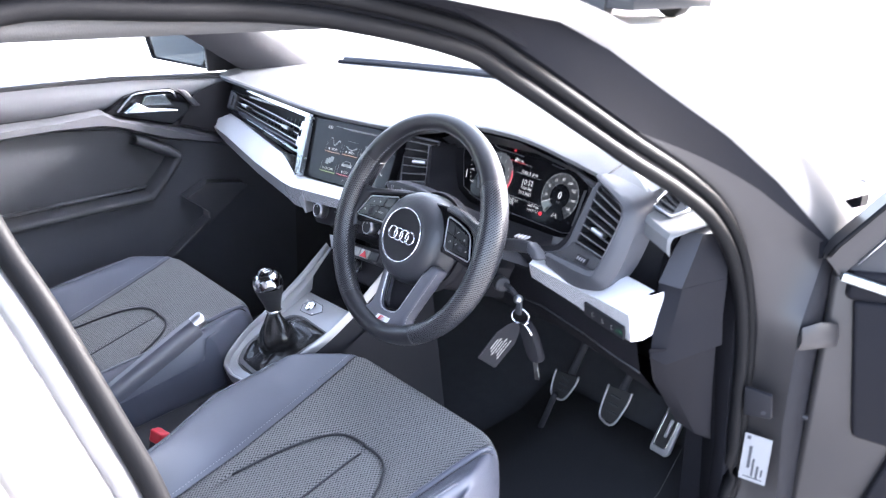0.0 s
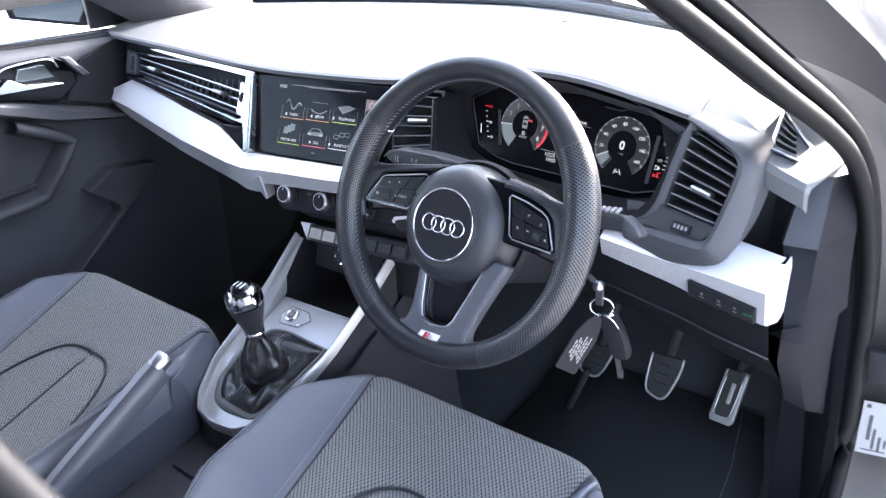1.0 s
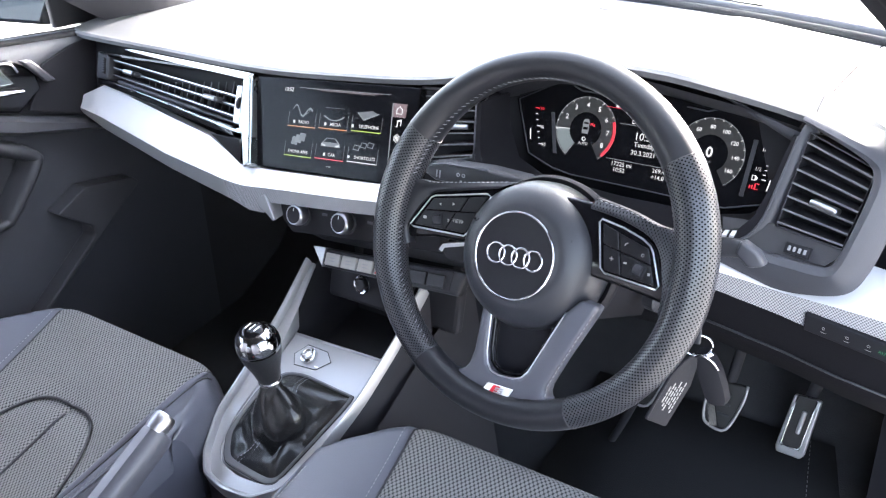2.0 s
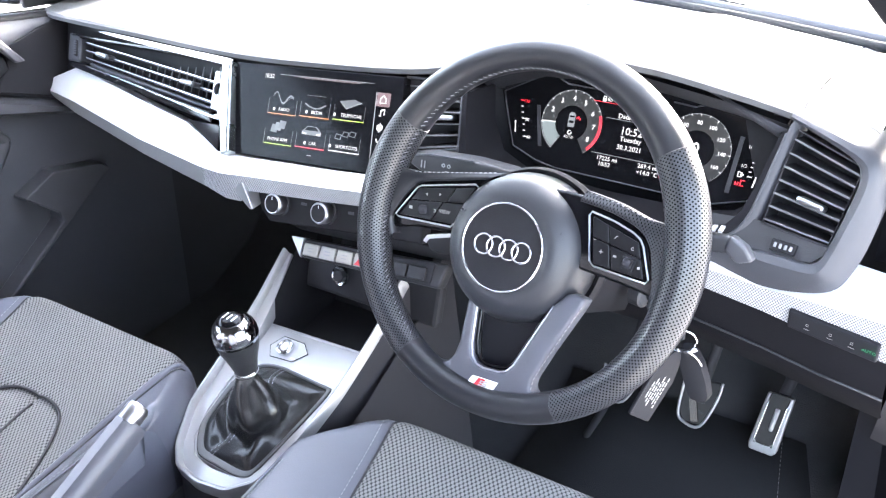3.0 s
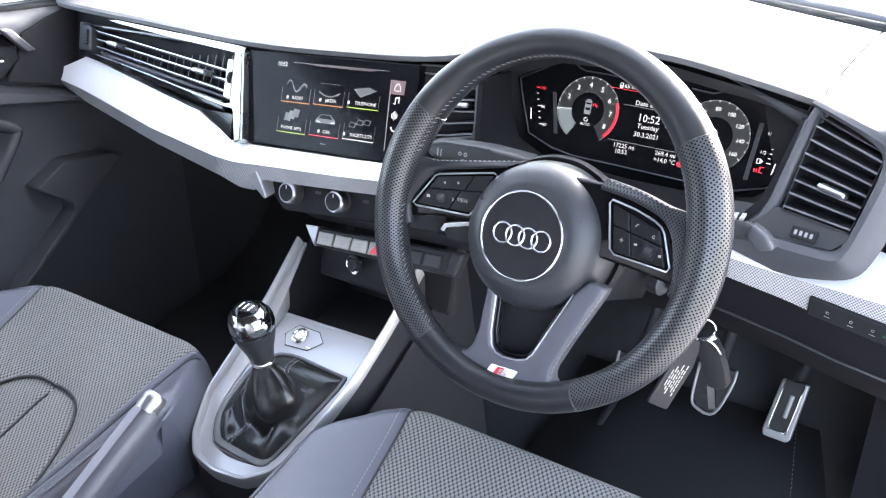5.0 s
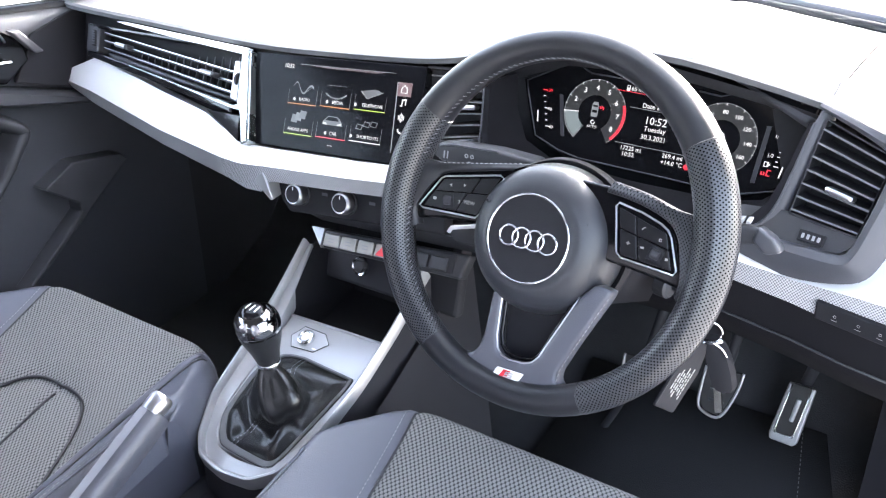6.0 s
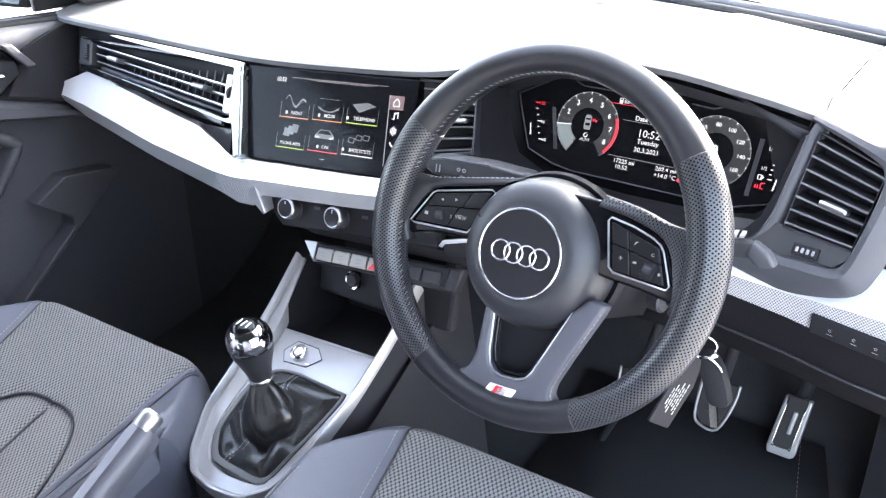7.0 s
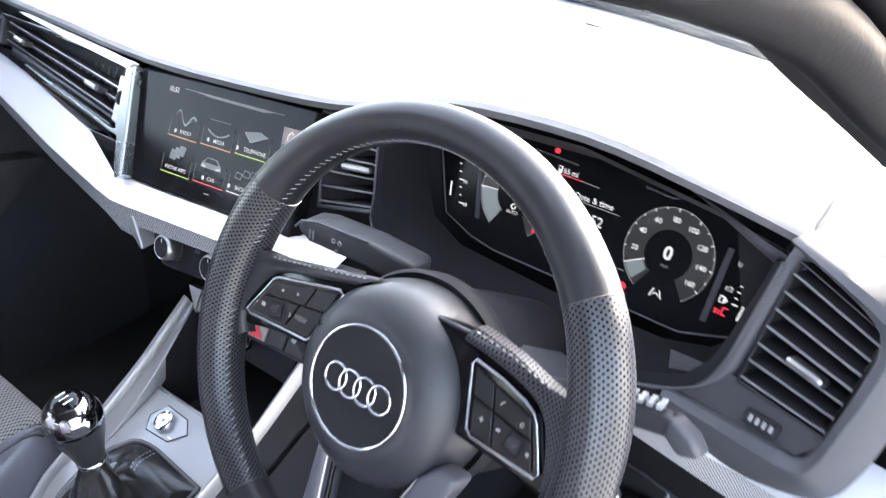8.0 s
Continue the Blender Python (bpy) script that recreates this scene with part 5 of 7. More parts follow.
part("window_trim", tube([FM @ Vector((a, b, -0.001)) for a, b in WIN], 0.0012, 8), M_SATIN, whl, "silver window edge", 180)
part("window_lining", tube([FM @ Vector((a * 0.93, b * 0.985 + 0.001, -0.008)) for a, b in WIN], 0.0022, 8), M_GLOSS, whl, "gloss black window lining", 180)
part("window_insert", flat([(a * 0.96, b) for a, b in WIN], -0.030, -0.021, FM), M_DEEP, whl, "black insert")
stitches([FM @ Vector((a, b, -0.0005)) for a, b in ((0.0800, -0.0545), (0.0570, -0.1050), (0.0445, -0.1340), (0.0435, -0.1430), (0.0490, -0.1492), (0.0620, -0.1515))], whl, 0.0028, 0.0026, 0.0005)
part("badge", flat([(-0.0193, -0.1482), (0.0100, -0.1477), (0.0050, -0.1576), (-0.0247, -0.1577)], -0.004, 0.0040, FM, 0.001), M_WHITE, whl, "small white badge")
part("badge_red", flat([(-0.0115, -0.1486), (-0.0035, -0.1484), (-0.0085, -0.1572), (-0.0165, -0.1573)], 0.0040, 0.0044, FM), M_RED, whl, "red slanted bar of the badge")
for q in (((-0.0085, -0.1500), (0.0005, -0.1498), (-0.0001, -0.1510), (-0.0091, -0.1512)), ((-0.0095, -0.1523), (-0.0005, -0.1521), (-0.0011, -0.1533), (-0.0101, -0.1535)), ((-0.0105, -0.1546), (-0.0015, -0.1544), (-0.0021, -0.1556), (-0.0111, -0.1558)),
          ((-0.0085, -0.1500), (-0.0069, -0.1500), (-0.0079, -0.1533), (-0.0095, -0.1533)), ((-0.0025, -0.1523), (-0.0009, -0.1523), (-0.0019, -0.1556), (-0.0035, -0.1556))):
    part("badge_mark", flat(q, 0.0044, 0.0048, FM), M_SATIN, whl)


def quad_at(Q, s, t):
    """A point inside the quad Q (top left, top right, bottom right, bottom left)."""
    (ax, ay), (bx, by), (cx_, cy_), (dx, dy) = Q
    return ((ax * (1 - s) + bx * s) * (1 - t) + (dx * (1 - s) + cx_ * s) * t, (ay * (1 - s) + by * s) * (1 - t) + (dy * (1 - s) + cy_ * s) * t)


def key_plate(Q, s0, t0, s1, t1, pd, lift=0.0035):
    g = 0.012
    ol = [quad_at(Q, *q) for q in ((s0 + g, t0 + g), (s1 - g, t0 + g), (s1 - g, t1 - g), (s0 + g, t1 - g))]
    return part("key", flat(ol, 0.001, lift, FM, 0.0008), M_KEY, pd)


PADS = (
    (((-0.1140, 0.0222), (-0.0490, 0.0345), (-0.0690, -0.0072), (-0.1345, -0.0092)), [(-0.1395, -0.0095), (-0.1175, 0.0222), (-0.1126, 0.0250), (-0.0504, 0.0370), (-0.0455, 0.0345), (-0.0659, -0.0038), (-0.0715, -0.0098), (-0.1350, -0.0118)], ((0, 0, 0.66, 0.44), (0.66, 0, 1, 0.44), (0, 0.44, 0.60, 1), (0.60, 0.44, 1, 1))),
    (((0.0765, 0.0318), (0.1240, 0.0165), (0.1340, -0.0155), (0.0840, -0.0118)), [(0.0728, 0.0315), (0.0753, 0.0350), (0.0980, 0.0306), (0.1168, 0.0242), (0.1245, 0.0195), (0.1282, 0.0138), (0.1378, -0.0144), (0.1355, -0.0184), (0.0851, -0.0140), (0.0804, -0.0098)], ((0, 0, 0.36, 0.44), (0.36, 0, 1, 0.44), (0, 0.44, 0.36, 1), (0.36, 0.44, 1, 1))))
for Q, ol, keys in PADS:
    pd = part("switch_pad", flat(ol, -0.006, 0.0015, FM, 0.001), M_GLOSS, whl, "gloss black switch pad")
    part("pad_trim", tube([FM @ Vector((a, b, 0.002)) for a, b in ol], 0.0010, 6, True), M_SATIN, pd, "silver edging", 180)
    for q in keys:
        key_plate(Q, *q, pd)
    left = ol[0][0] < 0
    x, y = quad_at(Q, 0.36, 0.72) if left else quad_at(Q, 0.72, 0.70)
    m = FM @ pose(x, y, 0.0035, 0, 0, 10 if left else -14)
    part("roller_well", box(0.0135, 0.0135, 0.001, m, 0.0004), M_DEEP, pd)
    part("roller", lathe([(0.0035, -0.0042), (0.0046, -0.0036), (0.0046, 0.0036), (0.0035, 0.0042)], m @ pose(0, 0, 0, 0, 90, 0), 18), M_DARK, pd, "ribbed roller", 40)
    if left:
        icons = [[(-1.6, 0), (1.2, 1.5), (1.2, -1.5)], [(1.6, 0), (-1.2, 1.5), (-1.2, -1.5)], rect(-2.0, -1.5, 2.0, 1.5), arc_band(0, 0, 1.0, 1.7, -120, 120, 8)]
        spots = ((0.22, 0.22), (0.47, 0.22), (0.11, 0.70), (0.56, 0.72))
    else:
        icons = [arc_band(1.5, -1.5, 2.6, 3.6, 95, 175, 8), arc_band(0, 0, 1.0, 1.6, 30, 330, 10), rect(-0.35, -2.0, 0.35, 2.0), rect(-2.0, -0.35, 2.0, 0.35), rect(-1.6, -0.9, 1.6, 0.9), rect(-1.2, -1.2, 1.2, 1.2)]
        spots = ((0.52, 0.20), (0.85, 0.27), (0.18, 0.68), (0.18, 0.68), (0.46, 0.66), (0.93, 0.72))
    for (q0, q1), ic in zip(spots, icons):
        x, y = quad_at(Q, q0, q1)
        part("key_icon", flat([(x + a * 0.0010, y + b * 0.0010) for a, b in ic], 0.0035, 0.0038, FM), M_BUTTON, pd)
words("VIEW", 0.0056, FM, -0.0800, 0.0035, 0.0039, M_BUTTON, whl)
# airbag boss: a rounded drum with a badge disc
HC = WM @ pose(-0.0018, -0.0165, 0) @ Matrix.Scale(1.035, 4)
part("hub", lathe([(0.071, -0.058), (0.0752, -0.040), (0.0754, -0.026), (0.0735, -0.011), (0.0690, 0.0010), (0.0610, 0.0096), (0.0520, 0.0140), (0.0455, 0.0158), (0.0440, 0.0150), (0.0, 0.0150)], HC, 72), M_BOSS, whl, "round padded centre boss", 50)
part("hub_collar", lathe([(0.073, -0.066), (0.081, -0.058), (0.0825, -0.046), (0.0795, -0.040), (0.0750, -0.044)], HC, 72), M_DEEP, whl, "black collar", 40)
EC = (-0.0048, -0.0172)
part("hub_ring", tube([WM @ Vector((EC[0] + 0.0442 * math.cos(a), EC[1] + 0.0442 * math.sin(a), 0.0164)) for a in [2 * math.pi * j / 72 for j in range(72)]], 0.0013, 8, True), M_CHROME, whl, "thin bright ring", 180)
part("badge_disc", lathe([(0.0432, 0.0152), (0.0432, 0.0161), (0.0416, 0.0158), (0.0, 0.0158)], WM @ pose(*EC, 0), 56), M_DEEP, whl, "dark centre disc", 40)
for x, y in ((-0.0540, 0.0120), (0.0500, 0.0100)):
    part("horn_mark", flat(arc_band(x, y, 0.0020, 0.0030, 180, 360, 8), 0.004, 0.0118, FM), M_DARK, whl)
for i in range(4):
    cx = EC[0] + 0.0010 + 0.0143 * (i - 1.5)
    part("emblem_ring", tube([WM @ Vector((cx + 0.0101 * math.cos(a), EC[1] - 0.0006 + 0.0101 * math.sin(a), 0.0163 + 0.0003 * (i % 2))) for a in [2 * math.pi * j / 40 for j in range(40)]], 0.0012, 8, True), M_CHROME, whl, "chrome emblem ring", 180)

# column and stalks
col = thing("steering_column", "black plastic steering column shroud with stalks", "steering column", (0.36, 0.1, 0.87))
XM = WM @ Matrix.Translation((0.004, -0.012, -0.03))
part("shroud", lathe([(0.05, 0.0), (0.062, -0.01), (0.070, -0.05), (0.066, -0.10), (0.058, -0.17), (0.0, -0.17)], XM, 32), M_DEEP, col, "rounded column shroud", 50)
part("upper_shroud", loft([spline(q, 5) for q in ([(0.285, 0.065, 0.875), (0.305, 0.065, 0.908), (0.355, 0.065, 0.926), (0.41, 0.065, 0.910), (0.435, 0.065, 0.872)], [(0.28, 0.12, 0.86), (0.303, 0.12, 0.892), (0.355, 0.12, 0.908), (0.415, 0.12, 0.893), (0.44, 0.12, 0.858)], [(0.27, 0.20, 0.82), (0.30, 0.20, 0.843), (0.355, 0.2, 0.852), (0.42, 0.20, 0.843), (0.45, 0.2, 0.82)])]), M_CHEEK, col, "", 60)
part("lower_shroud", loft([[(0.30, 0.05, 0.86), (0.31, 0.045, 0.815), (0.355, 0.04, 0.80), (0.40, 0.045, 0.815), (0.41, 0.05, 0.86)], [(0.28, 0.17, 0.82), (0.30, 0.17, 0.76), (0.355, 0.17, 0.745), (0.41, 0.17, 0.76), (0.43, 0.17, 0.82)]]), M_DEEP, col, "", 60)
st = part("stalk", prism([(0.140, 0.1205, 0.908), (0.150, 0.1215, 0.9185), (0.172, 0.1215, 0.9235), (0.235, 0.121, 0.9265), (0.29, 0.118, 0.925), (0.29, 0.115, 0.898), (0.232, 0.115, 0.904), (0.160, 0.117, 0.9005)], (-0.008, 0.034, -0.006), 0.005, 3), M_PLASTIC, col, "black indicator stalk", 50)
part("stalk_edge", tube([(0.1405, 0.1200, 0.909), (0.150, 0.1205, 0.9180), (0.172, 0.1205, 0.9232), (0.235, 0.1200, 0.9262)], 0.0012, 6), M_GREY, st, "satin upper edge", 180)
for q in (0.164, 0.1685):
    part("stalk_mark", prism([(q, 0.1160, 0.907), (q + 0.0014, 0.1160, 0.907), (q + 0.0024, 0.1165, 0.916), (q + 0.0010, 0.1165, 0.916)], (0, -0.001, 0)), M_STITCH, st)
for q in (0.196, 0.2035):
    part("stalk_mark", flat(arc_band(q, 0.915, 0.0015, 0.0025, 0, 350, 10), 0.0, 0.001, axes((0, 0.1165, 0), (1, 0, 0), (0, 0, 1))), M_STITCH, st)
part("stalk_mark", flat(rect(0.1985, 0.9045, 0.2015, 0.9085), 0.0, 0.001, axes((0, 0.1160, 0), (1, 0, 0), (0, 0, 1))), M_STITCH, st)
st = part("stalk", prism([(0.2122, 0.05, 0.8536), (0.2177, 0.05, 0.8584), (0.264, 0.055, 0.870), (0.30, 0.07, 0.868), (0.30, 0.07, 0.845), (0.271, 0.054, 0.843), (0.230, 0.052, 0.836), (0.2186, 0.05, 0.8387)], (0, 0.014, -0.004), 0.004, 3), M_PLASTIC, col, "black cruise control stalk", 50)
part("stalk_edge", prism([(0.2125, 0.0488, 0.8510), (0.2178, 0.0488, 0.8588), (0.262, 0.0536, 0.8700), (0.262, 0.0536, 0.8660), (0.2205, 0.0488, 0.8550), (0.2165, 0.0488, 0.8490)], (0, -0.001, 0)), M_SILVER, st, "bright upper edge")
part("stalk", prism([(0.42, 0.10, 0.89), (0.505, 0.095, 0.915), (0.535, 0.092, 0.919), (0.552, 0.092, 0.903), (0.53, 0.095, 0.898), (0.43, 0.10, 0.875)], (0, 0.016, -0.004), 0.005, 3), M_PLASTIC, col, "black wiper stalk", 50)
part("stalk_tip", prism([(0.536, 0.090, 0.921), (0.552, 0.090, 0.912), (0.561, 0.091, 0.898), (0.545, 0.091, 0.892), (0.532, 0.090, 0.905)], (0, 0.020, -0.005), 0.004, 3), M_GREY, col, "grey stalk tip", 50)
for i in range(4):
    part("stalk_mark", prism([(0.503 + 0.007 * i, 0.0945, 0.9165 + 0.0008 * i), (0.507 + 0.007 * i, 0.0945, 0.9172 + 0.0008 * i), (0.507 + 0.007 * i, 0.104, 0.9185 + 0.0008 * i), (0.503 + 0.007 * i, 0.104, 0.9178 + 0.0008 * i)], (0, 0, 0.0025)), M_STITCH, col)
part("ignition_lock", lathe([(0.013, -0.01), (0.013, 0.004), (0.010, 0.006), (0, 0.006)], axes((0.441, 0.135, 0.806), (0.3, 1, 0), (0, 0.2, 1)), 20), M_PLASTIC, col, "ignition lock")

# keys hanging from the ignition
key = thing("car_key", "black car key with fob hanging from the ignition", "key", (0.49, 0.12, 0.76))
part("ignition_blade", tube(spline([(0.448, 0.138, 0.806), (0.470, 0.130, 0.806), (0.487, 0.126, 0.800)], 4), 0.0045, 8), M_PLASTIC, key, "", 180)
part("knuckle", lathe([(0.0, -0.006), (0.006, -0.005), (0.0075, 0), (0.006, 0.005), (0.0, 0.006)], axes((0.489, 0.126, 0.798), (1, 0, 0), (0, 0, 1)), 14), M_SATIN, key, "steel knuckle", 180)
part("swivel", box(0.011, 0.026, 0.006, axes((0.4905, 0.127, 0.784), (1, 0.1, 0), (0, 0, 1)), 0.002), M_PLASTIC, key)
part("split_ring", tube([(0.4935 + 0.0135 * math.cos(a), 0.128 + 0.006 * math.cos(a), 0.768 + 0.0135 * math.sin(a)) for a in [2 * math.pi * j / 28 for j in range(28)]], 0.0014, 6, True), M_CHROME, key, "steel split ring", 180)
part("ring_clip", tube([(0.491, 0.126, 0.7570), (0.503, 0.129, 0.7575), (0.509, 0.131, 0.762)], 0.0026, 8), M_CHROME, key, "bright clip", 180)
fob = part("fob", loft([[Vector((x + c * 0.9 + dx, y + dy + c * 0.25, z)) for c, dy in ((-w, 0.004), (-w * 0.8, -0.003), (0, -0.006), (w * 0.8, -0.004), (w, 0.004), (w * 0.8, 0.011), (-w * 0.8, 0.011))] for x, y, z, w, dx in ((0.497, 0.132, 0.7590, 0.006, 0), (0.500, 0.134, 0.7500, 0.0125, 0), (0.504, 0.138, 0.7350, 0.0155, 0), (0.509, 0.142, 0.7150, 0.0160, 0), (0.513, 0.146, 0.6960, 0.0150, 0), (0.514, 0.148, 0.6880, 0.0110, 0))], True, False, True), M_DEEP, key, "black fob", 40)
part("fob_edge", tube(spline([(0.500, 0.127, 0.7585), (0.510, 0.130, 0.7515), (0.516, 0.134, 0.7400)], 4), 0.0016, 6), M_CHROME, fob, "bright fob edge", 180)
part("fob_blade", prism([(0.4990, 0.155, 0.692), (0.5070, 0.156, 0.692), (0.5125, 0.162, 0.646), (0.5045, 0.161, 0.644)], (0.0, 0.003, 0)), M_CHROME, fob, "steel blade")
tag = thing("key_tag", "black rectangular key tag with pale print", "key tag", (0.475, 0.09, 0.71))
TA, TB, TC = Vector((0.465, 0.062, 0.706)), Vector((0.476, 0.090, 0.676)), Vector((0.492, 0.124, 0.758))
GM = axes((TA + TB) / 2, TC - (TA + TB) / 2, TA - TB)
TL_ = (TC - (TA + TB) / 2).length
part("plate", flat([(0.002, -0.0205), (TL_ * 0.62, -0.0215), (TL_ * 0.86, -0.0140), (TL_ * 0.98, -0.0060), (TL_ * 0.98, 0.0060), (TL_ * 0.86, 0.0140), (TL_ * 0.62, 0.0215), (0.002, 0.0205), (0.0, 0.018), (0.0, -0.018)], -0.0018, 0.0018, GM, 0.001), M_DEEP, tag, "flat black tag")
part("welt", tube([GM @ Vector((a, b, 0.0012)) for a, b in ((TL_ * 0.62, -0.0195), (0.003, -0.0188), (0.003, 0.0188), (TL_ * 0.62, 0.0195))], 0.0007, 5), M_GREY, tag, "", 180)
rng = random.Random(4)
for i in range(6):
    x = 0.016 + 0.004 * (i % 3)
    while x < 0.050 - 0.005 * (i % 2):
        w = rng.uniform(0.003, 0.008)
        for z0, z1 in ((0.0018, 0.0022), (-0.0022, -0.0018)):
            part("print_bar", flat(rect(x, -0.0118 + 0.0044 * i, min(x + w, 0.054), -0.0100 + 0.0044 * i), z0, z1, GM), M_BUTTON, tag)
        x += w + 0.0014
part("loop", tube([GM @ Vector((TL_ * 0.95, 0, 0.0)), (0.4900, 0.126, 0.7585)], 0.0014, 6), M_SATIN, tag)

# ---- seats ----
def seat(name_label, cx, y0, wide, left=0.0):
    """A front seat: woven centre, smooth bolsters, reclined back."""
    s = thing("bucket_seat", name_label, "seat", (cx, y0 - 0.25, 0.26), "front seats")
    HW, NY = 0.248, 52

    def edge(d):
        return wide - 0.12 * min(1, max(0, d) * 1.7) ** 0.8

    def brink(a):
        """Where the bolster begins to fall away at its outer side."""
        return 0.86 if left and a < 0 else 0.74

    def surf(a, t):
        d = max(0.0, (t - 0.2) / 0.8)
        e = edge(d)
        x, ua = cx + a * HW, abs(a)
        if left and a < 0:
            reach = left - 0.17 * max(0.0, d - 0.5)
            if a < -e:
                x = cx - HW * e + (a + e) * (reach - HW * e) / (1 - e)
            ua = (cx - x) / reach
        if t < 0.2:
            q = t / 0.2 * math.pi / 2
            y = y0 - 0.050 + 0.050 * math.cos(q) - 0.02 * (1 - math.sin(q))
            z = 0.42 + 0.184 * math.sin(q) ** 0.8
        else:
            y = y0 - 0.050 - 0.45 * d
            z = 0.604 - 0.14 * d
        front = max(0.0, 1 - d * 3)
        u = max(0.0, (abs(a) - 0.74) / 0.26)
        y -= 0.125 * max(0.0, (ua - 0.45) / 0.55) ** 3.4 * max(0.0, 1 - d * 1.25)
        z -= 0.014 * u * u * max(0.0, 1 - d * 2)
        r = max(0.0, (abs(a) - e) / (1 - e))
        top = 0.607 - 0.055 * d
        if t >= 0.2:
            q = min(1, r / (brink(a) - 0.04))
            z += max(0, top - z) * (q * q * (3 - 2 * q)) ** 0.8
            z -= max(0, r - brink(a)) ** 1.6 * 0.55
        if r == 0:
            z -= 0.008 * (1 - (a / e) ** 2) * min(1, d * 4)
            z -= 0.004 * math.exp(-((abs(a) - e) / 0.02) ** 2)
            if d > 0.1:
                ay = 0.27 + 0.42 * (abs(a - 0.06) / 0.56) ** 3.4
                z -= 0.005 * math.exp(-((d - ay) / 0.035) ** 2) * (1 if abs(a - 0.06) < 0.58 else 0)
                if d > 0.27:
                    z -= 0.005 * math.exp(-((a - 0.06) / 0.016) ** 2)
        return Vector((x, y, z))

    def skin(nm, us, fa, m, lb):
        bm = bmesh.new()
        uv = bm.loops.layers.uv.new("uv")
        g = [[(surf(fa(u, max(0, (j / NY - 0.2) / 0.8)), j / NY), fa(u, max(0, (j / NY - 0.2) / 0.8)), j) for u in us] for j in range(NY + 1)]
        vs = [[bm.verts.new(p) for p, a, jj in r] for r in g]
        for j in range(NY):
            for i in range(len(us) - 1):
                q = ((j, i), (j, i + 1), (j + 1, i + 1), (j + 1, i))
                f = bm.faces.new([vs[b][c] for b, c in q])
                for lp, (b, c) in zip(f.loops, q):
                    lp[uv].uv = (HW * g[b][c][1], 0.58 * b / NY)
        return part(nm, bm, m, s, lb, 180)

    skin("cushion", [-1 + 2 * i / 60 for i in range(61)], lambda u, d: u * edge(d), M_FABRIC, "woven dotted fabric cushion")
    for sg in (-1, 1):
        skin("bolster", [i / 16 for i in range(17)], lambda u, d, sg=sg: sg * (edge(d) + u * (1 - edge(d))), M_BOLSTER, "smooth slate-grey bolster")
        rows = [(j / NY, max(0, (j / NY - 0.2) / 0.8)) for j in range(NY + 1)]
        part("piping", tube([surf(sg * edge(d), t) + Vector((0, 0, 0.0005)) for t, d in rows[5:]], 0.0018, 6), M_PIPE, s, "", 180)
        stitches([surf(sg * (edge(d) + 0.03), t) + Vector((0, 0, 0.0008)) for t, d in rows[6:]], s, 0.003, 0.003, 0.0005)
        if sg > 0:
            roll = [surf(sg * (edge(d) + 0.045), t) + Vector((0, 0, 0.0005)) for t, d in rows[9:]]
            part("welt", tube(roll, [0.0025 + 0.0045 * min(1, k / 4) for k in range(len(roll))], 10), M_BOLSTER, s, "rolled slate welt beside the fabric", 180)
            part("welt_seam", tube([surf(sg * (edge(d) + 0.078), t) + Vector((0, 0, 0.0008)) for t, d in rows[8:]], 0.0014, 6), M_PIPE, s, "dark seam", 180)
        ed = [surf(sg * (edge(d) + brink(sg) * (1 - edge(d))), t) + Vector((0, 0, 0.001)) for t, d in rows[15:]]
        part("piping", tube(ed, 0.0016, 6), M_BOLSTER, s, "", 180)
        stitches([p + Vector((-sg * 0.005, 0, 0.0008)) for p in ed], s, 0.003, 0.003, 0.0005)
    arch = [(-0.49 + 1.08 * i / 40) for i in range(41)]
    part("seam", tube([surf(a, 0.2 + 0.8 * (0.27 + 0.42 * (abs(a - 0.06) / 0.56) ** 3.4)) + Vector((0, 0, 0.0036)) for a in arch], 0.0024, 6), M_PIPE, s, "dark arched seam", 180)
    part("seam", tube([surf(0.06, 0.2 + 0.8 * (0.30 + 0.70 * i / 20)) + Vector((0, 0, 0.0022)) for i in range(21)], 0.0022, 6), M_PIPE, s, "dark centre seam", 180)
    rims = {sg: [surf(sg, j / NY) for j in range(2, NY + 1)] for sg in (-1, 1)}
    part("seat_base", prism([(cx - 0.23, y0 - 0.47, 0.30), (cx + 0.23, y0 - 0.47, 0.30), (cx + 0.23, y0 - 0.06, 0.30), (cx - 0.23, y0 - 0.06, 0.30)], (0, 0, 0.13), 0.02), M_PLASTIC, s, "black plastic seat base")
    for sg in (-1, 1):
        part("side_panel", loft([rims[sg], [Vector((p.x - sg * 0.004, p.y, 0.33)) for p in rims[sg]]]), M_BOLSTER, s, "", 60)
        part("rail", box(0.03, 0.55, 0.04, pose(cx + sg * 0.18, y0 - 0.27, 0.285), 0.005), M_SATIN, s)
    back = []
    for k in range(9):
        h = k / 8
        w = 0.235 - 0.05 * h ** 3
        y = y0 - 0.515 - 0.30 * h
        z = 0.50 + 0.62 * h
        prof = [(-w, -0.12, 0), (-w, 0.03, 0), (-w * 0.8, 0.045, 0), (-w * 0.62, 0.0, 0), (0, -0.012, 0), (w * 0.62, 0.0, 0), (w * 0.8, 0.045, 0), (w, 0.03, 0), (w, -0.12, 0)]
        back.append([(cx + a, y + b * (1 - 0.4 * h), z) for a, b, c in prof])
    part("backrest", loft(back, True, False, True), M_BOLSTER, s, "reclined backrest", 60)
    part("headrest", box(0.25, 0.09, 0.17, pose(cx, y0 - 0.89, 1.20, -15, 0, 0), 0.03, 3), M_BOLSTER, s)
    return s


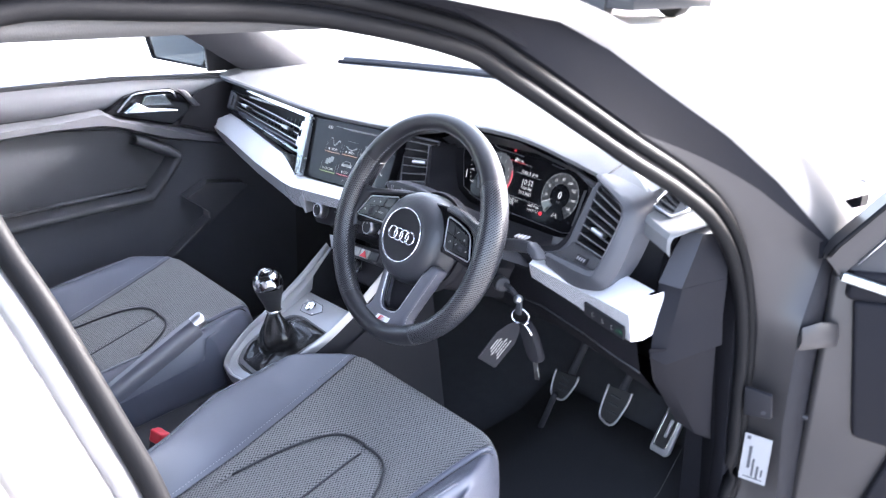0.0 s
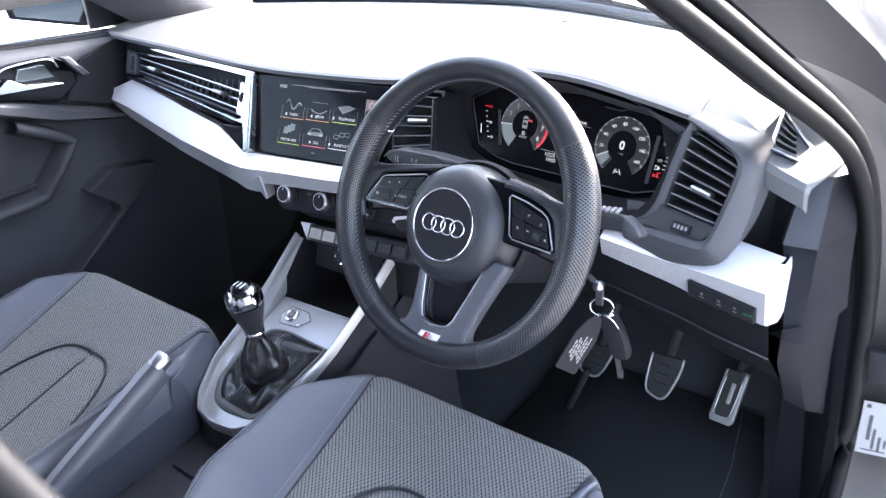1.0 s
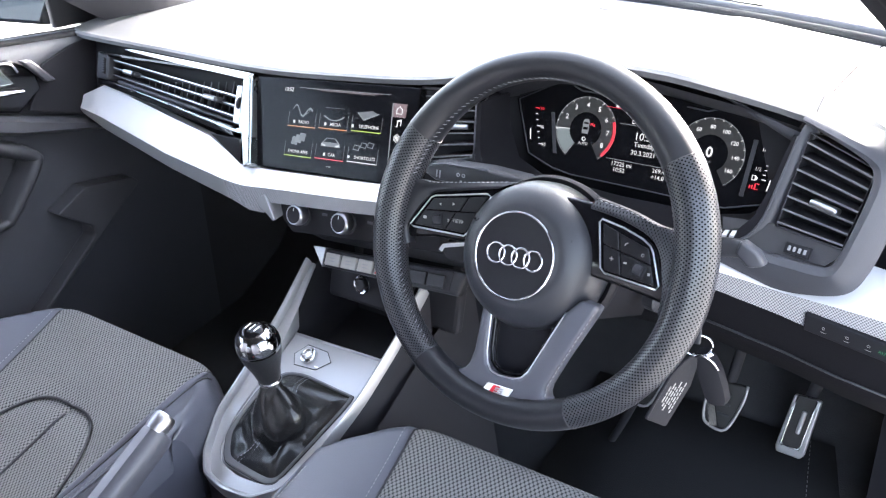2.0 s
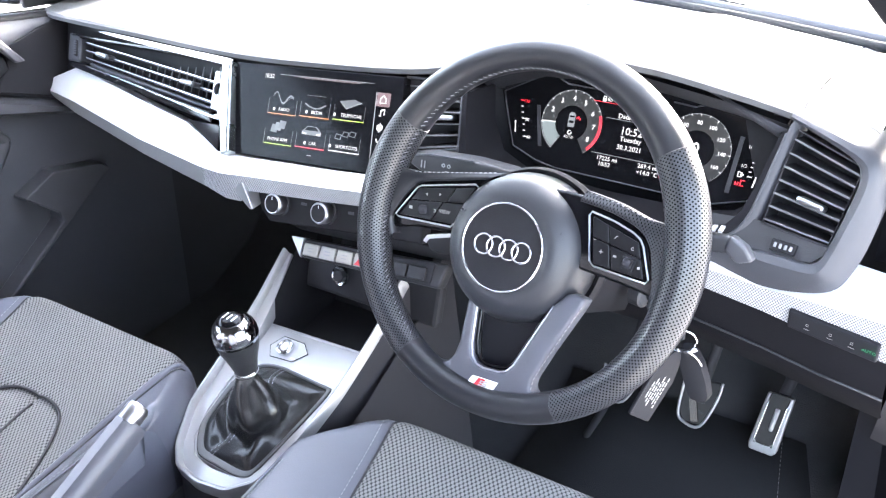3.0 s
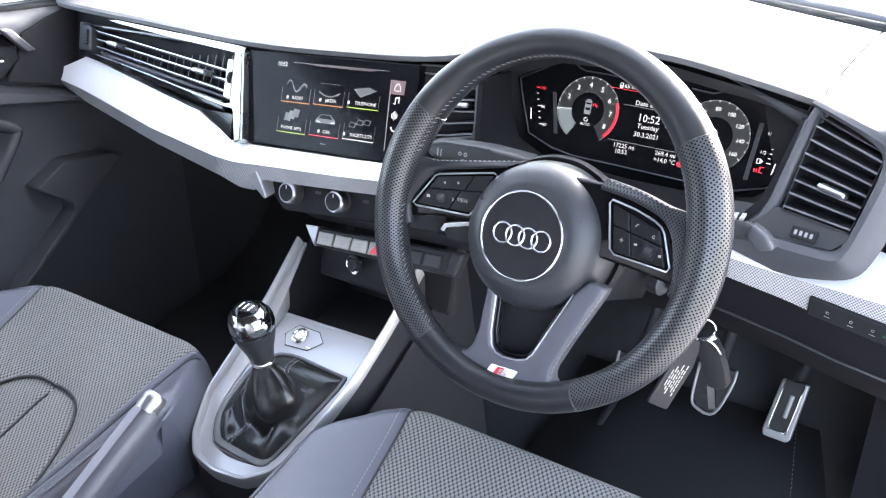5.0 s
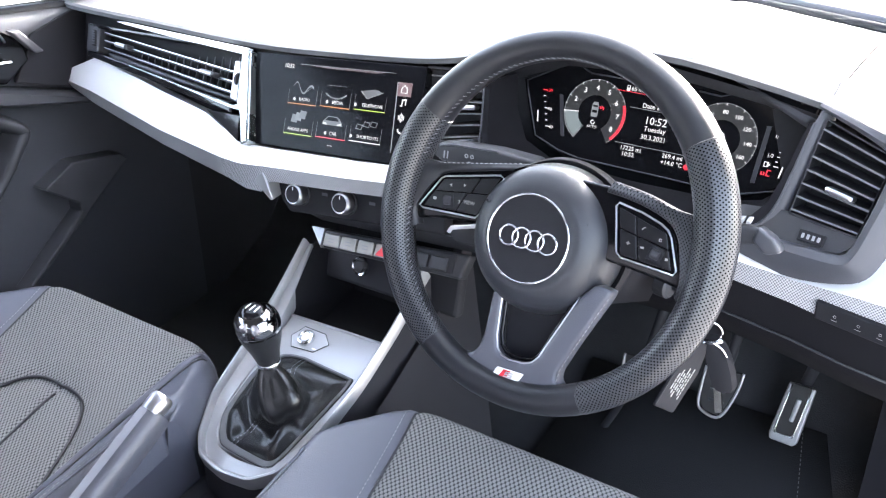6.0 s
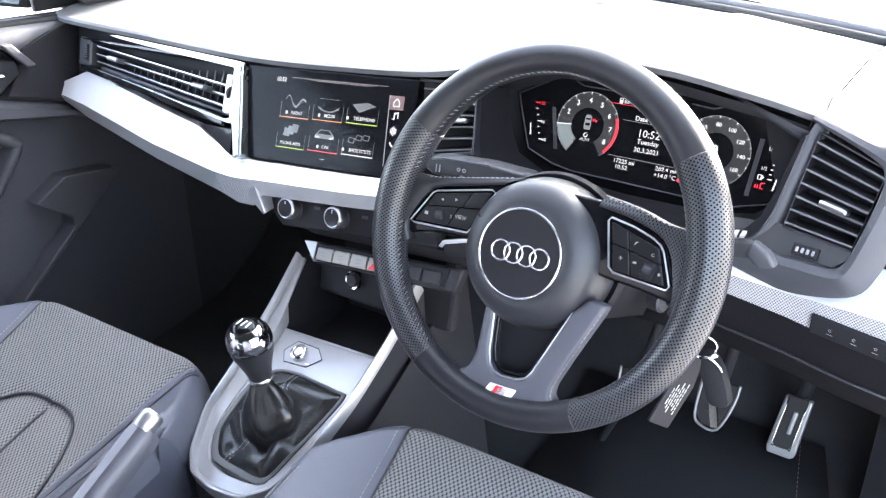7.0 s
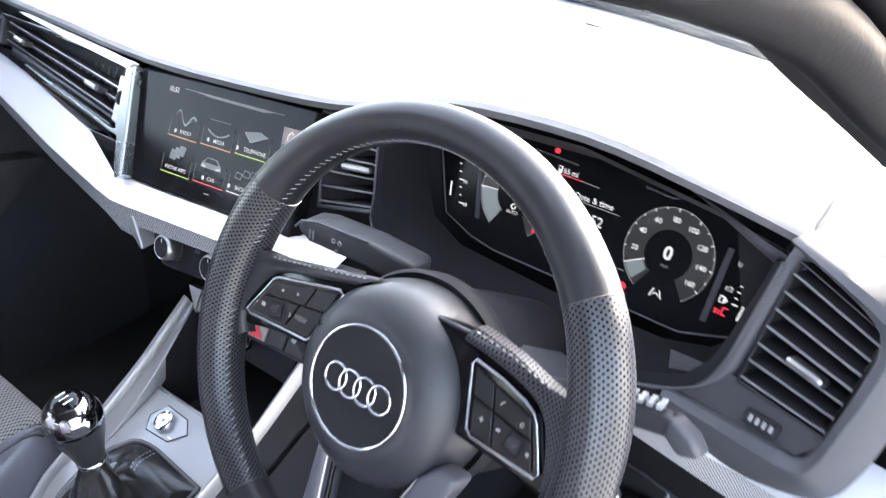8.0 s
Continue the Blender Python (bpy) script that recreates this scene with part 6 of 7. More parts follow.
seat("dotted grey fabric front seat with slate bolsters", 0.364, 0.070, 0.745, 0.272)
seat("dotted grey fabric passenger seat with slate bolsters", -0.334, 0.018, 0.700)

# ---- centre console ----
con = thing("centre_console", "grey centre console round the gear lever", "console", (0, 0, 0.5))
KM = axes((0.0, -0.02, 0.578), (1, 0, 0.06), (0, 0.915, 0.40))
part("top_plate", flat([(-0.090, 0.118), (-0.088, -0.036), (-0.075, -0.079), (-0.056, -0.098), (0.025, -0.103), (0.046, -0.089), (0.061, -0.055), (0.088, 0.116)], -0.02, 0.0, KM, 0.002), M_CONSOLE, con, "grey painted plate", 40)
OUT = [(-0.112, 0.215, 0.052), (-0.115, 0.13, 0.028), (-0.120, 0.045, 0.010), (-0.117, -0.036, 0.005), (-0.090, -0.097, 0.004), (-0.064, -0.123, 0.004), (-0.02, -0.132, 0.004),
       (0.03, -0.128, 0.004), (0.062, -0.104, 0.004), (0.080, -0.058, 0.005), (0.093, 0.045, 0.010), (0.104, 0.13, 0.028), (0.112, 0.215, 0.052)]
INW = [(-0.098, 0.215, 0.048), (-0.093, 0.13, 0.018), (-0.089, 0.045, 0.0015), (-0.087, -0.036, 0.001), (-0.074, -0.078, 0.001), (-0.056, -0.097, 0.001), (-0.02, -0.104, 0.001),
       (0.025, -0.102, 0.001), (0.045, -0.088, 0.001), (0.060, -0.055, 0.001), (0.077, 0.045, 0.0015), (0.092, 0.13, 0.020), (0.098, 0.215, 0.048)]


def soften(pts, r=0.22):
    """Cut each inner corner into three short steps."""
    P = [Vector(p) for p in pts]
    out = [P[0]]
    for a, b, c in zip(P, P[1:], P[2:]):
        for t in (0, 0.25, 0.5, 0.75, 1):
            u, v = b.lerp(a, r), b.lerp(c, r)
            out.append(u * (1 - t) ** 2 + b * 2 * t * (1 - t) + v * t * t)
    return out + [P[-1]]


secs = []
for o, i in zip(soften(OUT), soften(INW)):
    w = (i - o) * (1 / max(0.001, (i - o).length))
    up = Vector((0, 0, 1))
    secs.append([KM @ q for q in (i - up * 0.02, i - up * 0.001, i - w * 0.001, o + w * 0.0085 - up * 0.0025, o + w * 0.0075 + up * 0.0050, o + w * 0.0050 + up * 0.0075, o + w * 0.0020 + up * 0.0070, o + up * 0.0035, o - w * 0.0015 - up * 0.008, o - w * 0.002 - up * 0.012)])
part("surround", loft(secs), M_CONSOLE, con, "raised grey painted surround", 45)
part("surround_base", loft([[s[-1] for s in secs], [s[-1] + Vector((0, 0, -0.09)) for s in secs]]), M_DARK, con, "", 60)
for sg in (-1, 1):
    part("side_wall", loft([[KM @ Vector((sg * 0.103, -0.06, -0.03)), KM @ Vector((sg * 0.110, 0.06, -0.03)), (sg * 0.112, 0.19, 0.66), (sg * 0.112, 0.25, 0.74)], [(sg * 0.12, -0.08, 0.30), (sg * 0.125, 0.05, 0.30), (sg * 0.125, 0.2, 0.30), (sg * 0.125, 0.3, 0.30)]]), M_DARK, con, "", 60)
    part("tray_wall", loft([[KM @ Vector((sg * 0.094, 0.10, 0.004)), KM @ Vector((sg * 0.094, 0.22, 0.050))], [(sg * 0.088, 0.09, 0.57), (sg * 0.088, 0.24, 0.60)]]), M_DEEP, con, "black inner wall of the tray")
part("storage_tray", loft([[(-0.085, 0.075, 0.605), (0.085, 0.075, 0.615)], [(-0.085, 0.10, 0.575), (0.085, 0.10, 0.58)], [(-0.085, 0.22, 0.60), (0.085, 0.22, 0.60)], [(-0.085, 0.26, 0.74), (0.085, 0.26, 0.74)]]), M_DEEP, con, "dark open storage tray", 60)
part("start_button", lathe([(0.0130, 0), (0.0130, 0.004), (0.0118, 0.006), (0.0095, 0.0065), (0.009, 0.0055), (0.0, 0.0055)], KM @ pose(-0.037, 0.088, 0.002), 28), M_CHROME, con, "round silver button", 40)
part("button_plate", flat([(-0.066, 0.086), (-0.054, 0.106), (-0.014, 0.104), (0.002, 0.090), (-0.014, 0.072), (-0.054, 0.070)], 0, 0.0010, KM, 0.0005), M_CONSOLE, con, "grey plate round the button")
part("plate_joint", tube([KM @ Vector((a, b, 0.0008)) for a, b in ((-0.066, 0.086), (-0.054, 0.106), (-0.014, 0.104), (0.002, 0.090), (-0.014, 0.072), (-0.054, 0.070))], 0.0007, 5, True), M_DARK, con, "dark joint round the plate", 180)
part("button_mark", flat(rect(-0.019, 0.0755, -0.012, 0.0775), 0.001, 0.0016, KM), M_WHITE, con)
part("plate_edge", tube([KM @ Vector((-0.090, 0.1185, -0.001)), KM @ Vector((0.088, 0.1165, -0.001))], 0.0022, 8), M_CONSOLE, con, "", 180)
part("rear_tray", prism([(-0.075, -0.52, 0.435), (0.085, -0.52, 0.435), (0.085, -0.13, 0.475), (-0.09, -0.11, 0.475)], (0, 0, -0.16), 0.008), M_PLASTIC, con, "black lower console")
part("coin_tray", prism([(-0.055, -0.20, 0.470), (0.055, -0.20, 0.470), (0.05, -0.14, 0.477), (-0.055, -0.14, 0.477)], (0, 0, 0.003), 0.002), M_DARK, con)
for x, y in ((0.04, -0.28), (0.045, -0.37)):
    part("cup_holder", lathe([(0.040, 0), (0.040, 0.006), (0.036, 0.006), (0.034, -0.01), (0, -0.01)], pose(x, y, 0.462, -6), 28), M_DARK, con, "", 40)

# gear lever
gear = thing("gear_lever", "gear lever with chrome-capped knob and leather gaiter", "gear lever", (0, -0.03, 0.58))
GB = [(-0.050, 0.057), (0.058, 0.057), (0.069, 0.047), (0.050, -0.047), (0.041, -0.086), (0.028, -0.093), (-0.046, -0.088), (-0.060, -0.076), (-0.077, -0.050), (-0.077, 0.024)]
gb = soften([(a, b, 0) for a, b in GB] + [(*GB[0], 0), (*GB[1], 0)], 0.3)[6:-1]
fr = [[KM @ Vector((p.x * k, p.y * k - 0.016 * (k - 1), z)) for k, z in ((1.075, 0.0), (1.070, 0.0022), (1.02, 0.0026), (0.995, 0.0015), (0.975, -0.004))] for p in gb]
part("gaiter_frame", loft(fr, False, True), M_DASH, gear, "grey gaiter frame", 40)
part("frame_joint", tube([KM @ Vector((p.x * 1.08, p.y * 1.08 - 0.0013, 0.0004)) for p in gb], 0.0009, 5, True), M_DARK, gear, "dark joint round the frame", 180)
NB = len(gb)
STEPS = [(1.0, 0.0), (0.93, 0.004), (0.85, 0.007), (0.77, 0.009), (0.69, 0.0105), (0.61, 0.0115), (0.54, 0.011), (0.49, 0.008)]
BAG = [(0.004, -0.016, 0.004, 0.036), (0.007, -0.020, 0.012, 0.0375), (0.009, -0.021, 0.022, 0.0375), (0.010, -0.019, 0.034, 0.036), (0.009, -0.015, 0.046, 0.033), (0.006, -0.009, 0.057, 0.026), (0.002, -0.003, 0.066, 0.0185), (-0.001, 0.003, 0.074, 0.0135), (-0.002, 0.005, 0.081, 0.0122)]
secs = []
for k, (r, z) in enumerate(STEPS):
    sec = []
    for p in gb:
        th = math.atan2(p.y + 0.016, p.x)
        crease = math.sin(2.5 * th + 1.0 + 4.0 * r) * math.sin(math.pi * (1 - r) / 0.55)
        crease += 0.6 * noise.noise(Vector((p.x * 28, p.y * 28, r * 5)))
        sec.append(KM @ Vector((p.x * r + 0.004 * (1 - r), p.y * r - 0.016 * (1 - r), z + 0.0095 * crease * min(1, (1 - r) * 6))))
    secs.append(sec)
for k, (cx, cy, z, r) in enumerate(BAG):
    sec = []
    f = k / (len(BAG) - 1)
    for p in gb:
        th = math.atan2(p.y + 0.016, p.x)
        rr = r * (1 + 0.10 * math.sin(5 * th + 4 * f) * math.sin(math.pi * f) ** 2 + 0.14 * math.sin(2 * th + 0.5 + 2.5 * f) * math.sin(math.pi * f) + 0.09 * noise.noise(Vector((math.cos(th) * 1.6, math.sin(th) * 1.6, f * 3.5))))
        sec.append(KM @ Vector((cx + rr * math.cos(th), cy + rr * math.sin(th), z + 0.004 * math.sin(3 * th + 1) * (1 - f) * f * 4)))
    secs.append(sec)
part("gaiter", loft(secs, True), M_GAITER, gear, "creased black leather gaiter", 180)
for tx, ty, n0 in ((0.020, 0.057, 7), (-0.030, -0.090, 7)):
    i0 = min(range(NB), key=lambda i: (gb[i].x - tx) ** 2 + (gb[i].y - ty) ** 2)
    for s in (-0.0035, 0.0035):
        stitches([KM @ (KM.inverted() @ secs[k][i0] + Vector((s, 0, 0.0006))) for k in range(0, n0)], gear, 0.0026, 0.0026, 0.0005)
i0 = min(range(NB), key=lambda i: (gb[i].x + 0.07) ** 2 + (gb[i].y - 0.02) ** 2)
stitches([secs[k][i0] + Vector((-0.0008, 0, 0.0004)) for k in range(11, len(secs))], gear, 0.0026, 0.0026, 0.0005)
KT = axes((-0.002, -0.047, 0.648), (1, 0, 0), (0, 0.97, 0.15)) @ Matrix.Scale(0.94, 4)
part("collar", lathe([(0.0150, 0), (0.0166, 0.002), (0.0166, 0.005), (0.0155, 0.007), (0, 0.007)], KT, 28), M_CHROME, gear, "chrome collar", 40)
part("knob", lathe([(0.0150, 0.006), (0.0165, 0.010), (0.0190, 0.022), (0.0228, 0.034), (0.0268, 0.046), (0.0292, 0.056), (0.0300, 0.064), (0.029, 0.070), (0, 0.070)], KT, 32), M_LEATHER, gear, "black leather knob", 60)
part("knob_cap", lathe([(0.0303, 0.062), (0.0306, 0.068), (0.0300, 0.076), (0.0272, 0.084), (0.0215, 0.0905), (0.012, 0.0950), (0, 0.0965)], KT, 40), M_CAP, gear, "mirror-chrome knob cap", 180)
part("knob_inset", lathe([(0.0185, 0.0915), (0.0180, 0.0936), (0.011, 0.0966), (0, 0.0976)], KT @ pose(-0.001, -0.001, 0), 28), M_GLOSS, gear, "gloss black shift pattern inset", 60)
for dx in (-0.008, 0, 0.008):
    part("shift_mark", flat(rect(dx - 0.0007, -0.006, dx + 0.0007, 0.005), 0.0935, 0.0979, KT), M_WHITE, gear)
# handbrake
hb = thing("handbrake", "black handbrake lever with silver button", "handbrake", (-0.06, -0.3, 0.5))
d0, d1 = Vector((-0.064, -0.42, 0.515)), Vector((-0.057, -0.185, 0.638))
hm = axes(d0, (d1 - d0), (0, -0.45, 0.9))
L = (d1 - d0).length
part("grip", loft([[hm @ Vector((x, h * w, b * wd)) for h, b in ((-0.014, -0.8), (-0.018, 0), (-0.014, 0.8), (0.004, 1.0), (0.014, 0.55), (0.016, 0), (0.014, -0.55), (0.004, -1.0))] for x, w, wd in ((-0.06, 0.9, 0.014), (0.03, 1.0, 0.016), (0.08, 1.15, 0.0175), (0.2, 1.2, 0.0185), (L - 0.006, 1.15, 0.018), (L, 1.05, 0.016))], True, False, True), M_SPOKE, hb, "slate leather grip", 50)
part("blade", loft([[hm @ Vector((x, 0.0182 + 0.002 * k, s * 0.0065)) for s in (-1, -0.5, 0.5, 1)] for x, k in ((0.04, 0), (0.09, 1), (0.2, 1), (L - 0.004, 1))]), M_STRIP, hb, "satin strip on top of the grip")
part("button", lathe([(0.0135, 0), (0.0145, 0.004), (0.0145, 0.02), (0.012, 0.024), (0, 0.024)], hm @ pose(L - 0.004, 0.006, 0, 0, 90, 0), 24), M_SATIN, hb, "silver release button", 40)
part("boot", lathe([(0.045, -0.01), (0.042, 0.01), (0.028, 0.04), (0.018, 0.06), (0, 0.06)], axes((-0.064, -0.43, 0.47), (1, 0, 0), (0, 0.6, 0.8)) @ pose(0, 0, 0, -60), 20), M_LEATHER, hb)
buckle = thing("seat_belt_buckle", "black belt buckle with red release button", "belt buckle", (0.09, -0.32, 0.5))
bkm = axes((0.084, -0.342, 0.486), (1, 0.2, 0), (0, 0.3, 1))
part("housing", box(0.032, 0.08, 0.018, bkm, 0.004), M_PLASTIC, buckle)
part("release_button", box(0.034, 0.024, 0.020, bkm @ pose(0, 0.036, 0), 0.004), M_RED, buckle, "red release button")

# ---- pedals ----
def pedal(label, at, ol, tilt, arm):
    """A hanging pedal: ribbed rubber pad with a bright edge on its sides and foot."""
    p = thing("pedal", label, "pedal", at, "pedals")
    m = axes(at, (1, 0.05, 0.05), (0, math.sin(radians(tilt)), math.cos(radians(tilt))))
    part("pad", flat(ol, -0.010, 0.0, m, 0.003), M_PEDALRUB, p, "black rubber pad")
    part("metal_edge", tube([m @ Vector((v.x, v.y, 0.0005)) for v in spline([(a, b, 0) for a, b in ol], 4)], 0.0025, 8), M_PEDALMET, p, "brushed metal edge", 180)
    y0, y1 = min(b for a, b in ol), max(b for a, b in ol)
    for k in range(3):
        y = y0 + (y1 - y0) * (0.30 + 0.22 * k)
        part("tread", flat([(-0.010, y), (0.014, y - 0.002), (0.014, y + 0.002), (-0.010, y + 0.004)], 0, 0.0035, m, 0.001), M_PLASTIC, p, "raised rubber rib")
    part("arm", tube([m @ Vector((0.004, 0.02, -0.008)), Vector((at[0] + 0.01, at[1] + 0.06, at[2] + 0.10)), Vector(arm)], 0.009, 8), M_DARK, p, "black pedal arm", 180)
    return p


pedal("clutch pedal with metal edge", (0.292, 0.490, 0.412), [(-0.029, 0.034), (-0.029, -0.010), (-0.018, -0.023), (0.010, -0.023), (0.030, 0.016), (0.033, 0.036)], 22, (0.31, 0.62, 0.72))
pedal("brake pedal with metal edge", (0.418, 0.504, 0.416), [(-0.022, 0.044), (-0.026, -0.014), (-0.016, -0.031), (0.012, -0.033), (0.032, 0.014), (0.037, 0.044)], 22, (0.42, 0.62, 0.72))
ac = thing("pedal", "long accelerator pedal with brushed metal frame", "pedal", (0.529, 0.545, 0.394), "pedals")
AM = axes((0.529, 0.545, 0.394), (1, 0.05, 0.05), (0, math.sin(radians(22)), math.cos(radians(22))))
AO = [(-0.012, 0.052), (-0.029, -0.036), (-0.027, -0.046), (0.009, -0.050), (0.016, -0.044), (0.030, 0.050)]
part("frame", flat(AO, -0.012, 0.0, AM, 0.003, 3), M_PEDALMET, ac, "brushed metal frame")
part("pad", flat([(-0.006, 0.053), (-0.020, -0.026), (-0.017, -0.032), (0.004, -0.034), (0.009, -0.029), (0.023, 0.051)], -0.002, 0.0015, AM, 0.001), M_PEDALRUB, ac, "black rubber pad")
part("pad_line", tube([AM @ Vector((v.x, v.y, 0.0016)) for v in spline([(-0.006, 0.050, 0), (-0.020, -0.026, 0), (-0.017, -0.032, 0), (0.004, -0.034, 0), (0.009, -0.029, 0), (0.023, 0.048, 0)], 3)], 0.0010, 6), M_CHROME, ac, "bright inner line", 180)
part("ridge", flat([(0.004, 0.030), (0.012, 0.029), (0.005, -0.010), (-0.002, -0.009)], 0.0, 0.006, AM, 0.0025, 3), M_PEDALMET, ac, "metal ridge")
part("arm", tube([AM @ Vector((0.006, 0.03, -0.010)), (0.55, 0.63, 0.50), (0.56, 0.70, 0.62)], 0.010, 8), M_DARK, ac, "black pedal arm", 180)
rest = thing("foot_rest_bar", "thin black bar hanging above the floor mat", "pedal bar", (0.24, 0.48, 0.3))
part("bar", tube(spline([(0.285, 0.475, 0.40), (0.262, 0.478, 0.34), (0.238, 0.486, 0.285), (0.226, 0.489, 0.262)], 4), 0.007, 8), M_DARK, rest, "", 180)
mt = thing("floor_mat", "black carpet floor mat with stitched edge", "floor mat", (0.38, 0.2, 0.27))
part("mat", thick(loft([[(x, y, z) for x in (0.16, 0.3, 0.5, 0.66 - max(0, y - 0.4) * 0.4)] for y, z in ((-0.1, 0.268), (0.3, 0.272), (0.5, 0.292), (0.60, 0.34))]), 0.006), M_MAT, mt, "", 180)
stitches([(0.62, -0.05, 0.277), (0.60, 0.28, 0.281), (0.57, 0.48, 0.300), (0.545, 0.585, 0.346)], mt, 0.004, 0.004, 0.0005)

# ---- passenger door ----
pdoor = thing("passenger_door", "closed dark grey passenger door with armrest", "door", (-0.74, -0.1, 0.6))
secs = []
for y in (-0.85, -0.5, -0.2, 0.0, 0.12, 0.22, 0.33, 0.45):
    f = max(0, y - 0.1)
    z = 1.003 - 0.075 * max(0, y + 0.05)
    secs.append([(-0.775, y, z - 0.004), (-0.728, y, z), (-0.712, y, z - 0.009), (-0.706 - 0.02 * f, y, min(0.965, z - 0.018)), (-0.710, y, 0.940), (-0.725, y, 0.925)])
part("upper_panel", loft(secs), M_GREY, pdoor, "dark grey upper door panel", 50)
part("top_roll", tube([(-0.722, y, 0.998 - 0.075 * max(0, y + 0.05)) for y in (-0.85, -0.4, -0.05, 0.10, 0.22, 0.33, 0.45)], 0.0075, 10), M_DEEP, pdoor, "rounded black top edge", 180)
# thin black sheet in the outline of the dashboard's shadow on the door
part("dash_shadow", prism([(-0.7045, 0.241, 0.970), (-0.7045, 0.203, 0.962), (-0.7045, 0.149, 0.944), (-0.7045, 0.134, 0.912), (-0.7045, 0.105, 0.872), (-0.7045, 0.220, 0.834), (-0.7045, 0.30, 0.82), (-0.7045, 0.33, 0.95)], (-0.008, 0, 0), 0.002), M_DEEP, pdoor, "black sheet painted as the dashboard's shadow on the door")
LEDGE = [(-0.85, 0.925, 0.890), (-0.32, 0.920, 0.892), (-0.20, 0.922, 0.896), (-0.091, 0.931, 0.892), (-0.053, 0.910, 0.884), (0.069, 0.872, 0.839), (0.200, 0.831, 0.810), (0.30, 0.800, 0.785), (0.45, 0.760, 0.745)]
part("middle_panel", loft([[(-0.722, y, 0.950), (-0.722, y, 0.93 - 0.1 * max(0, y)), (-0.726, y, zt)] for y, zt, zb in LEDGE]), M_PLASTIC, pdoor, "", 60)
part("armrest", loft([[(-0.735, y, zt + 0.004), (-0.700, y, zt), (-0.689, y, zt - 0.007), (-0.688, y, zb + 0.006), (-0.698, y, zb), (-0.735, y, zb - 0.006)] for y, zt, zb in LEDGE]), M_CHEEK, pdoor, "dark grey armrest ledge", 40)
part("lower_panel", loft([[(-0.735, y, zb), (-0.728, y, zb - 0.06), (-0.732, y, 0.55), (-0.745, y, 0.20)] for y, zt, zb in LEDGE]), M_GREY, pdoor, "", 60)
PO = spline([(0, -0.016, 0.860), (0, 0.060, 0.822), (0, 0.090, 0.803), (0, 0.092, 0.788), (0, 0.070, 0.758), (0, 0.020, 0.704), (0, -0.006, 0.692), (0, -0.12, 0.688), (0, -0.31, 0.680), (0, -0.85, 0.660)], 4)
secs = []
for i, p in enumerate(PO):
    d = (PO[min(i + 1, len(PO) - 1)] - PO[max(i - 1, 0)]).normalized()
    n = Vector((0, -d.z, d.y)) if Vector((0, -d.z, d.y)).dot(Vector((0, -0.3, 0.79)) - p) > 0 else Vector((0, d.z, -d.y))
    secs.append([p + n * a + Vector((x, 0, 0)) for a, x in ((-0.006, -0.735), (-0.003, -0.690), (0.0, -0.679), (0.005, -0.675), (0.013, -0.676), (0.018, -0.683), (0.024, -0.722))])
part("pocket_rim", loft(secs), M_PLASTIC, pdoor, "dark grey moulded rim round the pocket", 50)
part("pocket", prism([(-0.722, -0.85, 0.885), (-0.722, -0.20, 0.890), (-0.722, -0.05, 0.875), (-0.722, 0.07, 0.800), (-0.722, 0.0, 0.700), (-0.722, -0.31, 0.690), (-0.722, -0.85, 0.670)], (-0.012, 0, 0), 0.0), M_PLASTIC, pdoor, "dark fabric insert")
part("pocket_ridge", tube([(-0.716, 0.010, 0.722), (-0.712, -0.10, 0.720), (-0.712, -0.85, 0.700)], 0.005, 8), M_PLASTIC, pdoor, "raised ridge in the pocket", 180)
part("grab_recess", prism([(-0.728, -0.085, 0.923), (-0.728, -0.030, 0.960), (-0.728, 0.006, 0.968), (-0.728, 0.090, 0.966), (-0.728, 0.130, 0.942), (-0.728, 0.135, 0.905), (-0.728, 0.086, 0.874), (-0.728, -0.040, 0.909)], (0.028, 0, 0), 0.004), M_GLOSS, pdoor, "gloss black handle recess")
part("recess_trim", tube(spline([(-0.698, -0.051, 0.923), (-0.697, -0.022, 0.951), (-0.697, 0.002, 0.963), (-0.697, 0.081, 0.962), (-0.698, 0.099, 0.943)], 4), 0.0020, 8), M_SATIN, pdoor, "silver edge of the recess", 180)
part("door_handle", prism([(-0.700, -0.040, 0.922), (-0.700, -0.006, 0.944), (-0.700, 0.021, 0.927), (-0.700, 0.098, 0.915), (-0.700, 0.097, 0.909), (-0.700, -0.032, 0.918)], (0.016, 0, 0), 0.003), M_CHROME, pdoor, "chrome door handle")
part("handle_back", prism([(-0.700, 0.010, 0.934), (-0.700, 0.020, 0.955), (-0.700, 0.070, 0.954), (-0.700, 0.088, 0.926), (-0.700, 0.026, 0.931)], (0.004, 0, 0), 0.001), M_SMOKE, pdoor, "smoked metal plate behind the handle")
part("lock_button", prism([(-0.700, 0.103, 0.962), (-0.700, 0.122, 0.960), (-0.700, 0.158, 0.917), (-0.700, 0.140, 0.917)], (0.015, 0, 0), 0.003), M_CHEEK, pdoor, "grey lock rocker")
part("speaker_panel", prism([(-0.732, 0.099, 0.679), (-0.732, 0.164, 0.710), (-0.732, 0.266, 0.694), (-0.732, 0.280, 0.680), (-0.732, 0.183, 0.612), (-0.732, 0.073, 0.535), (-0.732, 0.030, 0.505), (-0.732, 0.016, 0.505), (-0.732, 0.160, 0.612), (-0.732, 0.160, 0.630), (-0.732, 0.117, 0.664)], (0.040, 0, 0), 0.003), M_CHEEK, pdoor, "dark grey speaker surround")
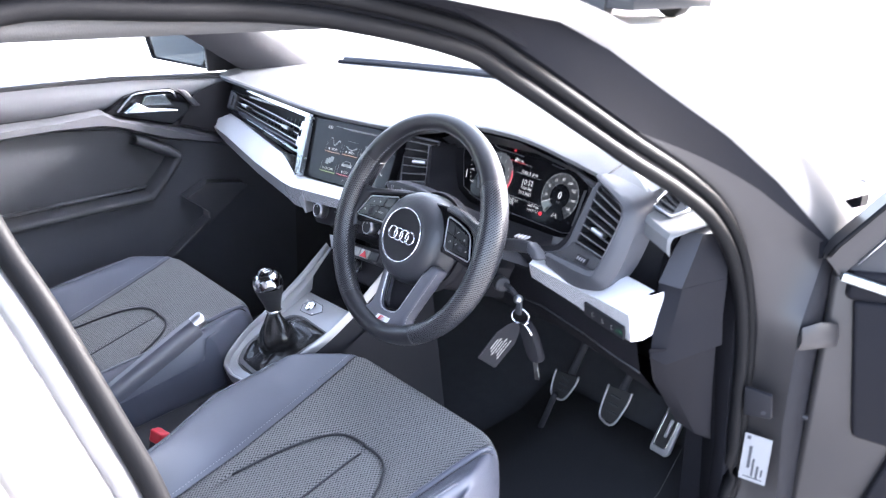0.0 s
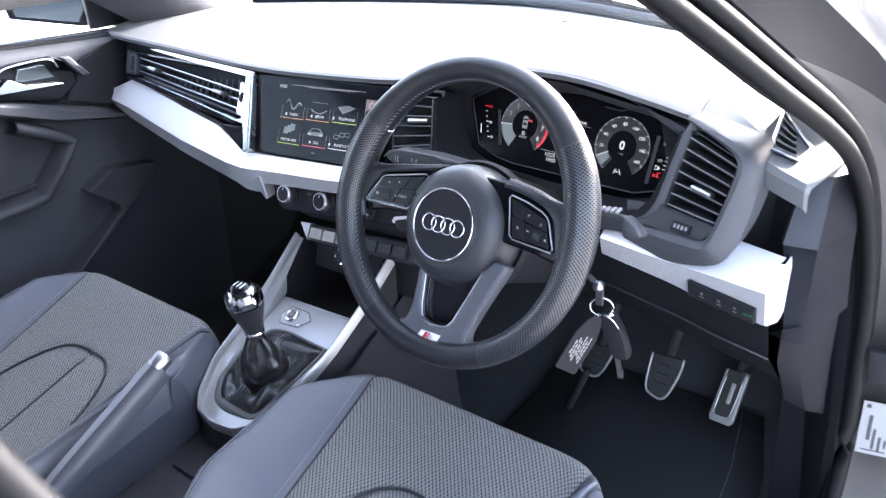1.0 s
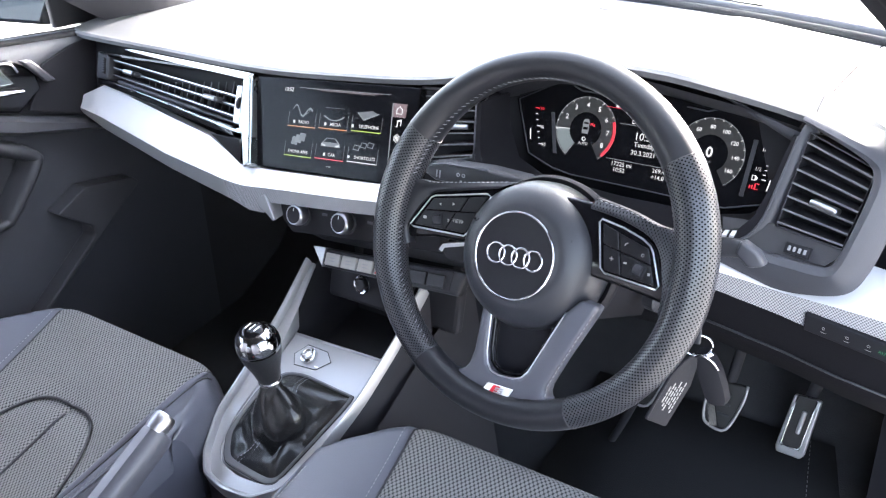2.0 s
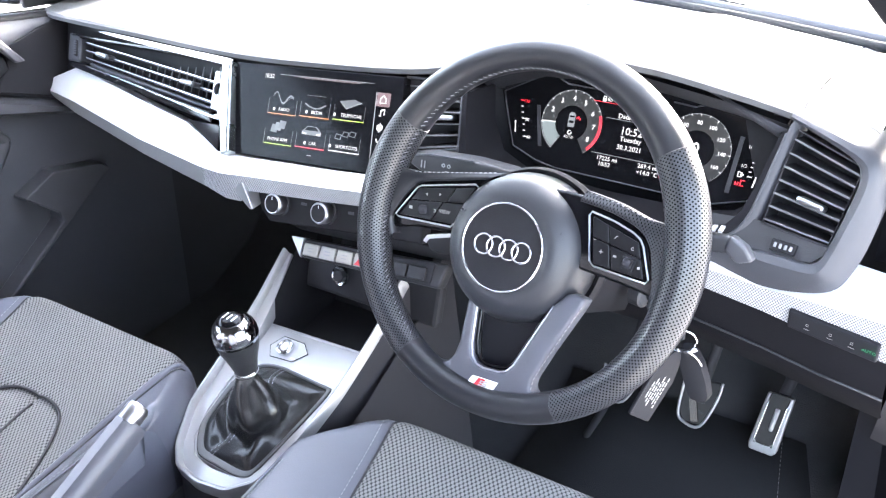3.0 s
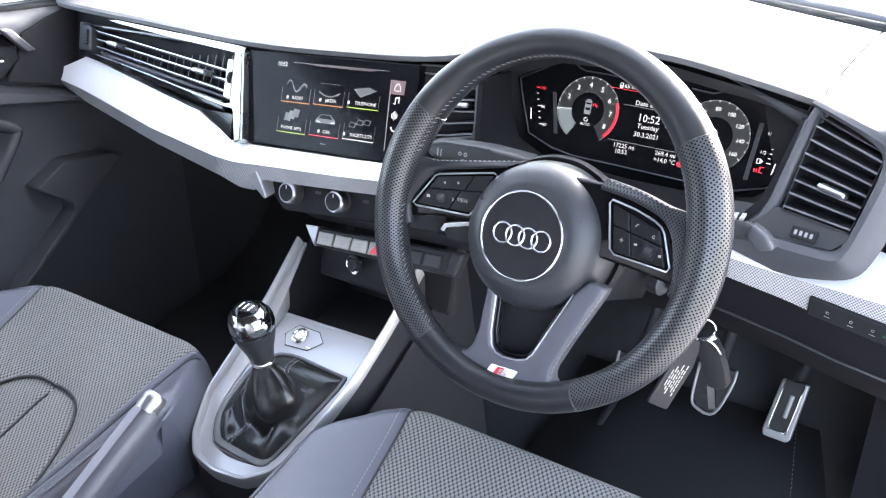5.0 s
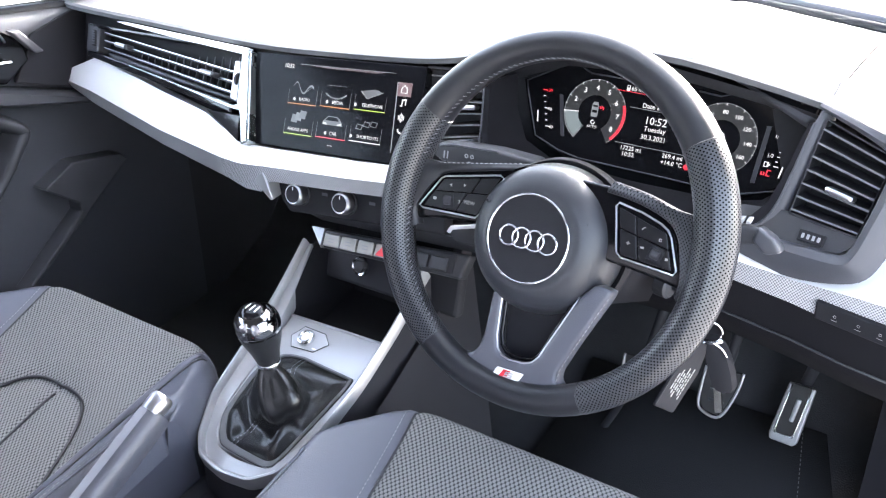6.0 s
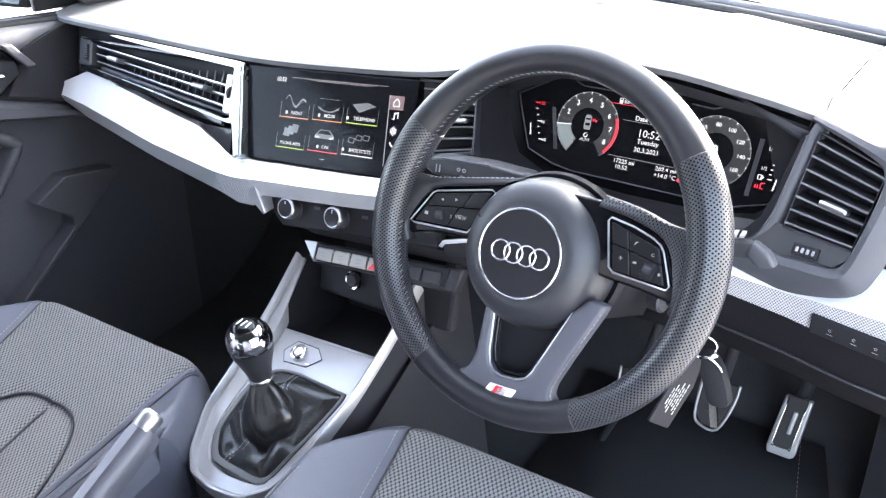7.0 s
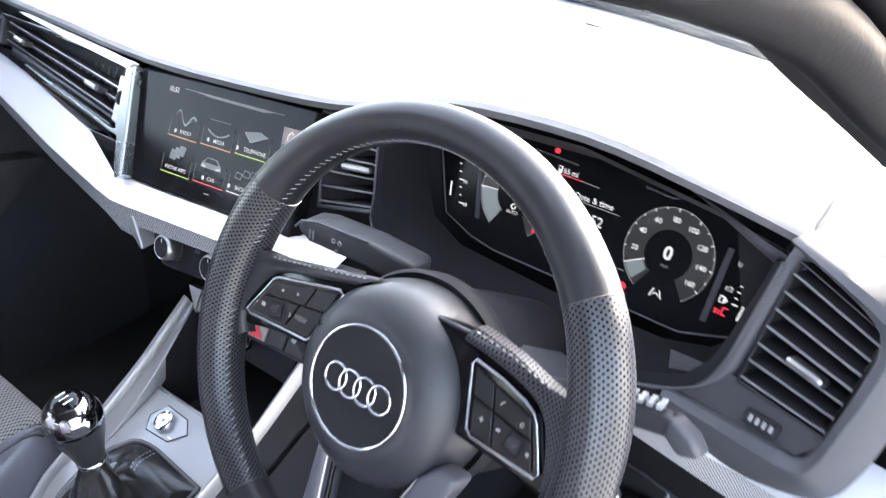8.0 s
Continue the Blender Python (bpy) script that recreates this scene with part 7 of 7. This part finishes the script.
part("outer_skin", prism([(-0.80, -0.9, 0.3), (-0.80, 0.45, 0.3), (-0.80, 0.45, 0.955), (-0.80, 0.0, 0.982), (-0.80, -0.9, 0.996)], (-0.03, 0, 0), 0.01), M_PAINT, pdoor, "grey painted outer skin")
part("window_seal", tube([(-0.782, -0.9, 1.002), (-0.782, 0.0, 0.988), (-0.782, 0.33, 0.968)], 0.006, 8), M_RUBBER, pdoor, "black window seal", 180)
w = part("window_pane", prism([(-0.785, -0.9, 1.0), (-0.785, 0.30, 0.99), (-0.72, 0.05, 1.16), (-0.66, -0.25, 1.29), (-0.65, -0.9, 1.29)], (-0.003, 0, 0)), M_GLASS, pdoor, "clear side window")
w.visible_shadow = False
part("quarter_panel", prism([(-0.765, 0.225, 0.985), (-0.765, 0.47, 0.98), (-0.71, 0.27, 1.12), (-0.71, 0.19, 1.12)], (-0.012, 0, 0), 0.003), M_PLASTIC, pdoor, "black mirror triangle")
mir = thing("door_mirror", "black door mirror seen through the passenger window", "mirror", (-0.9, 0.28, 1.03))
mo = [Vector(q) for q in ((-0.842, 0.262, 1.112), (-1.010, 0.160, 1.100), (-1.018, 0.166, 1.05), (-1.010, 0.176, 0.995), (-0.866, 0.258, 0.978), (-0.842, 0.27, 1.02))]
mc = sum(mo, Vector()) / 6
back = Vector((0.30, 0.55, 0)).normalized()
part("housing", loft([[p + back * d + (mc - p) * f for p in mo] for d, f in ((0.012, 0.10), (0.0, 0.06), (0.0, 0.0), (0.03, -0.05), (0.07, 0.1), (0.10, 0.45))], True, False, True), M_GLOSS, mir, "glossy dark housing", 60)
part("foot", tube([(-0.85, 0.30, 1.0), (-0.77, 0.33, 0.985)], 0.022, 10), M_PLASTIC, mir, "", 180)
part("mirror_glass", prism([p + back * 0.008 + (mc - p) * 0.07 for p in mo], back * 0.003), M_MIRROR, mir, "mirror glass")

# ---- driver's open door ----
dd = thing("driver_door", "open dark grey driver's door", "door", (0.82, 0.46, 0.6))
DM = axes((0.845, 0.50, 0.60), (0.80, 0.60, 0), (0, 0, 1))
# inner shell, window frame and hinges take the shaded copy of the paint
part("inner_panel", flat([(-0.02, -0.28), (1.05, -0.28), (1.05, 0.25), (0.3, 0.255), (-0.02, 0.26)], -0.05, 0.0, DM, 0.01), M_SHADE_PAINT, dd, "inner door shell, paint darkened for shade", 60)
part("trim_panel", flat([(0.06, -0.25), (1.03, -0.26), (1.03, 0.22), (0.3, 0.225), (0.012, 0.221), (0.05, -0.02), (0.12, -0.035)], 0.0, 0.018, DM, 0.006, 3), M_TRIM, dd, "black moulded door trim", 60)
part("sill_strip", flat([(-0.016, 0.258), (0.06, 0.238), (1.05, 0.230), (1.05, 0.244), (0.06, 0.253), (-0.014, 0.272)], 0.016, 0.026, DM, 0.002), M_BLADE, dd, "satin metal strip under the window")
part("outer_skin", flat([(-0.03, -0.30), (1.08, -0.30), (1.08, 0.27), (0.3, 0.28), (-0.04, 0.29)], -0.09, -0.055, DM, 0.01), M_PAINT, dd, "grey painted outer skin")
part("upper_ledge", flat([(0.0, 0.22), (0.3, 0.20), (1.05, 0.20), (1.05, 0.27), (0.3, 0.275), (0.0, 0.27)], -0.05, 0.014, DM, 0.012, 3), M_TRIM, dd, "dark grey window ledge", 60)
part("armrest", flat([(0.15, 0.06), (1.05, 0.10), (1.05, 0.16), (0.25, 0.16)], 0.015, 0.06, DM, 0.015, 3), M_CHEEK, dd, "", 60)
part("window_seal", tube([DM @ Vector((0.0, 0.295, -0.03)), DM @ Vector((0.3, 0.29, -0.03)), DM @ Vector((1.05, 0.285, -0.03))], 0.008, 8), M_RUBBER, dd, "", 180)
part("check_arm", tube([(0.800, 0.452, 0.612), (0.840, 0.520, 0.580), DM @ Vector((0.075, -0.05, -0.01))], 0.0045, 8), M_DARK, dd, "black door check arm", 180)
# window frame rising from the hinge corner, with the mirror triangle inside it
part("window_frame", loft([[DM @ Vector(q) for q in ((u, v, 0.016), (u, v, -0.03), (u + 0.028, v - 0.034, -0.03), (u + 0.026, v - 0.031, 0.016))] for u, v in ((-0.040, 0.290), (-0.030, 0.308), (0.032, 0.385), (0.30, 0.66), (0.42, 0.735), (0.60, 0.765), (1.0, 0.755))], True), M_SHADE_PAINT, dd, "window frame, paint darkened for shade", 40)
part("frame_seal", tube([DM @ Vector((u, v, 0.018)) for u, v in ((-0.038, 0.294), (-0.027, 0.312), (0.034, 0.388), (0.30, 0.663), (0.42, 0.738))], 0.004, 8), M_RUBBER, dd, "thin black seal on the window frame", 180)
part("frame_strip", tube([DM @ Vector((u, v, 0.018)) for u, v in ((0.006, 0.286), (0.046, 0.338), (0.30, 0.600))], 0.0022, 8), M_SATIN, dd, "bright inner edge of the window frame", 180)
part("mirror_triangle", flat([(-0.004, 0.268), (0.20, 0.262), (0.20, 0.490), (0.040, 0.332)], -0.02, 0.004, DM, 0.003), M_PLASTIC, dd, "dark plastic mirror triangle", 40)
w = part("window_pane", flat([(0.20, 0.30), (1.0, 0.31), (1.0, 0.73), (0.60, 0.74), (0.42, 0.70), (0.20, 0.49)], -0.012, -0.008, DM), M_GLASS, dd, "clear side window")
w.visible_shadow = False
for z, d in ((0.775, 0.0), (0.375, 0.0)):
    part("hinge", prism([(0.816, 0.425 + d, z - 0.012), (0.824, 0.418 + d, z + 0.010), (0.836, 0.455 + d, z + 0.014), (0.850, 0.490 + d, z + 0.004), (0.850, 0.490 + d, z - 0.012), (0.840, 0.47 + d, z - 0.012)], (0.006, -0.004, -0.022), 0.004), M_SHADE_PAINT, dd, "grey painted hinge", 40)
bolt = thing("door_check", "black door check bracket bolted to the door post", "door check", (0.79, 0.41, 0.62))
part("bracket", prism([(0.764, 0.388, 0.668), (0.806, 0.400, 0.664), (0.808, 0.408, 0.618), (0.766, 0.396, 0.612)], (0.002, -0.010, 0), 0.003), M_DEEP, bolt, "", 40)
for x, z in ((0.775, 0.656), (0.797, 0.628), (0.775, 0.626)):
    part("screw", lathe([(0.0045, 0.0), (0.0045, 0.003), (0.003, 0.004), (0, 0.004)], axes((x, 0.384 + 0.2 * (x - 0.764) + (0.668 - z) * 0.13, z), (1, 0.2, 0), (0, 0, 1)), 12), M_DARK, bolt, "dark screw")
stk = thing("paper_sticker", "white printed sticker on the door post", "sticker", (0.79, 0.405, 0.525))
SM = axes((0.790, 0.4085, 0.528), (0.97, 0.235, 0), (0, 0.03, 1))
part("label", flat(rect(-0.0225, -0.044, 0.0225, 0.044), 0, 0.001, SM), M_PAPER, stk)
for x0, y0, x1, y1 in ((-0.018, 0.034, -0.012, 0.040), (-0.012, -0.02, -0.007, 0.022), (-0.004, -0.034, 0.000, 0.0), (0.004, -0.036, 0.008, -0.012), (0.012, -0.030, 0.015, -0.016), (-0.016, -0.038, 0.016, -0.036)):
    part("print_bar", flat(rect(x0, y0, x1, y1), 0.001, 0.0015, SM), M_GREY, stk)

# ---- parked cars outside ----
def parked_car(label, paint, x, y, turn):
    c = thing("parked_car", label, "car", (x, y, 0), "parked cars")
    m = pose(x, y, 0, 0, 0, turn)
    secs = []
    for yy, zt, hw in ((-2.0, 0.62, 0.78), (-1.9, 0.78, 0.86), (-1.2, 0.92, 0.88), (0.0, 0.95, 0.89), (1.4, 0.95, 0.88), (1.95, 0.85, 0.82)):
        secs.append([m @ Vector((sx, yy, zz)) for sx, zz in ((-hw, 0.22), (-hw, zt - 0.2), (-hw * 0.9, zt - 0.03), (0, zt), (hw * 0.9, zt - 0.03), (hw, zt - 0.2), (hw, 0.22))])
    part("body", loft(secs, True, False, True), paint, c, smooth=40)
    cab = []
    for yy, zt, hw in ((-1.0, 0.93, 0.74), (-0.4, 1.36, 0.6), (0.8, 1.42, 0.6), (1.7, 0.95, 0.7)):
        cab.append([m @ Vector((sx, yy, zz)) for sx, zz in ((-0.8, 0.90), (-hw, zt), (hw, zt), (0.8, 0.90))])
    part("cabin", loft(cab, True, False, True), M_GLOSS, c, "dark glazed cabin", 30)
    part("grille", flat([(-0.4, 0.35), (0.4, 0.35), (0.45, 0.55), (0.38, 0.66), (-0.38, 0.66), (-0.45, 0.55)], 0, 0.03, m @ axes((0, -2.0, 0), (1, 0, 0), (0, 0, 1)), 0.01), M_DARK, c, "black grille")
    for i in range(4):
        part("grille_bar", box(0.78, 0.012, 0.02, m @ axes((0, -2.04, 0.40 + 0.06 * i), (1, 0, 0), (0, 0, 1)), 0.003), M_SATIN, c)
    for sx in (-1, 1):
        part("headlight", flat([(sx * 0.45, 0.56), (sx * 0.8, 0.62), (sx * 0.78, 0.72), (sx * 0.42, 0.66)][::sx], -0.02, 0.05, m @ axes((0, -1.98, 0), (1, 0, 0), (0, 0, 1)), 0.01), M_CHROME, c, "clear headlight")
        for yy in (-1.25, 1.3):
            t = part("tyre", lathe([(0.20, -0.1), (0.31, -0.1), (0.32, -0.05), (0.32, 0.05), (0.31, 0.1), (0.20, 0.1)], m @ pose(sx * 0.80, yy, 0.32, 0, 90, 0), 28), M_TYRE, c)
            part("rim", lathe([(0.2, -0.08), (0.2, 0.09), (0.05, 0.06), (0, 0.06)], m @ pose(sx * 0.80, yy, 0.32, 0, 90 * sx, 0), 20), M_SATIN, t)
    return c


parked_car("dark parked car facing the camera outside", M_CARBLUE, -8.05, 10.2, 82)
parked_car("white parked car outside beyond the windscreen", M_CARWHITE, -10.3, 6.6, 20)
